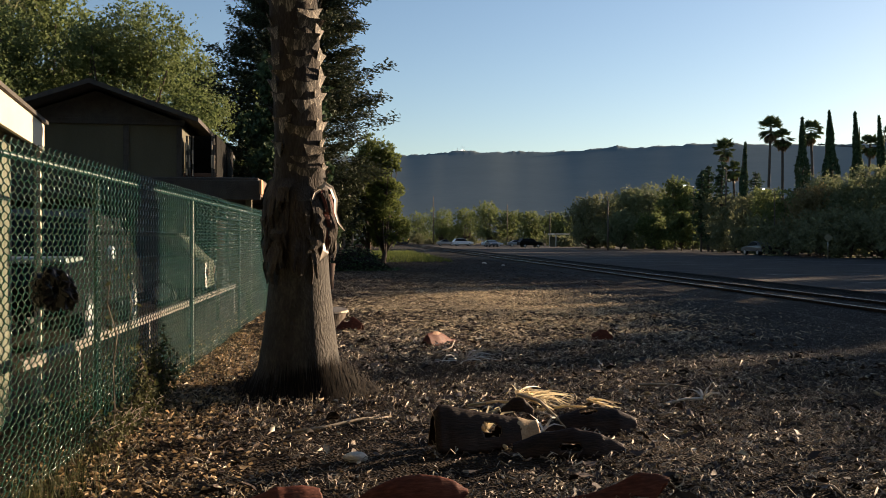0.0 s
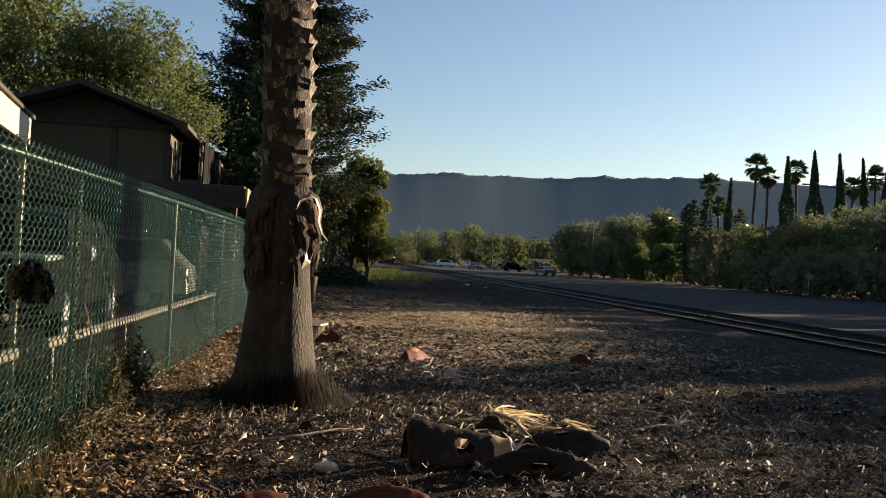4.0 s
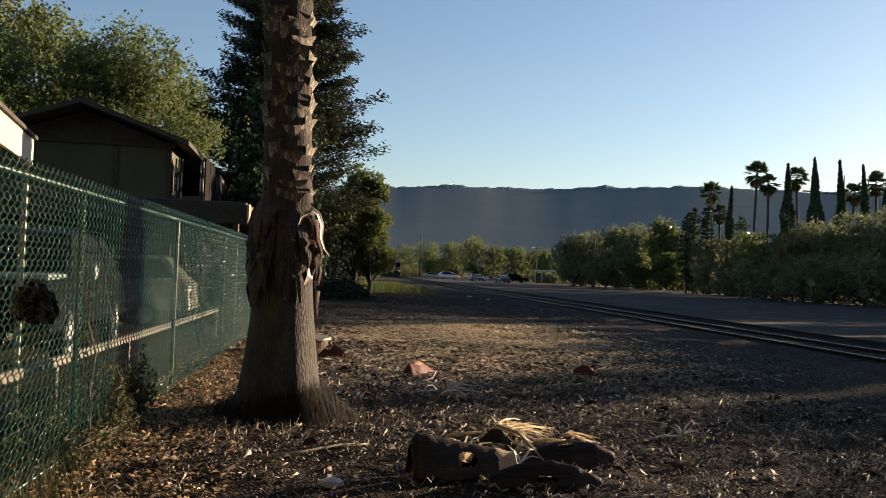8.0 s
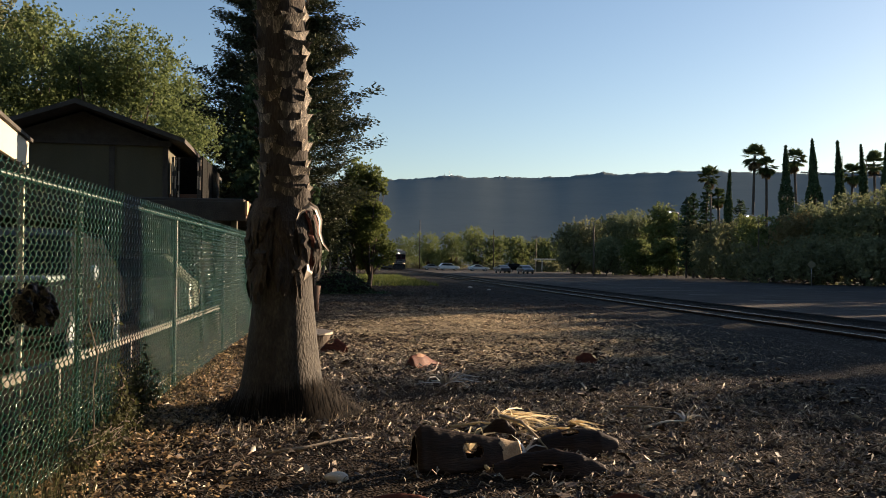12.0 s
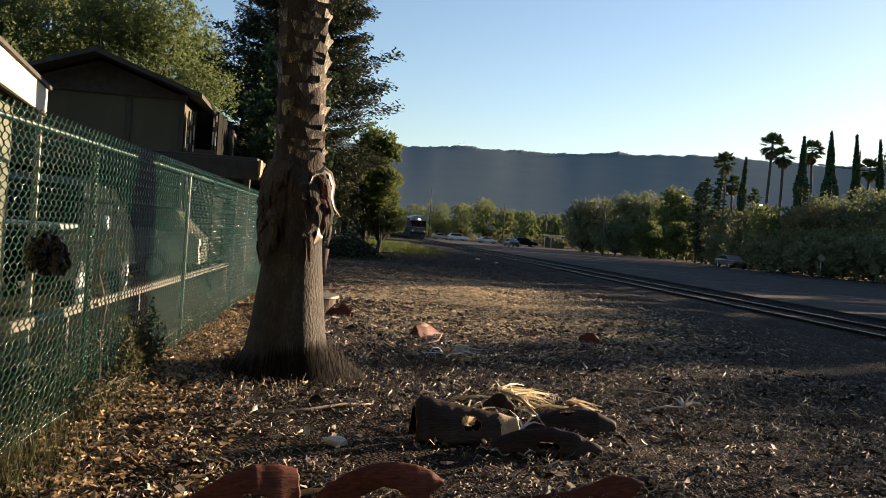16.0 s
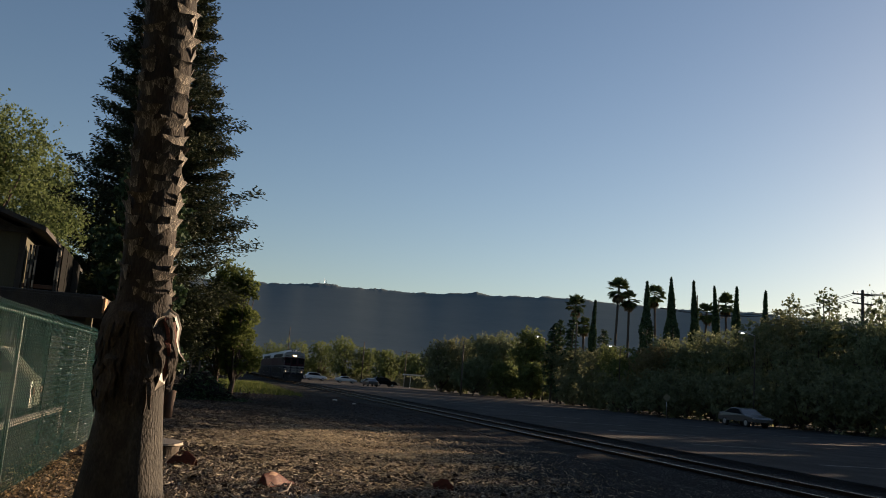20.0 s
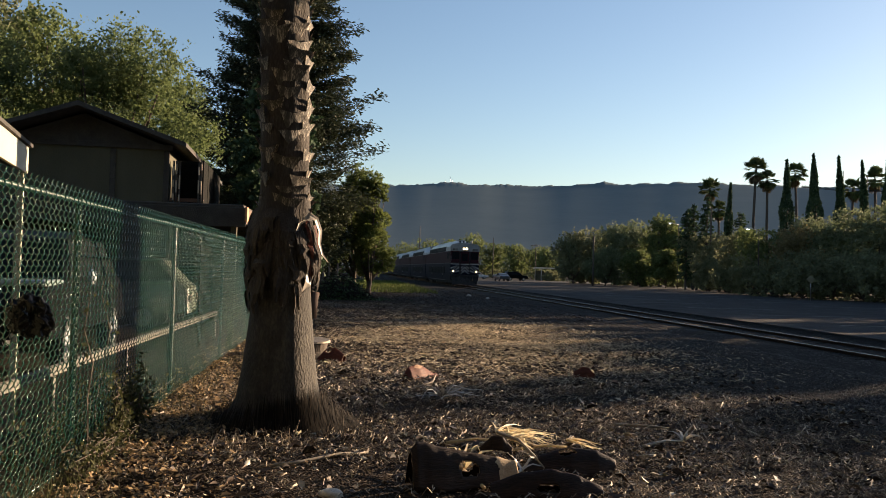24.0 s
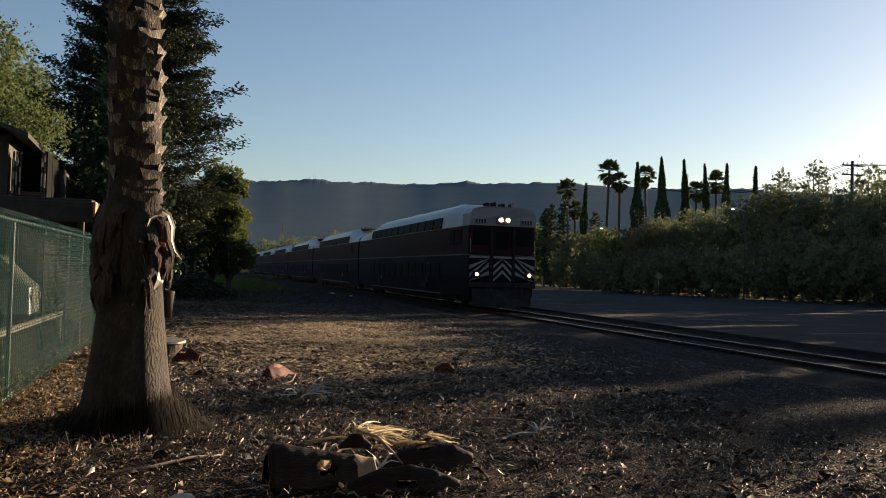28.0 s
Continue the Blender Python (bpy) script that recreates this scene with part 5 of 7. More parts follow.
bmesh.ops.create_uvsphere(bm, u_segments=16, v_segments=10, radius=0.13, matrix=pose(1.1, -0.75, 1.36) @ Matrix.Diagonal((0.55, 0.9, 1, 1)))
part("side_mirror", bm, "car_white", van, "round pale side mirror", smooth=True)
car("parked_car", "sage green car with a sunlit rounded tail behind the fence", "car_sage", pose(-6.02, 21.2, 0, 0, 0, -86), "suv")


def build_guard_rail():
    g = thing("timber_barrier", "weathered pale timber rail on short posts behind the fence", "barrier")
    part("rail", box(bmesh.new(), (-2.80, 7.2, 0.51), (-2.73, 19.2, 0.60), 0.012), "grey_wood", g)
    for y in (8.6, 11.4, 14.2, 17.0, 19.0):
        part("post", box(bmesh.new(), (-2.80, y - 0.04, -0.05), (-2.73, y + 0.04, 0.51), 0.012), "grey_wood", g)


build_guard_rail()


def build_bag():
    bm = bmesh.new()
    bmesh.ops.create_icosphere(bm, subdivisions=6, radius=0.2)
    for v in bm.verts:
        d = v.co.normalized()
        p = Vector((d.x * 1.4, d.y * 1.4, d.z * 1.4))
        fold = 1 - abs(noise.noise(p * 1.3 + Vector((3, 1, 7)))) * 2.2
        crease = 1 - abs(noise.noise(p * 2.9)) * 2.0
        fine = 1 - abs(noise.noise(p * 6)) * 2.0
        dent = math.exp(-((d.x - 0.25) ** 2 + (d.z + 0.05) ** 2) / 0.16) if d.y < 0 else 0.0
        v.co = d * 0.142 * (0.72 + 0.34 * fold + 0.10 * crease + 0.02 * fine - 0.45 * dent)
        sag = 0.30 * max(0.0, -v.co.x)
        v.co = Vector((v.co.x * 0.95, v.co.y * 0.50, v.co.z * 0.90 - sag - 0.25 * v.co.x))
    bmesh.ops.transform(bm, matrix=pose(-1.95, 5.62, 1.27), verts=bm.verts)
    b = part("plastic_bag", bm, "bag", None, smooth=True)
    tagged(b, "crumpled black plastic bag hung on the fence", "bag")


build_bag()

# ---------- litter in the foreground ----------


def husk(label, a, b, top, low, w, skin, pale=2.0, hole=None, seed=1, torn=40, bare=None):
    """A shed palm leaf base standing on the soil from a to b: an arched shell between its ridge (top) and its lower
    edges (low), both given as heights along the length; pale: from where on it is torn to bare wood; bare: a patch
    painted as a sunlit face; hole: a gap rubbed through the walls."""
    A, B = Vector((a[0], a[1], 0)), Vector((b[0], b[1], 0))
    L = (B - A).length
    turn = math.degrees(math.atan2(B.y - A.y, B.x - A.x))
    ob = thing("palm_husk", label, "palm husk", "shed palm leaf bases", at=pose(A.x, A.y, relief(A.x, A.y) - 0.01, 0, 0, turn))
    rows, cols = 85, 37
    tu, tz = [q[0] for q in top], [q[1] for q in top]
    lu, lz = [q[0] for q in low], [q[1] for q in low]
    bm = bmesh.new()
    g = []
    for side in (0, 1):
        gr = []
        for j in range(rows):
            u = j / (rows - 1)
            zt = float(np.interp(u, tu, tz)) + 0.006 * noise.noise((u * 9, seed, 3))
            row = []
            for i in range(cols):
                s = i / (cols - 1) * 2 - 1
                shift = 0.0 if s < 0 else 0.06
                zl = float(np.interp(u - shift, lu, lz)) + 0.012 * noise.noise((u * 14, seed, 5 + (s > 0)))
                zl = min(zl, zt - 0.008)
                half = w * min(1.0, 0.30 + 2.2 * (zt - zl)) * (1 + 0.10 * noise.noise((u * 5, seed, 8)))
                k = 0.0 if side == 0 else 0.013
                y = (half - k) * (abs(s) ** 1.25) * (1 if s > 0 else -1)
                z = zl + (zt - zl - k) * (1 - abs(s) ** 1.9)
                x = u * L + 0.02 * noise.noise((s * 3, u * 4, seed)) * (abs(u - 0.5) * 2) ** 3
                z += 0.0012 * noise.noise((x * 30, y * 50, seed)) + 0.006 * noise.noise((x * 6, y * 9, seed))
                row.append(bm.verts.new((x, y, z)))
            gr.append(row)
        g.append(gr)
    gap = set()
    if hole:
        for j in range(rows - 1):
            for i in range(cols - 1):
                du = (j / (rows - 1) - hole[0]) / hole[2]
                ds = (abs((i + 0.5) / (cols - 1) * 2 - 1) + hole[1]) / hole[3]
                if du * du + ds * ds < 1 + 0.5 * noise.noise((i * 0.2, j * 0.2, seed)):
                    gap.add((j, i))
    for side in (0, 1):
        for j in range(rows - 1):
            for i in range(cols - 1):
                if (j, i) in gap:
                    continue
                q = [g[side][j][i], g[side][j][i + 1], g[side][j + 1][i + 1], g[side][j + 1][i]]
                fc = bm.faces.new(q if side == 0 else q[::-1])
                u, t = j / (rows - 1), i / (cols - 1) * 2 - 1
                edge = u + 0.05 * noise.noise((i * 0.25, seed, 1)) + 0.012 * noise.noise((i * 1.05, seed, 4))
                # orange patch puts a sunlit face into the colour
                sun_face = bare and ((u - bare[0]) / bare[2]) ** 2 + ((t - bare[1]) / bare[3]) ** 2 < 1 + 0.6 * noise.noise((i * 0.3, j * 0.15, seed))
                fc.material_index = 1 if edge > pale or sun_face else 0
    for j, i in gap:
        for dj, di, e in ((-1, 0, ((0, 0), (0, 1))), (1, 0, ((1, 0), (1, 1))), (0, -1, ((0, 0), (1, 0))), (0, 1, ((0, 1), (1, 1)))):
            if (j + dj, i + di) not in gap and 0 <= j + dj < rows - 1 and 0 <= i + di < cols - 1:
                (p, q), (r, t) = e
                bm.faces.new([g[0][j + p][i + q], g[0][j + r][i + t], g[1][j + r][i + t], g[1][j + p][i + q]]).material_index = 2
    rim = [(j, 0) for j in range(rows)] + [(rows - 1, i) for i in range(1, cols)] + [(j, cols - 1) for j in range(rows - 2, -1, -1)] + [(0, i) for i in range(cols - 2, -1, -1)]
    for (p, q), (r, t) in zip(rim, rim[1:]):
        bm.faces.new([g[0][p][q], g[1][p][q], g[1][r][t], g[0][r][t]]).material_index = 2
    bmesh.ops.recalc_face_normals(bm, faces=bm.faces)
    part("shell", bm, (skin, "boot_orange" if bare else "boot_cut", "boot_rim"), ob, smooth=True)
    # fibres hang from the torn lower edges
    fr, v, f = random.Random(seed), [], []
    for k in range(torn):
        u, sgn = fr.random() ** 2 if fr.random() < 0.6 else fr.random(), fr.choice((-1, 1))
        z0 = float(np.interp(u, lu, lz)) + 0.01
        y0, n, ln = sgn * w * 0.8, len(v), fr.uniform(0.02, 0.09)
        v += [(u * L, y0, z0), (u * L + 0.004, y0, z0 + 0.004), (u * L + fr.uniform(-0.05, 0.05), y0 + fr.uniform(-0.03, 0.03), max(0.0, z0 - ln) + 0.01 * fr.random())]
        f.append((n, n + 1, n + 2))
    tagged(pyd("fibres", v, f, "boot_rim", ob), "frayed fibres along the torn edge", kind="stuff")
    return ob


# heap in front of the palm
husk("dark brown shed palm husk with a pale torn end, on mulch", (0.52, 6.32), (1.34, 6.48), ((0, 0.30), (0.05, 0.355), (0.3, 0.31), (0.6, 0.255), (0.85, 0.215), (1, 0.19)), ((0, 0.02), (0.5, 0.0), (0.75, 0.03), (0.92, 0.05), (1, 0.08)), 0.15, "boot_dark", 0.80, (0.52, -0.62, 0.10, 0.17), 3)
husk("dark curved shed palm husk with a hole", (1.50, 6.95), (2.27, 6.92), ((0, 0.06), (0.2, 0.15), (0.5, 0.215), (0.8, 0.19), (1, 0.11)), ((0, 0.0), (0.6, -0.02), (0.9, 0.0), (1, 0.075)), 0.19, "boot_dark", 2.0, (0.47, -0.28, 0.09, 0.16), 5)
husk("dark curved shed palm husk with a ragged edge", (1.10, 6.22), (1.93, 6.16), ((0, 0.09), (0.25, 0.17), (0.55, 0.205), (0.8, 0.16), (1, 0.08)), ((0, 0.0), (0.35, 0.02), (0.5, 0.0), (0.86, -0.02), (0.92, 0.02), (1, 0.05)), 0.17, "boot_dark", 2.0, (0.5, -0.75, 0.10, 0.10), 7)
husk("small dark arched palm husk behind the heap", (1.20, 7.42), (1.50, 7.38), ((0, 0.08), (0.4, 0.20), (0.7, 0.19), (1, 0.10)), ((0, 0.0), (0.35, 0.08), (0.7, 0.08), (1, 0.0)), 0.08, "boot_dark", 2.0, None, 9)
# nearest ones
husk("red-brown arched palm husk with a pink tip, on dry leaves", (-0.13, 4.74), (0.59, 4.84), ((0, 0.09), (0.08, 0.16), (0.22, 0.22), (0.42, 0.275), (0.62, 0.285), (0.78, 0.27), (0.9, 0.235), (1, 0.185)), ((0, -0.02), (0.24, 0.0), (0.34, 0.12), (0.5, 0.165), (0.66, 0.13), (0.74, 0.02), (0.82, -0.02), (0.88, 0.12), (1, 0.175)), 0.13, "boot_red", 2.0, None, 11)
husk("smooth red-brown shed palm husk on dry leaves", (-0.90, 4.62), (-0.25, 4.86), ((0, -0.02), (0.15, 0.08), (0.4, 0.19), (0.65, 0.235), (0.85, 0.23), (1, 0.20)), ((0, -0.03), (0.4, 0.0), (0.55, 0.10), (0.72, 0.08), (0.82, 0.0), (0.94, 0.01), (1, 0.05)), 0.14, "boot_red", 2.0, None, 13)
husk("long thin brown palm husk with a curved tip", (0.66, 4.82), (1.86, 5.06), ((0, 0.03), (0.35, 0.07), (0.62, 0.10), (0.76, 0.165), (0.84, 0.19), (0.93, 0.175), (1, 0.145)), ((0, -0.02), (0.6, 0.0), (0.72, 0.05), (0.8, 0.07), (0.85, 0.0), (0.90, 0.02), (0.95, 0.11), (1, 0.135)), 0.075, "boot_red", 2.0, None, 17)
# farther out
husk("red-brown palm husk with a sunlit face painted orange", (0.95, 12.75), (1.50, 13.35), ((0, 0.10), (0.08, 0.19), (0.34, 0.22), (0.5, 0.19), (0.7, 0.11), (0.85, 0.06), (1, 0.03)), ((0, 0.05), (0.2, 0.0), (0.6, 0.0), (1, 0.0)), 0.15, "boot_red", 2.0, None, 19, 40, (0.34, -0.28, 0.11, 0.26))
husk("red curled palm husk beside a stump", (-0.40, 15.0), (0.04, 14.8), ((0, 0.10), (0.3, 0.24), (0.65, 0.27), (1, 0.16)), ((0, 0.0), (0.3, 0.06), (0.6, 0.09), (0.85, 0.0), (1, 0.03)), 0.14, "boot_red", 2.0, (0.4, -0.4, 0.14, 0.2), 23)
husk("small dark palm husk on gravel", (3.62, 13.1), (3.9, 12.9), ((0, 0.10), (0.4, 0.19), (0.7, 0.18), (1, 0.08)), ((0, 0.0), (0.6, 0.03), (1, 0.0)), 0.08, "boot_red", 2.0, None, 29)


def stump(x, y, r, h, label):
    rng = random.Random(int(x * 100 + y))
    s = thing("tree_stump", label, "stump", at=pose(x, y, 0))
    v, f = [], []
    n = 22
    for z, k in ((-0.05, 1.05), (0.08, 0.84), (h * 0.78, 0.90), (h * 0.84, 1.02), (h, 1.0)):
        for i in range(n):
            t = 2 * math.pi * i / n
            rr = r * k * (1 + 0.07 * noise.noise((math.cos(t) * 2, math.sin(t) * 2, z * 2 + x)))
            v.append((math.cos(t) * rr, math.sin(t) * rr, z + (0.02 * math.sin(t) if z == h else 0)))
    for j in range(4):
        for i in range(n):
            f.append((j * n + i, j * n + (i + 1) % n, (j + 1) * n + (i + 1) % n, (j + 1) * n + i))
    pyd("bark", v, f[:3 * n], "bark", s)
    pyd("sawn_slab", v[3 * n:], [tuple(q - 3 * n for q in face) for face in f[3 * n:]], "porch_wood", s, "pale split wood under the sawn top")
    pyd("cut_face", [(a * 0.99, b * 0.99, c + 0.004) for a, b, c in v[-n:]] + [(a * 0.99, b * 0.99, c - 0.02) for a, b, c in v[-n:]], [tuple(range(n))] + [(i, n + i, n + (i + 1) % n, (i + 1) % n) for i in range(n)], "grey_wood", s, "weathered sawn top")


stump(-0.62, 16.0, 0.40, 0.28, "low sawn tree stump behind the palm")


def build_log_seat():
    s = thing("broken_log", "upright broken red-brown log beside the fence", "log", at=pose(-0.95, 26.5, 0))
    tube("log", [(0, 0, -0.1), (0.02, 0, 0.4), (0.06, 0.03, 0.85)], [0.17, 0.15, 0.16], "red_wood", s, 10, wob=0.15, rng=random.Random(3))
    tube("branch_stub", [(0.05, 0, 0.75), (-0.25, 0.05, 0.82), (-0.62, 0.05, 0.74)], [0.12, 0.12, 0.10], "bark", s, 8)
    tube("log", [(-0.55, 0.05, -0.1), (-0.58, 0.05, 0.75)], [0.10, 0.09], "bark", s, 8)


build_log_seat()


def area_points(rng, n, x0, x1, y0, y1, power=1.6):
    """Points on the ground, denser near the camera."""
    u = rng.random(n)
    y = y0 + (y1 - y0) * u ** power
    x = x0 + (x1 - x0) * rng.random(n)
    return x, y


def flat_bits(name, x, y, size, aspect, material, rng, label, category, tilt=0.35, lift=0.012, bend=0.25, flat=False):
    """Chips, straws and leaves lying on the soil."""
    n = len(x)
    z = np.array([relief(a, b) for a, b in zip(x, y)])
    c = np.stack([x, y, z + lift * (0.4 + rng.random(n))], 1)
    t = rng.uniform(0, 2 * math.pi, n)
    a = np.stack([np.cos(t), np.sin(t), rng.normal(size=n) * tilt * 0.4], 1)
    a /= np.linalg.norm(a, axis=1)[:, None]
    b = np.stack([-np.sin(t), np.cos(t), rng.normal(size=n) * tilt * 1.3], 1)
    nn = np.cross(a, b)
    s = (size * (0.42 + 0.7 * rng.random(n) + 0.9 * rng.random(n) ** 5))[:, None]
    v = np.empty((n, 6, 3))
    for i, (u, w, k) in enumerate(((-0.5, -0.35, 0), (0, -0.5, 1), (0.5, -0.2, 0), (0.5, 0.2, 0), (0, 0.5, 1), (-0.5, 0.35, 0))):
        v[:, i] = c + a * s * u + b * s * aspect * w + nn * s * bend * k * 0.4
    v[:, :, 2] = np.maximum(v[:, :, 2], z[:, None] - 0.01)
    f = np.arange(6 * n).reshape(n, 6)[:, [0, 2, 3, 5] if flat else [0, 1, 4, 5, 1, 2, 3, 4]].reshape(-1, 4)
    mesh = bpy.data.meshes.new(name)
    v = v.reshape(-1, 3)
    mesh.vertices.add(len(v))
    mesh.vertices.foreach_set("co", v.ravel())
    mesh.loops.add(f.size)
    mesh.loops.foreach_set("vertex_index", f.ravel())
    mesh.polygons.add(len(f))
    mesh.polygons.foreach_set("loop_start", np.arange(0, f.size, 4))
    mesh.update(calc_edges=True)
    mesh.validate()
    return tagged(link(name, mesh, material), label, category, kind="stuff")


def leaf_bits(name, x, y, size, aspect, material, rng, label, category, lift=0.03):
    """Fallen leaves: pointed, folded along the rib and curled, lying at all angles."""
    n = len(x)
    z = np.array([relief(a, b) for a, b in zip(x, y)])
    c = np.stack([x, y, z + lift * (0.2 + rng.random(n))], 1)
    t = rng.uniform(0, 2 * math.pi, n)
    a = np.stack([np.cos(t), np.sin(t), rng.normal(size=n) * 0.32], 1)
    a /= np.linalg.norm(a, axis=1)[:, None]
    b = np.stack([-np.sin(t), np.cos(t), rng.normal(size=n) * 0.55], 1)
    b -= a * np.sum(a * b, axis=1)[:, None]
    b /= np.linalg.norm(b, axis=1)[:, None]
    nn = np.cross(a, b)
    s = (size * (0.30 + 0.7 * rng.random(n) + 1.1 * rng.random(n) ** 5))[:, None]
    fold, curl = 0.12 + 0.35 * rng.random((n, 1)), rng.normal(size=(n, 1)) * 0.3
    v = np.empty((n, 6, 3))
    for i, (u, w) in enumerate(((-0.5, 0), (-0.15, -0.5), (0.22, -0.36), (0.5, 0), (0.22, 0.36), (-0.15, 0.5))):
        k = 1 + 0.35 * rng.normal(size=(n, 1)) * (w != 0)
        v[:, i] = c + a * s * u + b * s * aspect * w * k + nn * s * (abs(w) * fold + curl * u * u * 2)
    v[:, :, 2] = np.maximum(v[:, :, 2], z[:, None] - 0.01)
    f = np.arange(6 * n).reshape(n, 6)[:, [0, 1, 2, 3, 0, 3, 4, 5]].reshape(-1, 4)
    mesh = bpy.data.meshes.new(name)
    v = v.reshape(-1, 3)
    mesh.vertices.add(len(v))
    mesh.vertices.foreach_set("co", v.ravel())
    mesh.loops.add(f.size)
    mesh.loops.foreach_set("vertex_index", f.ravel())
    mesh.polygons.add(len(f))
    mesh.polygons.foreach_set("loop_start", np.arange(0, f.size, 4))
    mesh.update(calc_edges=True)
    mesh.validate()
    return tagged(link(name, mesh, material), label, category, kind="stuff")


def patchy(x, y, rng, low=0.18):
    """Thins the bits out in places, so that they lie in drifts with bare soil between."""
    p = np.array([0.66 + 1.1 * noise.noise((a * 0.8, b * 0.55, 3)) + 1.0 * noise.noise((a * 2.9, b * 2.1, 8)) for a, b in zip(x, y)])
    k = rng.random(len(x)) < np.clip(p, low, 1)
    return x[k], y[k]


rng = np.random.default_rng(41)
x, y = area_points(rng, 250000, -2.0, 9.0, 2.6, 40, 1.75)
k = rng.random(len(x)) < np.clip((7.2 - x) / 3.5, 0.10, 1)
x, y = patchy(x[k], y[k], rng)
flat_bits("wood_mulch", x, y, 0.029, 0.26, "chips", rng, "scattered brown wood chips and shredded bark", "mulch", 0.9, 0.022, flat=True)
x, y = area_points(rng, 21000, -2.1, 5.5, 3.0, 15, 1.2)
x, y = patchy(x, y, rng, 0.05)
flat_bits("pale_shreds", x, y, 0.065, 0.05, "shreds", rng, "thin pale shreds of palm fibre on the mulch", "mulch", 0.22, 0.035, 0.8)
x, y = area_points(rng, 42000, -1.9, 7.5, 3, 30, 1.4)
k = rng.random(len(x)) < np.clip((6.2 - x) / 3, 0.10, 1)
x, y = patchy(x[k], y[k], rng)
flat_bits("shredded_bark", x, y, 0.070, 0.10, "chips", rng, "long thin shreds of bark on the soil", "mulch", 0.6, 0.024, 0.9)
x, y = rng.normal(-1.62, 0.38, 15000), 2.6 + 16 * rng.random(15000) ** 1.0
k = (x > -2.6) & (x < 0.9)
x, y = patchy(x[k], y[k], rng, 0.3)
leaf_bits("dry_leaves", x, y, 0.045, 0.5, "dry_leaf", rng, "brown and orange dry leaves along the fence", "dry leaves", 0.05)
x, y = rng.uniform(-2.5, -0.7, 1700), rng.uniform(3.2, 6.4, 1700)
x, y = patchy(x, y, rng, 0.45)
leaf_bits("dry_leaves", x, y, 0.045, 0.5, "dry_leaf", rng, "brown and orange dry leaves along the fence", "dry leaves", 0.06)
x, y = area_points(rng, 26000, -2.0, 8.5, -6, 2.7, 1.0)
flat_bits("wood_mulch", x, y, 0.05, 0.15, "chips", rng, "scattered brown wood chips and shredded bark", "mulch", 0.55, 0.024, flat=True)
x, y = area_points(rng, 26000, -1.0, 10.5, 28, 66, 1.2)
flat_bits("far_litter", x, y, 0.075, 0.3, "flakes", rng, "bark and twig litter on the soil towards the track", "mulch", 0.5, 0.03, flat=True)
x, y = area_points(rng, 9000, -1.6, 6.5, 3.4, 18, 1.3)
x, y = patchy(x, y, rng, 0.2)
leaf_bits("bark_flakes", x, y, 0.085, 0.5, "flakes", rng, "dark curled flakes of bark and husk on the mulch", "mulch", 0.04)
x, y = area_points(rng, 2200, -1.0, 6.5, 3.6, 16, 1.2)
x, y = patchy(x, y, rng, 0.2)
leaf_bits("pale_flakes", x, y, 0.06, 0.4, "shreds", rng, "pale splinters of husk strewn on the mulch", "mulch", 0.05)
# litter thins out gradually behind the camera
back_rng = np.random.default_rng(43)
x, y = area_points(back_rng, 60000, -2.0, 9.0, -0.6, 2.9, 1.0)
k = back_rng.random(len(x)) < ((y + 0.6) / 3.5) ** 1.6
flat_bits("wood_mulch", x[k], y[k], 0.032, 0.24, "chips", back_rng, "scattered brown wood chips and shredded bark", "mulch", 0.8, 0.022, flat=True)
x, y = area_points(back_rng, 6000, -2.1, 5.5, -0.6, 3.2, 1.0)
k = back_rng.random(len(x)) < ((y + 0.6) / 3.8) ** 1.4
flat_bits("pale_shreds", x[k], y[k], 0.065, 0.05, "shreds", back_rng, "thin pale shreds of palm fibre on the mulch", "mulch", 0.22, 0.03, 0.8)
# pale chips and frond shreds laid in the middle, their colour brightening the sunlit band
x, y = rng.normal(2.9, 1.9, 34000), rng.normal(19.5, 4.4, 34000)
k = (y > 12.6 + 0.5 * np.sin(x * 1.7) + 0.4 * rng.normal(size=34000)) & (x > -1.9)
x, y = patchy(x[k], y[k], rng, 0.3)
flat_bits("frond_shreds", x, y, 0.090, 0.085, "drift", rng, "tan shredded palm frond pieces, pale for the sunlit band of ground", "mulch", 0.95, 0.034, flat=True)
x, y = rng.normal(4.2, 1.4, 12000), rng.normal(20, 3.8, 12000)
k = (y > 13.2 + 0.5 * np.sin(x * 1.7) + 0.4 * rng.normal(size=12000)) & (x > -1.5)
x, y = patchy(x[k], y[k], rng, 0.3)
leaf_bits("straw_flakes", x, y, 0.062, 0.20, "drift", rng, "curled straw-coloured frond flakes, pale for the pool of low sun", "mulch", 0.06)


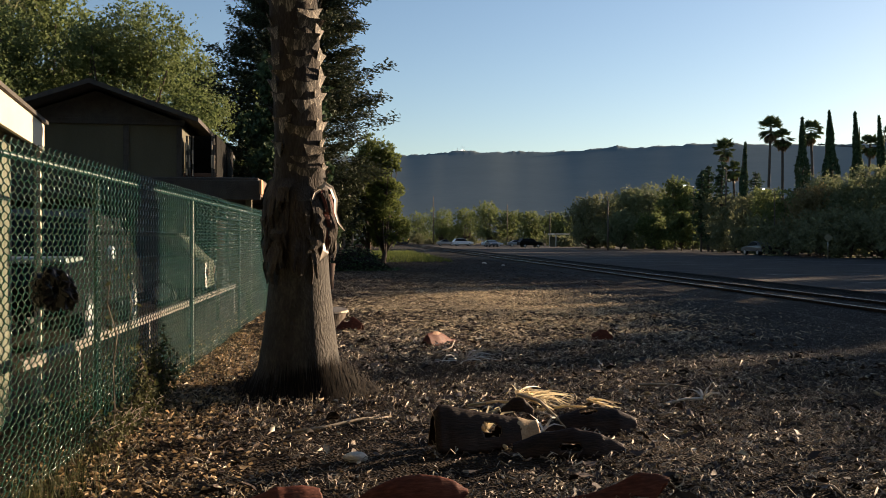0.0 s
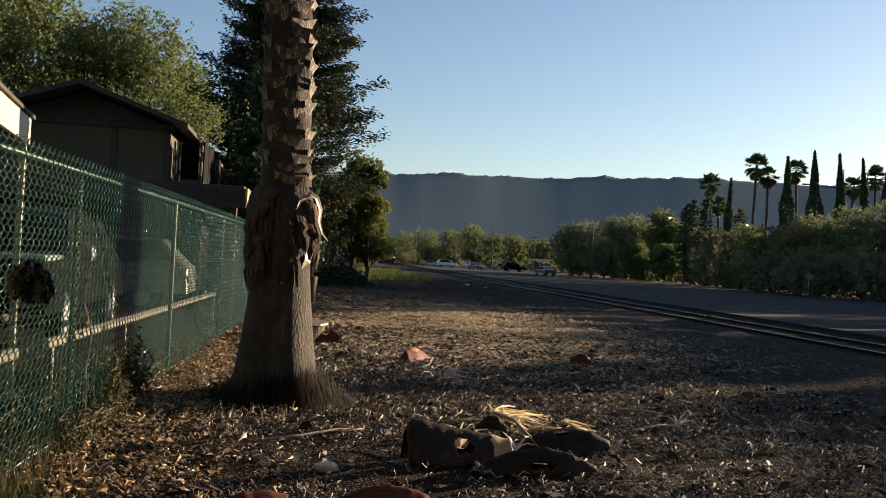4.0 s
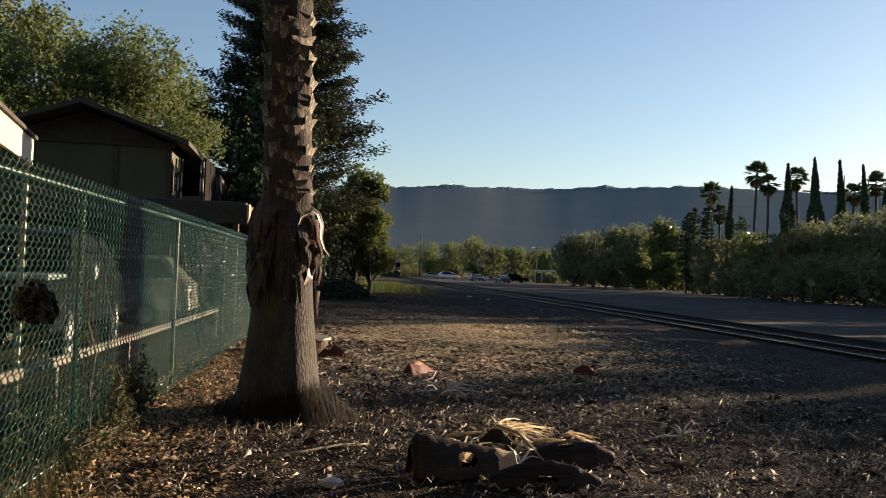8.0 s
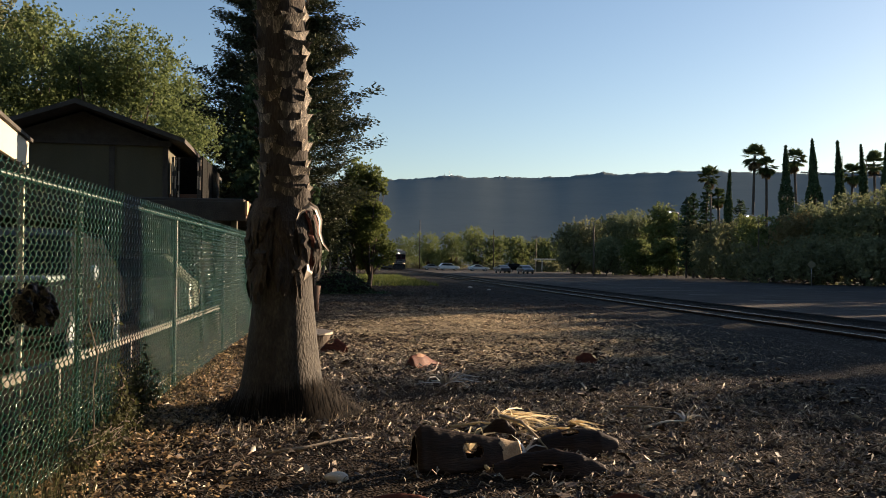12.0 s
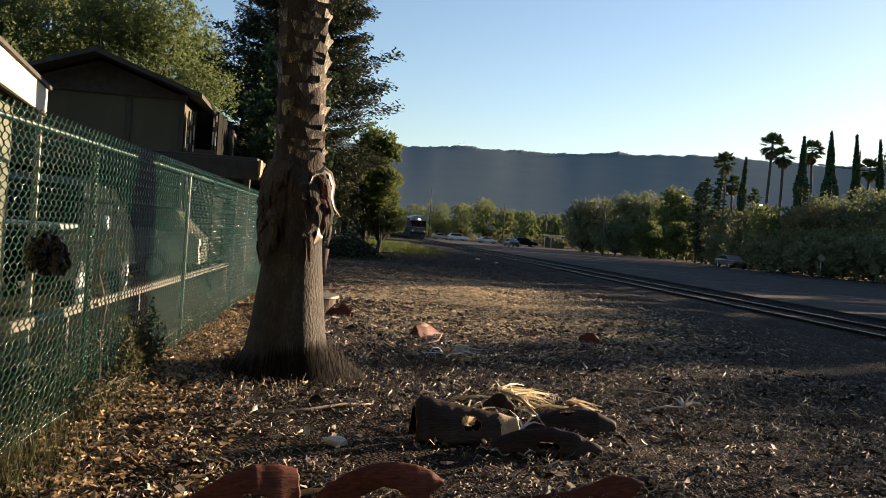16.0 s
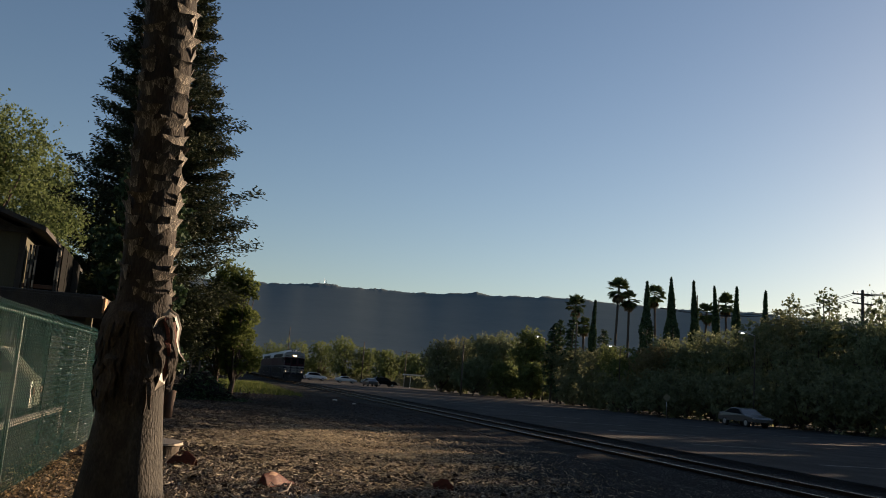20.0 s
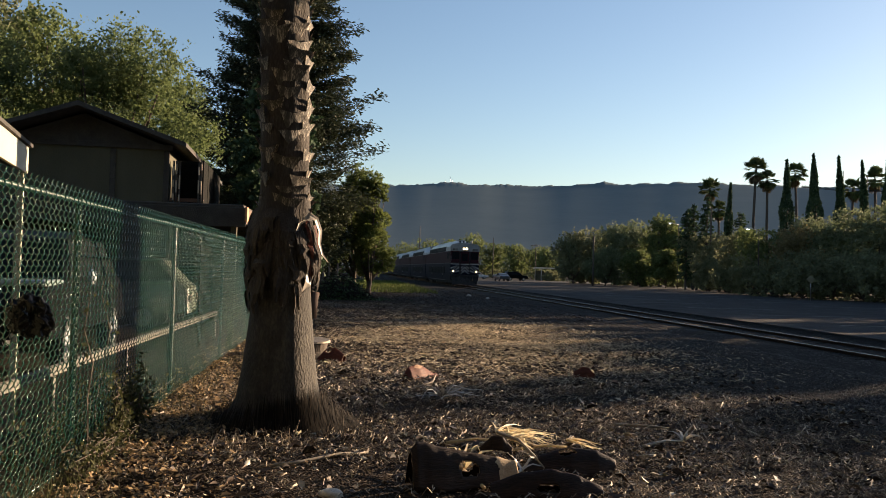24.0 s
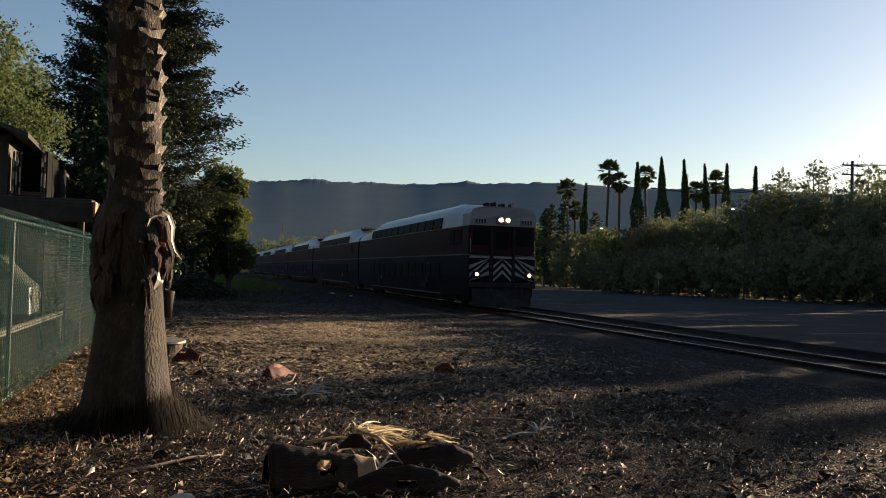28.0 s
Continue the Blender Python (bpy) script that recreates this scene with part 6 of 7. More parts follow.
def gravel(n, x0, x1, y0, y1, size, power, seed):
    rng = np.random.default_rng(seed)
    x, y = area_points(rng, n, x0, x1, y0, y1, power)
    keep = rng.random(n) < np.clip((x - 3.0) / 4.5, 0.04, 1)
    x, y = x[keep], y[keep]
    n = len(x)
    z = np.array([relief(a, b) for a, b in zip(x, y)])
    z = np.maximum(z, np.interp(np.abs(x - TRACK_X), [1.5, 2.5, 2.51], [-0.07, -0.15, -9.0]))
    base = np.array([(1, 0, 0), (-0.5, 0.87, 0), (-0.5, -0.87, 0), (0.3, 0.2, 0.75), (-0.35, -0.1, 0.6)])
    s = size * (0.45 + rng.random(n) ** 2 * 1.3)
    t = rng.uniform(0, 2 * math.pi, n)
    p = base[None] * (0.7 + 0.6 * rng.random((n, 5, 3)))
    q = np.empty_like(p)
    q[:, :, 0] = p[:, :, 0] * np.cos(t)[:, None] - p[:, :, 1] * np.sin(t)[:, None]
    q[:, :, 1] = p[:, :, 0] * np.sin(t)[:, None] + p[:, :, 1] * np.cos(t)[:, None]
    q[:, :, 2] = p[:, :, 2]
    v = q * s[:, None, None] + np.stack([x, y, z - 0.004], 1)[:, None]
    tri = np.array([(0, 1, 3), (1, 4, 3), (1, 2, 4), (2, 0, 3), (2, 3, 4)])
    f = (tri[None] + 5 * np.arange(n)[:, None, None]).reshape(-1, 3)
    mesh = bpy.data.meshes.new("gravel")
    v = v.reshape(-1, 3)
    mesh.vertices.add(len(v))
    mesh.vertices.foreach_set("co", v.ravel())
    mesh.loops.add(f.size)
    mesh.loops.foreach_set("vertex_index", f.ravel())
    mesh.polygons.add(len(f))
    mesh.polygons.foreach_set("loop_start", np.arange(0, f.size, 3))
    mesh.update(calc_edges=True)
    mesh.validate()
    tagged(link("gravel", mesh, "stones"), "loose dark grey gravel towards the railway track", "gravel", kind="stuff")


gravel(76000, 1.5, 12.0, 3.5, 48, 0.017, 1.7, 9)
gravel(64000, 2.5, 15.3, 10, 58, 0.021, 1.1, 10)


def dry_frond(x, y, turn, label, n=16, ln=0.42, skin="dry_frond", rise=0.14, width=0.014, spread=2.4, fall=0.0):
    """A withered fan leaf: thin curled blades from one stalk."""
    r = random.Random(int(x * 50 + y))
    fr = thing("dry_frond", label, "palm frond", "dry fronds", at=pose(x, y, relief(x, y), 0, 0, turn))
    tube("stalk", [(-0.5, 0, 0.03), (-0.2, 0.02, 0.06), (0, 0, 0.05)], [0.014, 0.012, 0.01], skin, fr, 6)
    v, f = [], []
    for i in range(n):
        a = (i / (n - 1) - 0.5) * spread + r.uniform(-0.16, 0.16)
        L, bow, rise_i = ln * r.uniform(0.45, 1.1), r.uniform(-0.35, 0.35), rise * r.uniform(0.2, 1.5)
        roll = r.uniform(-1.1, 1.1)
        up, across = math.sin(roll), math.cos(roll)
        b = len(v)
        for k in range(5):
            u = k / 4
            w = width * (1 - u) + 0.002
            cx, cy = math.cos(a + bow * u) * L * u, math.sin(a + bow * u) * L * u
            z = 0.05 + rise_i * math.sin(u * r.uniform(1.6, 3.1)) + fall * (1 - u) ** 1.3
            v += [(cx - math.sin(a) * w * across, cy + math.cos(a) * w * across, z + w * up), (cx + math.sin(a) * w * across, cy - math.cos(a) * w * across, z - w * up)]
        for k in range(4):
            f.append((b + 2 * k, b + 2 * k + 1, b + 2 * k + 3, b + 2 * k + 2))
    tagged(pyd("fan", v, f, skin, fr), kind="stuff")


dry_frond(1.28, 10.9, -70, "silvery withered palm frond on the mulch", 26, 0.58)
dry_frond(1.46, 7.95, 5, "sunlit yellow straw fan of a dead palm frond", 34, 0.56, "straw", 0.06, 0.013, 2.3, 0.07)
dry_frond(1.55, 7.80, 25, "sunlit yellow straw fan of a dead palm frond", 26, 0.44, "straw", 0.08, 0.012, 2.8, 0.06)
dry_frond(2.08, 7.72, 5, "small yellow straw fan of a dead palm frond", 20, 0.30, "straw", 0.04, 0.015, 2.0, 0.06)
dry_frond(0.26, 5.0, 8, "yellow straw fan under an arched husk", 18, 0.22, "straw", 0.05, 0.010, 1.6)
dry_frond(0.98, 6.75, 100, "yellow straw fan behind the husks", 18, 0.34, "straw", 0.12, 0.014, 2.0)
dry_frond(1.45, 6.75, 60, "silvery withered palm frond behind the husks", 5, 0.26)
dry_frond(3.35, 8.1, 20, "small withered palm frond on gravel", 9, 0.28)


def stick(pts, r, label):
    t = tube("stick", pts, [r] * (len(pts) - 1) + [r * 0.5], "twig", None, 6)
    tagged(t, label, "stick")


stick([(-0.62, 6.95, 0.03), (-0.3, 7.05, 0.05), (0.0, 7.3, 0.06), (0.25, 7.42, 0.05)], 0.014, "pale thin stick lying on mulch")
stick([(2.95, 8.95, 0.03), (3.2, 8.8, 0.05), (3.45, 8.72, 0.04)], 0.016, "pale thin stick lying on gravel")
stick([(2.86, 5.3, 0.03), (2.95, 5.1, 0.04), (2.93, 4.9, 0.02)], 0.010, "pale curved twig lying on gravel")
stick([(1.36, 7.35, 0.24), (1.50, 7.15, 0.22), (1.60, 6.95, 0.12), (1.66, 6.85, 0.05)], 0.013, "pale curved frond stalk leaning on the husks")
stick([(1.0, 11.4, 0.06), (1.25, 11.7, 0.10), (1.35, 12.2, 0.14)], 0.012, "grey branched twig beside a husk")


def splinter(x, y, ln, w, turn, lift):
    bm = bmesh.new()
    box(bm, (-ln / 2, -w / 2, 0), (ln / 2, w / 2, w * 0.45))
    for v in bm.verts:
        if v.co.x > 0:
            v.co.y *= 0.45
        v.co.z += 0.25 * v.co.x * lift
    bmesh.ops.transform(bm, matrix=pose(x, y, relief(x, y) + 0.02, 0, 0, turn), verts=bm.verts)
    tagged(part("wood_splinter", bm, "splinter"), "pale split wood splinter lying on mulch", "splinter", "pale splinters")


split_rng = random.Random(31)
for i in range(34):
    cx, cy, sx, sy = ((2.7, 7.9, 0.45, 0.55), (1.5, 7.6, 0.6, 0.5), (1.5, 12.0, 0.5, 0.7), (3.4, 9.2, 1.0, 1.4))[i % 4]
    splinter(split_rng.gauss(cx, sx), split_rng.gauss(cy, sy), split_rng.uniform(0.08, 0.24), split_rng.uniform(0.018, 0.04), split_rng.uniform(0, 360), split_rng.uniform(-1, 1))


def pebble(name, x, y, s, label):
    bm = bmesh.new()
    bmesh.ops.create_icosphere(bm, subdivisions=3, radius=1)
    for v in bm.verts:
        v.co *= 1 + 0.18 * noise.noise(v.co * 1.3 + Vector((x, y, 0)))
        v.co = Vector((v.co.x * s, v.co.y * s * 0.7, v.co.z * s * 0.45))
    bmesh.ops.transform(bm, matrix=pose(x, y, s * 0.3 + relief(x, y)), verts=bm.verts)
    tagged(part(name, bm, "pale_stone", smooth=True), label, "stone")


pebble("stone", -0.05, 6.12, 0.085, "pale grey rounded stone on mulch")
pebble("stone", 8.05, 54.5, 0.16, "pale stone on gravel")
pebble("stone", 8.6, 50.5, 0.12, "pale stone on gravel")


def build_brush_pile():
    rng = np.random.default_rng(15)
    b = thing("brush_pile", "heap of dark cut branches and twigs", "brush pile", at=pose(-0.15, 44, 0))
    data = []
    for i in range(520):
        a = rng.uniform(0, 2 * math.pi)
        r = rng.uniform(0, 1) ** 0.6
        p = Vector((math.cos(a) * r * 1.7, math.sin(a) * r * 1.4, max(0.02, (1 - r * r) * 1.3 * rng.uniform(0.1, 1))))
        d = Vector((rng.normal(), rng.normal(), rng.normal() * 0.35)).normalized() * rng.uniform(0.3, 0.9)
        data.append(tube_data([p - d * 0.5, p + Vector((0, 0, 0.05)), p + d * 0.5], [0.018, 0.014, 0.006], 3, False))
    v, f = merged(data)
    tagged(pyd("brushwood", v, f, "burnt", b), kind="stuff")
    c = rng.normal(size=(5200, 3)) * np.array([0.78, 0.6, 0.3])
    c[:, 2] = np.abs(c[:, 2]) * np.clip(1.4 - (c[:, 0] / 1.5) ** 2 - (c[:, 1] / 1.3) ** 2, 0.1, 1.4) * 1.2
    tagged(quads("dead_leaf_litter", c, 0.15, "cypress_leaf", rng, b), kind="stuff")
    # rough heart of the heap
    bm = bmesh.new()
    bmesh.ops.create_icosphere(bm, subdivisions=4, radius=1)
    for v in bm.verts:
        k = 1 + 0.35 * noise.noise(v.co * 2.3) + 0.2 * noise.noise(v.co * 6)
        v.co = Vector((v.co.x * 1.3 * k, v.co.y * 1.0 * k, v.co.z * 0.85 * k))
    part("heap_core", bm, "burnt", b)
    for x in (-1.15, -0.8, -0.35):
        p = part("fence_post", box(bmesh.new(), (x - 0.05, 46.95, -0.1), (x + 0.05, 47.05, 1.85), 0.01), "grey_wood")
        tagged(p, "weathered grey wooden post behind the brush heap", "post", "old fence posts")


build_brush_pile()


def blades(name, xs, ys, hs, material, label, category, rng, w=0.006):
    n = len(xs)
    t = rng.uniform(0, 2 * math.pi, n)
    z = np.array([relief(a, b) for a, b in zip(xs, ys)])
    lean = rng.normal(size=(n, 2)) * 0.35 * hs[:, None]
    v = np.empty((n, 3, 3))
    dx, dy = np.cos(t) * w, np.sin(t) * w
    v[:, 0] = np.stack([xs - dx, ys - dy, z - 0.01], 1)
    v[:, 1] = np.stack([xs + dx, ys + dy, z - 0.01], 1)
    v[:, 2] = np.stack([xs + lean[:, 0], ys + lean[:, 1], z + hs], 1)
    tagged(pyd(name, v.reshape(-1, 3), np.arange(3 * n).reshape(n, 3), material), label, category, kind="stuff")


rng = np.random.default_rng(23)
n = 6000
blades("far_grass", rng.uniform(0.8, 6.5, n), rng.uniform(58, 106, n), rng.uniform(0.1, 0.38, n), "grass", "strip of sunlit green grass beside the track", "grass", rng, 0.03)
n = 900
blades("green_weeds", rng.normal(-1.92, 0.14, n), rng.normal(5.1, 0.6, n), rng.uniform(0.04, 0.22, n), "weed", "low green weeds at the foot of the fence", "weeds", rng, 0.006)
a = rng.uniform(0, 2 * math.pi, 420)
r = rng.uniform(0.55, 1.25, 420)
blades("dry_grass", -0.62 + np.cos(a) * r, 8.75 + np.sin(a) * r, rng.uniform(0.04, 0.2, 420), "twig", "thin dry grass around the foot of the palm", "grass", rng, 0.004)
n = 1100
blades("dry_grass", rng.normal(-1.90, 0.25, n), 2.8 + 12 * rng.random(n), rng.uniform(0.04, 0.2, n), "weed", "dry grass and weeds at the foot of the fence", "grass", rng, 0.004)


def build_weed(x, y, label, stems, tall, width, seed, leaf=0.055, runners=0):
    """Straggly weed: thin stems with small leaves; the first few run far up the fence."""
    rng = np.random.default_rng(seed)
    w = thing("climbing_weed", label, "plant", at=pose(x, y, 0))
    data, cs = [], []
    for i in range(stems):
        y = rng.normal() * width
        h = rng.uniform(0.4, 1.0) * tall if i >= runners else 1.7 - 0.35 * i
        lean = rng.normal() * 0.06
        pts = [(rng.normal() * 0.03 + lean * k / 3 + 0.02, y + rng.normal() * 0.05 * k, h * k / 5) for k in range(6)]
        data.append(tube_data(pts, [0.006] * 5 + [0.002], 4, False))
        m = int(210 * h) if i >= runners else 40
        u = rng.random(m)
        base = np.array([[np.interp(q * 5, range(6), [p[j] for p in pts]) for j in range(3)] for q in u])
        cs.append(base + rng.normal(size=(m, 3)) * np.array([0.04, 0.07, 0.05]))
    v, f = merged(data)
    tagged(pyd("vine", v, f, "bark", w), kind="stuff")
    tagged(quads("leaves", np.concatenate(cs), leaf, "weed", rng, w), kind="stuff")


build_weed(FENCE_X + 0.04, 8.3, "straggly half-dead climbing weed on the fence", 15, 0.72, 0.40, 8, 0.042, 2)
build_weed(FENCE_X - 0.30, 8.0, "low tangled weed behind the fence", 26, 0.50, 0.55, 18, 0.042)
build_weed(FENCE_X + 0.10, 7.3, "low dark weed at the foot of the fence", 20, 0.30, 0.45, 38, 0.036)
build_weed(FENCE_X - 0.45, 9.6, "low tangled weed behind the fence", 24, 0.50, 0.6, 48, 0.045)

# ---------- the train ----------
CAR_L = 25.6


def car_side(z):
    """Half width of the car at height z above the rail."""
    return float(np.interp(z, [0.5, 0.8, 3.4, 4.1, 4.45, 4.68], [1.38, 1.48, 1.48, 1.36, 1.05, 0.55]))


def roof_top(s, cab):
    """Roof height along the car: high in the middle, falling towards both ends."""
    a, b = (2.2, 5.2) if not cab else (0.9, 3.6)
    front = np.interp(s, [0, a, b], [4.12 if not cab else 4.28, 4.16 if not cab else 4.42, 4.68])
    rear = np.interp(CAR_L - s, [0, 2.2, 5.2], [4.12, 4.16, 4.68])
    return float(min(front, rear))


def shell(bands, cab):
    """Part of the car's skin between two heights, both sides and, for the top, across."""
    z0, z1, over = bands
    bm = bmesh.new()
    ss = [0.0, 0.9, 2.2, 3.6, 5.2, 8, 12, 16, 20.4, 21.9, 23.4, 24.6, CAR_L]
    rings = []
    for s in ss:
        top = roof_top(s, cab)
        zs = [z0, (z0 + z1) / 2, z1] if not over else [z for z in (3.53, 3.8, 4.1, 4.3, 4.45, 4.6) if z < top - 0.02] + [top]
        if over:
            zs = list(np.interp(np.linspace(0, 1, 8), [0, 1], [3.53, top]))
        half = []
        for z in zs:
            zz = z if not over else 3.53 + (z - 3.53) * (4.68 - 3.53) / (top - 3.53)
            half.append((car_side(zz), z))
        ring = [bm.verts.new((-w, s, z)) for w, z in half] + ([bm.verts.new((w, s, z)) for w, z in half[::-1]])
        rings.append(ring)
    k = len(rings[0])
    for a, b in zip(rings, rings[1:]):
        for i in range(k if not over else k - 1):
            j = (i + 1) % k
            bm.faces.new([a[i], b[i], b[j], a[j]])
    bm.faces.new(rings[0])
    bm.faces.new(rings[-1][::-1])
    bmesh.ops.recalc_face_normals(bm, faces=bm.faces)
    return bm


def build_car(name, label, cab):
    c = thing(name, label, "train car", "commuter train")
    part("lower_body", shell((0.55, 2.28, False), cab), "train_blue", c, "dark blue lower side")
    part("middle_body", shell((2.34, 3.53, False), cab), "train_maroon", c, "dark maroon middle band")
    part("stripe", shell((2.28, 2.34, False), cab), "train_stripe", c, "thin pale stripe")
    part("upper_body", shell((3.53, 4.68, True), cab), "train_white", c, "white upper deck and roof")
    # upper and lower windows, slightly proud dark panes
    for s in (-1, 1):
        for i in range(11):
            y = 4.3 + i * 1.55
            for z0, z1, lab in ((3.56, 4.06, "upper"), (1.25, 1.95, "lower")):
                bm = bmesh.new()
                vs = []
                for d in (0.02, 0.055):
                    for yy, z in ((y, z0), (y + 1.4, z0), (y + 1.4, z1), (y, z1)):
                        vs.append(bm.verts.new((s * (car_side(z) - 0.018 + d), yy, z)))
                for q in ((0, 1, 2, 3), (7, 6, 5, 4), (0, 4, 5, 1), (1, 5, 6, 2), (2, 6, 7, 3), (3, 7, 4, 0)):
                    bm.faces.new([vs[i2] for i2 in q])
                bmesh.ops.recalc_face_normals(bm, faces=bm.faces)
                part("window", bm, "dark_glass", c)
        for y in (0.9, 2.0) if cab else (2.3,):
            part("window", box(bmesh.new(), (s * 1.475 - 0.02, y, 2.75), (s * 1.475 + 0.02, y + 0.75, 3.4), 0.015), "dark_glass", c)
        for y in (6.6, 17.6):
            part("door", box(bmesh.new(), (s * 1.475 - 0.02, y, 0.75), (s * 1.475 + 0.018, y + 1.3, 2.2), 0.012), "train_blue", c)
            part("grab_rail", box(bmesh.new(), (s * 1.5 - 0.01, y - 0.12, 1.0), (s * 1.5 + 0.02, y - 0.08, 2.0)), "steel", c)
        # bright rub strip low on the side
        part("sill_strip", box(bmesh.new(), (s * 1.40 - 0.02, 4.4, 0.52), (s * 1.40 + 0.03, 21, 0.58), 0.008), "train_stripe", c)
    part("underframe", boxes(((-1.2, 0.6, 0.32), (1.2, CAR_L - 0.6, 0.62)), ((-0.9, 7.5, 0.20), (0.9, 17.5, 0.40)), bevel=0.02), "train_black", c)
    for y in (0.35, CAR_L - 0.12):
        part("coupler", box(bmesh.new(), (-0.16, y - 0.65, 0.62), (0.16, y + 0.2, 0.92), 0.03), "train_black", c)
    for y in (12.0, 3.4):
        part("roof_vent", box(bmesh.new(), (-0.45, y, 4.60), (0.45, y + 1.6, 4.75), 0.03), "train_roof", c)
    for y0 in (2.6, CAR_L - 4.9):
        bog = part("bogie", boxes(((-1.15, y0 - 0.3, 0.34), (-0.98, y0 + 2.6, 0.62)), ((0.98, y0 - 0.3, 0.34), (1.15, y0 + 2.6, 0.62)), ((-1.0, y0 + 0.95, 0.36), (1.0, y0 + 1.35, 0.6)), bevel=0.03), "train_black", c)
        for dy in (0.0, 2.3):
            bm = bmesh.new()
            for s in (-1, 1):
                bmesh.ops.create_cone(bm, cap_ends=True, segments=28, radius1=0.46, radius2=0.46, depth=0.13, matrix=pose(s * 0.755, 0, 0, 0, 90, 0))
                bmesh.ops.create_cone(bm, cap_ends=True, segments=12, radius1=0.16, radius2=0.12, depth=0.2, matrix=pose(s * 0.86, 0, 0, 0, 90, 0))
            bmesh.ops.create_cone(bm, cap_ends=True, segments=12, radius1=0.08, radius2=0.08, depth=1.5, matrix=pose(0, 0, 0, 0, 90, 0))
            for s in (-1, 1):
                for k in range(6):
                    box(bm, (-0.02, -0.03, 0.2), (0.02, 0.03, 0.38), 0, pose(s * 0.83, 0, 0, k * 60, 0, 0))
            w = part("wheelset", bm, "train_black", c)
            w.matrix_basis = pose(0, y0 + dy, 0.46)
            if cab:
                WHEELSETS.append((w, y0 + dy))
    c.scale = (1.04, 1.04, 1.04)
    return c


WHEELSETS = []
cab_car = build_car("cab_car", "double-deck commuter cab car with lit headlights, white above maroon", True)


def build_cab_front(c):
    """The driver's end: slanted white brow, dark windows, doorway and striped apron."""
    fy = -0.03
    # brow: faceted white nose above the windows
    bm = bmesh.new()
    prof = [(-1.47, 3.53), (-1.46, 4.02), (-1.30, 4.24), (-0.7, 4.34), (0.7, 4.34), (1.30, 4.24), (1.46, 4.02), (1.47, 3.53)]
    a = [bm.verts.new((x, fy - 0.10 - 0.10 * (1 - abs(x) / 1.5), z)) for x, z in prof]
    b = [bm.verts.new((x, 0.9, z + 0.02 * (z > 3.6))) for x, z in prof]
    for i in range(len(prof) - 1):
        bm.faces.new([a[i], a[i + 1], b[i + 1], b[i]])
    bm.faces.new(a[::-1])
    bm.faces.new([a[-1], a[0], b[0], b[-1]])
    bmesh.ops.recalc_face_normals(bm, faces=bm.faces)
    part("brow", bm, "train_white", c, "white panel above the driver's windows")
    for x0, x1 in ((-1.42, -0.52), (0.52, 1.42)):
        part("cab_front", box(bmesh.new(), (x0, fy - 0.06, 2.34), (x1, fy + 0.03, 3.52), 0.02), "train_maroon", c)
        part("windscreen", box(bmesh.new(), (x0 + 0.12, fy - 0.085, 2.72), (x1 - 0.1, fy - 0.055, 3.42), 0.012), "dark_glass", c)
    part("end_door", box(bmesh.new(), (-0.44, fy - 0.02, 1.22), (0.44, fy + 0.03, 3.50), 0.02), "train_maroon", c)
    part("door_window", box(bmesh.new(), (-0.28, fy - 0.035, 2.55), (0.28, fy - 0.015, 3.3), 0.01), "dark_glass", c)
    for x in (-0.5, 0.5):
        part("door_post", box(bmesh.new(), (x - 0.05, fy - 0.16, 1.2), (x + 0.05, fy + 0.02, 3.52), 0.015), "train_black", c)
    # apron with slanting white stripes
    for x0, x1, lean in ((-1.46, -0.56, 1), (0.56, 1.46, -1)):
        ap = part("apron", box(bmesh.new(), (x0, fy - 0.09, 1.18), (x1, fy + 0.03, 2.27), 0.015), "train_blue", c)
        part("apron_edge", box(bmesh.new(), (x0 + 0.01, fy - 0.115, 2.17), (x1 - 0.01, fy - 0.092, 2.26), 0.004), "train_white", ap)
        for k in range(4):
            bm = bmesh.new()
            z0 = 1.20 + k * 0.34 - 0.30
            pts = []
            for x, dz in ((x0 + 0.02, 0), (x1 - 0.02, 0)):
                rise = (x - x0) * 0.95 if lean > 0 else (x1 - x) * 0.95
                pts.append((x, z0 + rise - 0.25, z0 + rise - 0.08))
            quad = [(pts[0][0], pts[0][1]), (pts[1][0], pts[1][1]), (pts[1][0], pts[1][2]), (pts[0][0], pts[0][2])]
            quad = [(x, min(max(z, 1.2), 2.17)) for x, z in quad]
            if max(z for _, z in quad) - min(z for _, z in quad) < 0.05:
                continue
            v = [bm.verts.new((x, fy - 0.094 - d, z)) for d in (0, 0.006) for x, z in quad]
            for q in ((0, 1, 2, 3), (7, 6, 5, 4), (0, 4, 5, 1), (1, 5, 6, 2), (2, 6, 7, 3), (3, 7, 4, 0)):
                bm.faces.new([v[i] for i in q])
            part("stripe", bm, "train_white", ap, "white warning stripe")
    gate = part("apron", box(bmesh.new(), (-0.42, fy - 0.13, 1.18), (0.42, fy - 0.04, 2.27), 0.015), "train_blue", c)
    part("apron_edge", box(bmesh.new(), (-0.41, fy - 0.155, 2.17), (0.41, fy - 0.132, 2.26), 0.004), "train_white", gate)
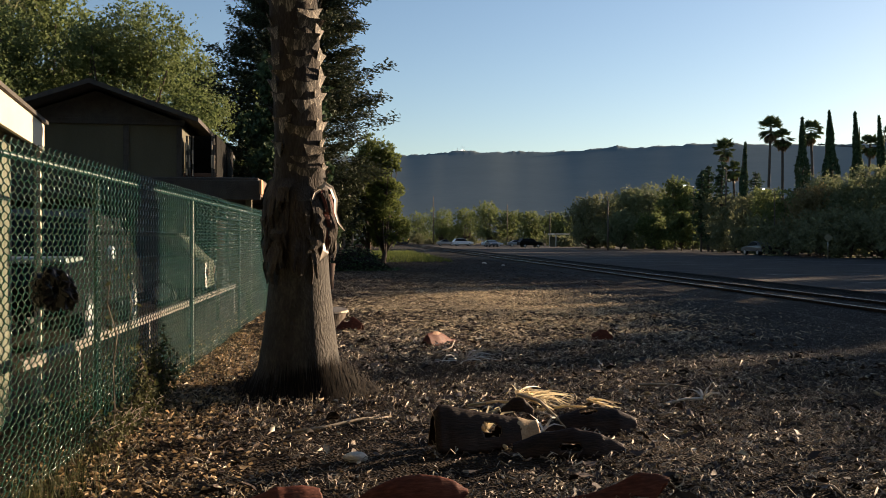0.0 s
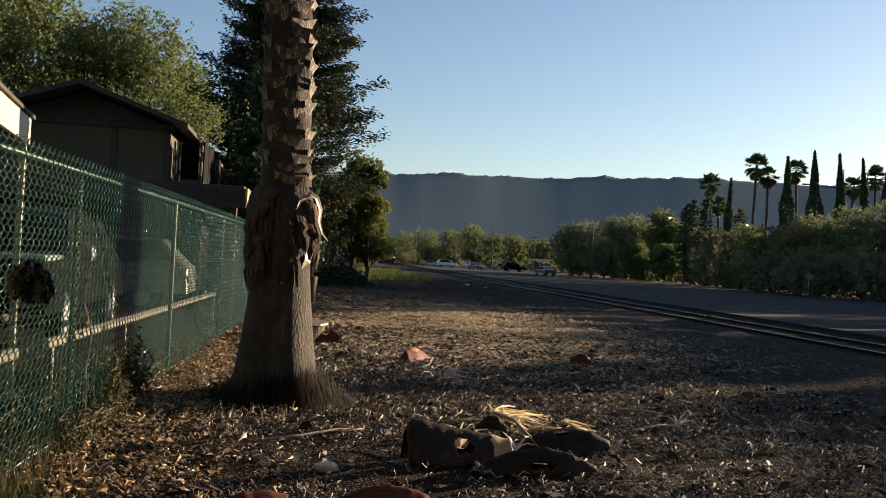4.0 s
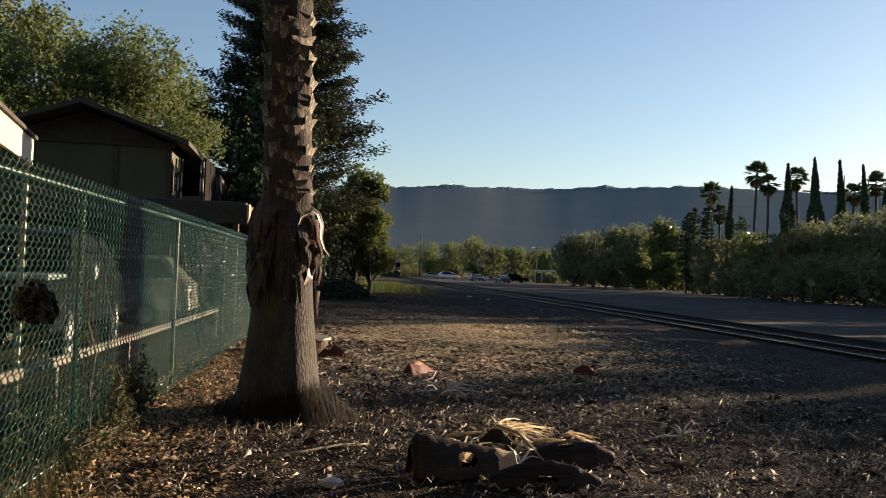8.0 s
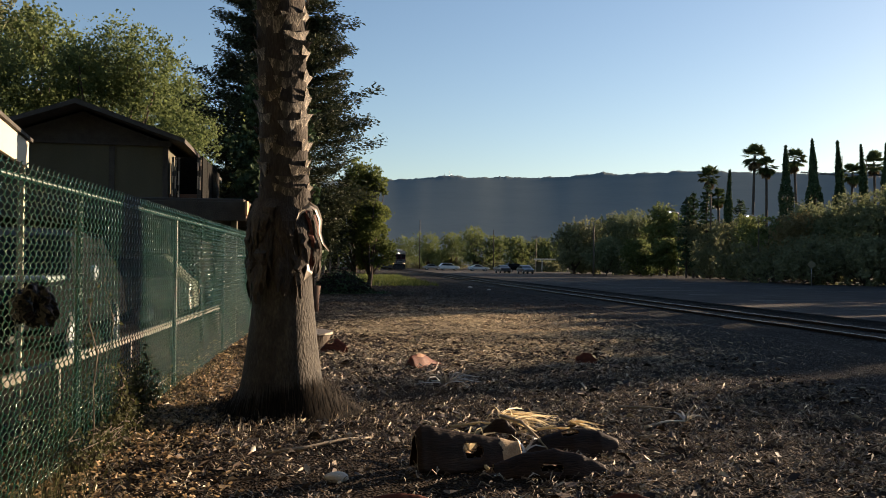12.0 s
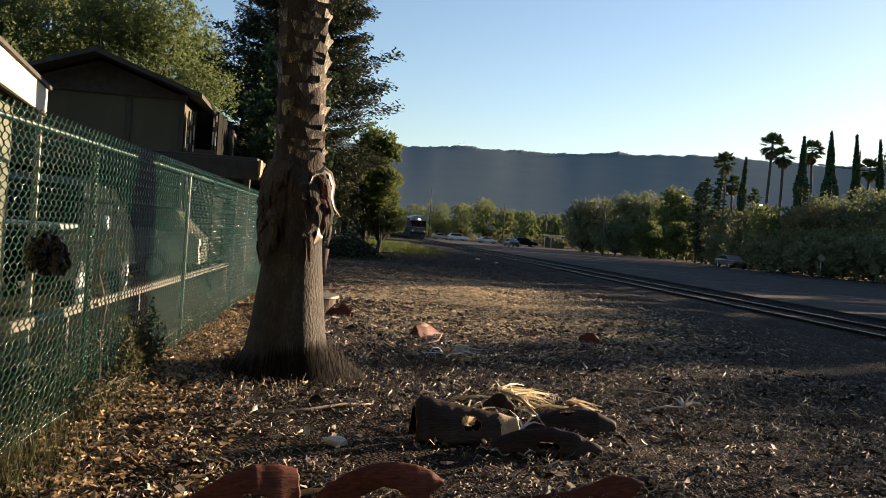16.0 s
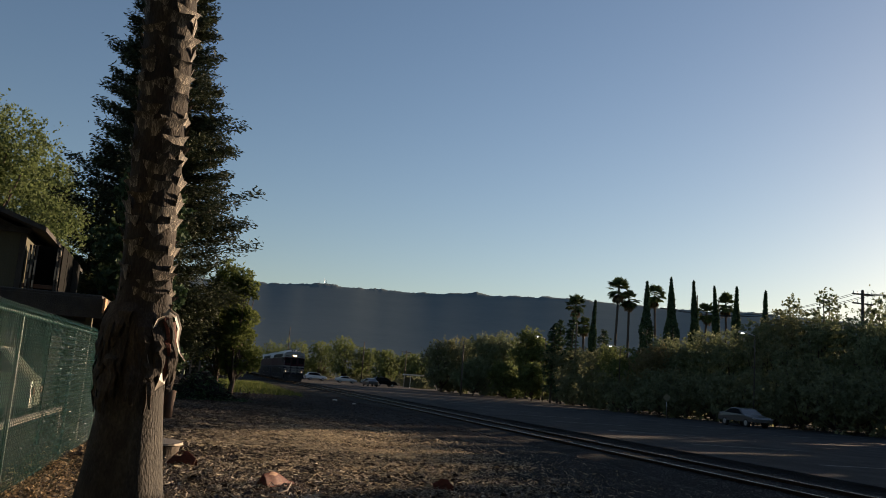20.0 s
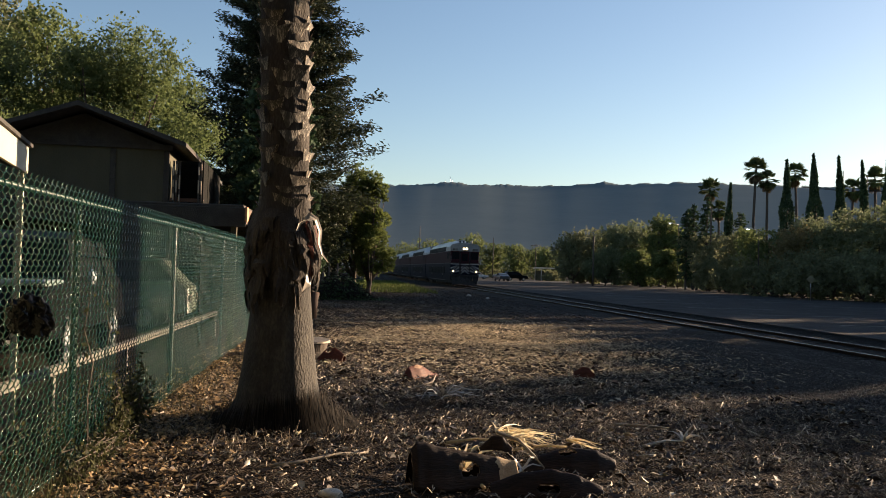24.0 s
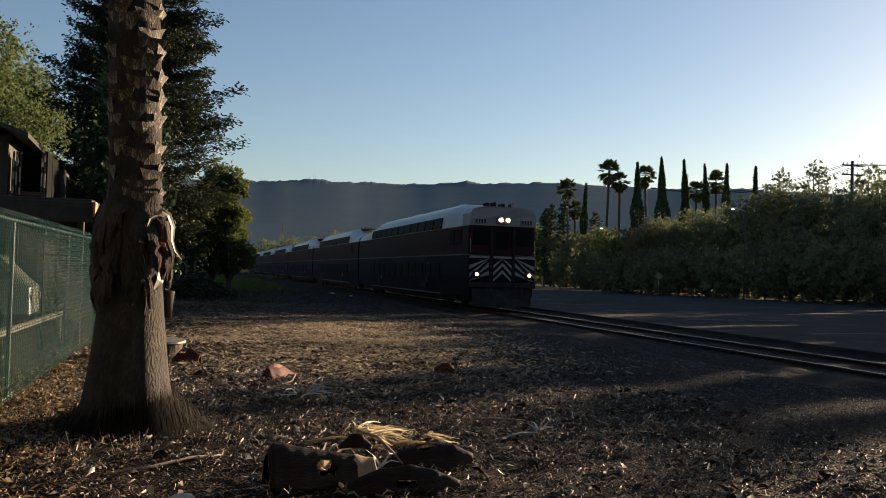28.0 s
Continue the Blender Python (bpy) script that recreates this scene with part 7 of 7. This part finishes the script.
    for k in range(3):
        for s in (-1, 1):
            bm = bmesh.new()
            z0 = 1.55 + k * 0.30
            quad = [(0, z0), (s * 0.40, z0 - 0.40), (s * 0.40, z0 - 0.26), (0, z0 + 0.14)]
            quad = [(x, min(max(z, 1.2), 2.16)) for x, z in quad]
            v = [bm.verts.new((x, fy - 0.134 - d, z)) for d in (0, 0.006) for x, z in quad]
            for q in ((0, 1, 2, 3), (7, 6, 5, 4), (0, 4, 5, 1), (1, 5, 6, 2), (2, 6, 7, 3), (3, 7, 4, 0)):
                bm.faces.new([v[i] for i in q])
            bmesh.ops.recalc_face_normals(bm, faces=bm.faces)
            part("stripe", bm, "train_white", gate, "white warning stripe")
    # lights
    lamp_box = part("headlight_box", box(bmesh.new(), (-0.30, fy - 0.26, 3.62), (0.30, fy - 0.10, 3.92), 0.03), "train_white", c)
    for x in (-0.15, 0.15):
        bm = bmesh.new()
        bmesh.ops.create_cone(bm, cap_ends=True, segments=20, radius1=0.078, radius2=0.078, depth=0.03, matrix=pose(x, fy - 0.268, 3.77, 90, 0, 0))
        part("headlight", bm, "headlight", c, "lit warm headlight")
    for x in (-1.16, 1.16):
        part("ditch_light_housing", box(bmesh.new(), (x - 0.13, fy - 0.26, 1.36), (x + 0.13, fy - 0.08, 1.62), 0.03), "train_black", c)
        bm = bmesh.new()
        bmesh.ops.create_cone(bm, cap_ends=True, segments=18, radius1=0.072, radius2=0.072, depth=0.03, matrix=pose(x, fy - 0.27, 1.49, 90, 0, 0))
        part("ditch_light", bm, "ditch_light", c, "lit ditch light")
        # number boards, unread
        nb = part("number_board", box(bmesh.new(), (x * 0.88 - 0.27, fy - 0.17, 3.60), (x * 0.88 + 0.27, fy - 0.10, 3.82), 0.01), "train_white", c)
        for k in range(4):
            part("mark", box(bmesh.new(), (x * 0.88 - 0.21 + k * 0.12, fy - 0.18, 3.63), (x * 0.88 - 0.14 + k * 0.12, fy - 0.168, 3.79)), "train_black", nb)
    # roof gear: horn cluster, antenna, beacon
    for x, y, w, h in ((-0.35, 0.9, 0.16, 0.16), (0.0, 1.0, 0.14, 0.2), (0.35, 0.9, 0.16, 0.15), (0.75, 0.7, 0.2, 0.14)):
        part("roof_gear", box(bmesh.new(), (x - w / 2, y, 4.38), (x + w / 2, y + 0.5, 4.42 + h), 0.03), "train_black", c)
    part("antenna", box(bmesh.new(), (0.62, 0.5, 4.3), (0.82, 0.7, 4.62), 0.02), "train_white", c)
    # coupler, hoses, plough
    bm = bmesh.new()
    vs = [bm.verts.new(p) for p in ((-1.3, -0.12, 0.95), (1.3, -0.12, 0.95), (1.25, -0.30, 0.18), (0, -0.62, 0.16), (-1.25, -0.30, 0.18), (-1.3, 0.1, 0.95), (1.3, 0.1, 0.95), (1.25, 0.0, 0.18), (0, -0.4, 0.16), (-1.25, 0.0, 0.18), (0, -0.22, 0.95), (0, 0.1, 0.95))]
    for q in ((0, 4, 3, 10), (10, 3, 2, 1), (5, 11, 8, 9), (11, 6, 7, 8), (4, 9, 8, 3), (3, 8, 7, 2), (0, 10, 11, 5), (10, 1, 6, 11), (0, 5, 9, 4), (1, 2, 7, 6)):
        bm.faces.new([vs[i] for i in q])
    bmesh.ops.recalc_face_normals(bm, faces=bm.faces)
    part("plough", bm, "train_black", c)
    part("step", box(bmesh.new(), (-1.45, fy - 0.25, 0.95), (1.45, fy + 0.02, 1.16), 0.02), "train_black", c)
    for x in (-0.55, 0.55, 0.8):
        tube("hose", [(x, fy - 0.22, 1.05), (x, fy - 0.38, 0.7), (x * 0.9, fy - 0.36, 0.5)], 0.03, "rubber", c, 6)
    for x in (-1.42, 1.42):
        tube("handrail", [(x, fy - 0.02, 2.4), (x, fy - 0.10, 2.42), (x, fy - 0.10, 2.95), (x, fy - 0.02, 2.97)], 0.018, "train_white", c, 6)


build_cab_front(cab_car)
coach = build_car("coach_car", "double-deck commuter coach, white above, maroon and blue below", False)
coaches = [coach] + [copy_thing(coach, pose(0, 0, 0)) for _ in range(5)]

# ---------- far end of the lot ----------
car("parked_car", "white car parked at the far end of the lot", "car_white", pose(24, 196, 0, 0, 0, 95), "suv")
car("parked_car", "white car parked at the far end of the lot", "car_white", pose(29, 184, 0, 0, 0, 92))
car("parked_car", "silver car parked at the far end of the lot", "car_silver", pose(35, 186, 0, 0, 0, 88))
car("parked_car", "dark car parked at the far end of the lot", "car_dark", pose(33.5, 165, 0, 0, 0, 100), "suv")
car("parked_car", "silver car parked at the far end of the lot", "car_silver", pose(21, 205, 0, 0, 0, 90))


def utility_pole(x, y, h, label, arms=1, r=0.14, light=False):
    p = thing("utility_pole", label, "pole", "utility poles", at=pose(x, y, 0))
    tube("pole", [(0, 0, -0.3), (0, 0, h)], [r, r * 0.7], "pole_wood", p, 8)
    for k in range(arms):
        part("cross_arm", box(bmesh.new(), (-1.2, -0.06, h - 0.5 - k * 0.9), (1.2, 0.06, h - 0.36 - k * 0.9), 0.01), "pole_wood", p)
        for x2 in (-1.05, -0.6, 0.6, 1.05):
            tube("insulator", [(x2, 0, h - 0.36 - k * 0.9), (x2, 0, h - 0.14 - k * 0.9)], [0.05, 0.04], "steel", p, 6)
    return p


for az, el, d, n in ((5.0, 2.9, 235, 0), (9.96, 2.3, 215, 0), (12.8, 1.95, 205, 1), (16.6, 2.6, 125, 0), (24.0, 4.6, 112, 0)):
    x, y = polar(az, d)
    utility_pole(x, y, math.tan(radians(el)) * d + 1.6, "tall slim wooden utility pole", n)
x, y = polar(41.3, 92)
utility_pole(x, y, math.tan(radians(7.4)) * 92 + 1.6, "wooden utility pole with cross arms and insulators", 2, 0.2)
x, y = polar(29.8, 125)
utility_pole(x, y, math.tan(radians(6.0)) * 125 + 1.6, "slim double pole with a cross bar", 1)


def build_wires():
    w = thing("power_lines", "thin sagging power lines", "power line")
    x0, y0 = polar(41.3, 92)
    h = math.tan(radians(7.4)) * 92 + 1.2
    for dx in (-1.05, -0.6, 0.6, 1.05):
        for (x1, y1, h1) in ((95 + dx, 10, 14.0), (math.sin(radians(29.8)) * 125 + dx, math.cos(radians(29.8)) * 125, math.tan(radians(6.0)) * 125 + 1.3)):
            pts = []
            for i in range(13):
                u = i / 12
                pts.append((x0 + dx + (x1 - x0 - dx) * u, y0 + (y1 - y0) * u, h + (h1 - h) * u - 4 * 1.6 * u * (1 - u)))
            tube("wire", pts, 0.022, "train_black", w, 4)


build_wires()


def lamp_post(x, y, h):
    p = thing("street_lamp", "tall lot lamp with a bright head", "street lamp", "lot lamps", at=pose(x, y, 0))
    tube("pole", [(0, 0, 0), (0, 0, h)], [0.06, 0.04], "pole_wood", p, 8)
    tube("arm", [(0, 0, h - 0.1), (-0.9, 0, h + 0.15)], [0.05, 0.04], "steel", p, 6)
    head = part("lamp_head", box(bmesh.new(), (-1.5, -0.16, h + 0.06), (-0.85, 0.16, h + 0.22), 0.03), "steel", p)
    part("lens", box(bmesh.new(), (-1.30, -0.08, h + 0.0), (-1.08, 0.08, h + 0.05), 0.01), "street_light", p)


for az, el, d in ((22.0, 3.45, 120), (26.9, 3.15, 92), (35.2, 4.45, 76)):
    x, y = polar(az, d)
    lamp_post(x, y, math.tan(radians(el)) * d + 1.6)


def build_shelter():
    x, y = polar(14.0, 190)
    s = thing("shelter", "small white-roofed shelter at the far end of the lot", "shelter", at=pose(x, y, 0, 0, 0, 10))
    part("roof", box(bmesh.new(), (-4, -2, 2.6), (4, 2, 2.9), 0.05), "white_paint", s)
    for px in (-3.6, 3.6):
        for py in (-1.7, 1.7):
            part("post", box(bmesh.new(), (px - 0.08, py - 0.08, 0), (px + 0.08, py + 0.08, 2.6)), "steel", s)
    part("back_wall", box(bmesh.new(), (-3.6, 1.55, 0), (3.6, 1.65, 2.2)), "brown_wall", s)


build_shelter()
car("parked_car", "white car parked beside the lot's far kerb", "car_white", pose(55, 191, 0, 0, 0, 60))


def build_sign():
    x, y = polar(29.95, 78)
    s = thing("road_sign", "small diamond road sign on a thin post", "road sign", at=pose(x, y, 0, 0, 0, -30))
    tube("post", [(0, 0, -0.1), (0, 0, 2.1)], 0.03, "steel", s, 6)
    part("sign_plate", box(bmesh.new(), (-0.25, -0.04, -0.25), (0.25, -0.025, 0.25), 0.005, pose(0, -0.01, 1.8, 0, 45, 0)), "sign_back", s)


build_sign()
leaving_car = car("moving_car", "grey car driving away along the far side of the lot", "car_grey", pose(41, 84, 0, 0, 0, 180))
moving_car = car("moving_car", "grey car driving along the far side of the lot", "car_grey", pose(27, 172, 0))

# ---------- movement ----------


def train_front(t):
    """Distance of the cab's face along the track."""
    T = (0, 3, 6, 9, 12, 14, 16, 18, 20, 21.5, 23.5, 25, 26, 27, 28)
    Y = (240, 234, 225, 214.5, 199.5, 186, 168, 151.5, 130.4, 116.8, 95.8, 75.2, 62.4, 48.9, 35.2)
    return float(np.interp(t, T, Y))


def smooth_front(t):
    return sum(train_front(min(28, max(0, t + d))) for d in (-0.6, -0.3, 0, 0.3, 0.6)) / 5 if 0.6 < t < 27.4 else train_front(t)


def motions():
    ts = [i * 0.5 for i in range(57)]
    for i, c in enumerate([cab_car] + coaches):
        walk(c, [(t, pose(TRACK_X, smooth_front(t) + i * (CAR_L + 0.5) * 1.04, RAIL_Z)) for t in ts])
    # wheels roll as the train comes on
    for w, y in WHEELSETS:
        rows, t = [], 0.0
        while t < 28.001:
            roll = math.degrees((240 - smooth_front(t)) / 0.478)
            rows.append((t, pose(0, y, 0.46, roll, 0, 0)))
            t += 0.1 if t < 11.99 else 1 / 30
        rows[-1] = (28.0, rows[-1][1])
        walk(w, rows)
    # a car comes down the lot from the far end and passes on the right
    drive = [(0, 27, 172, 5), (9, 27, 172, 5), (12, 30, 140, 5), (13.6, 32, 118, 15), (14.6, 37.5, 104, 22), (15.5, 41, 93, 6), (16, 41, 89, 0), (17, 41, 82.5, 0), (18.5, 41, 70.5, 0), (19.5, 41, 63.9, 0), (20, 41, 59.2, 0), (24, 41, 27, 0), (28, 41, -5, 0)]
    walk(moving_car, [(t, pose(x, y, 0, 0, 0, a)) for t, x, y, a in drive])
    # another one drives off to the far end
    drive = [(0, 41, 84, 180), (0.5, 41, 89.5, 180), (1, 41, 94, 182), (2, 37.5, 104, 202), (3.2, 32, 118, 195), (5, 30, 135, 185), (8, 28, 150, 185), (28, 28, 150, 185)]
    walk(leaving_car, [(t, pose(x, y, 0, 0, 0, a)) for t, x, y, a in drive])


motions()
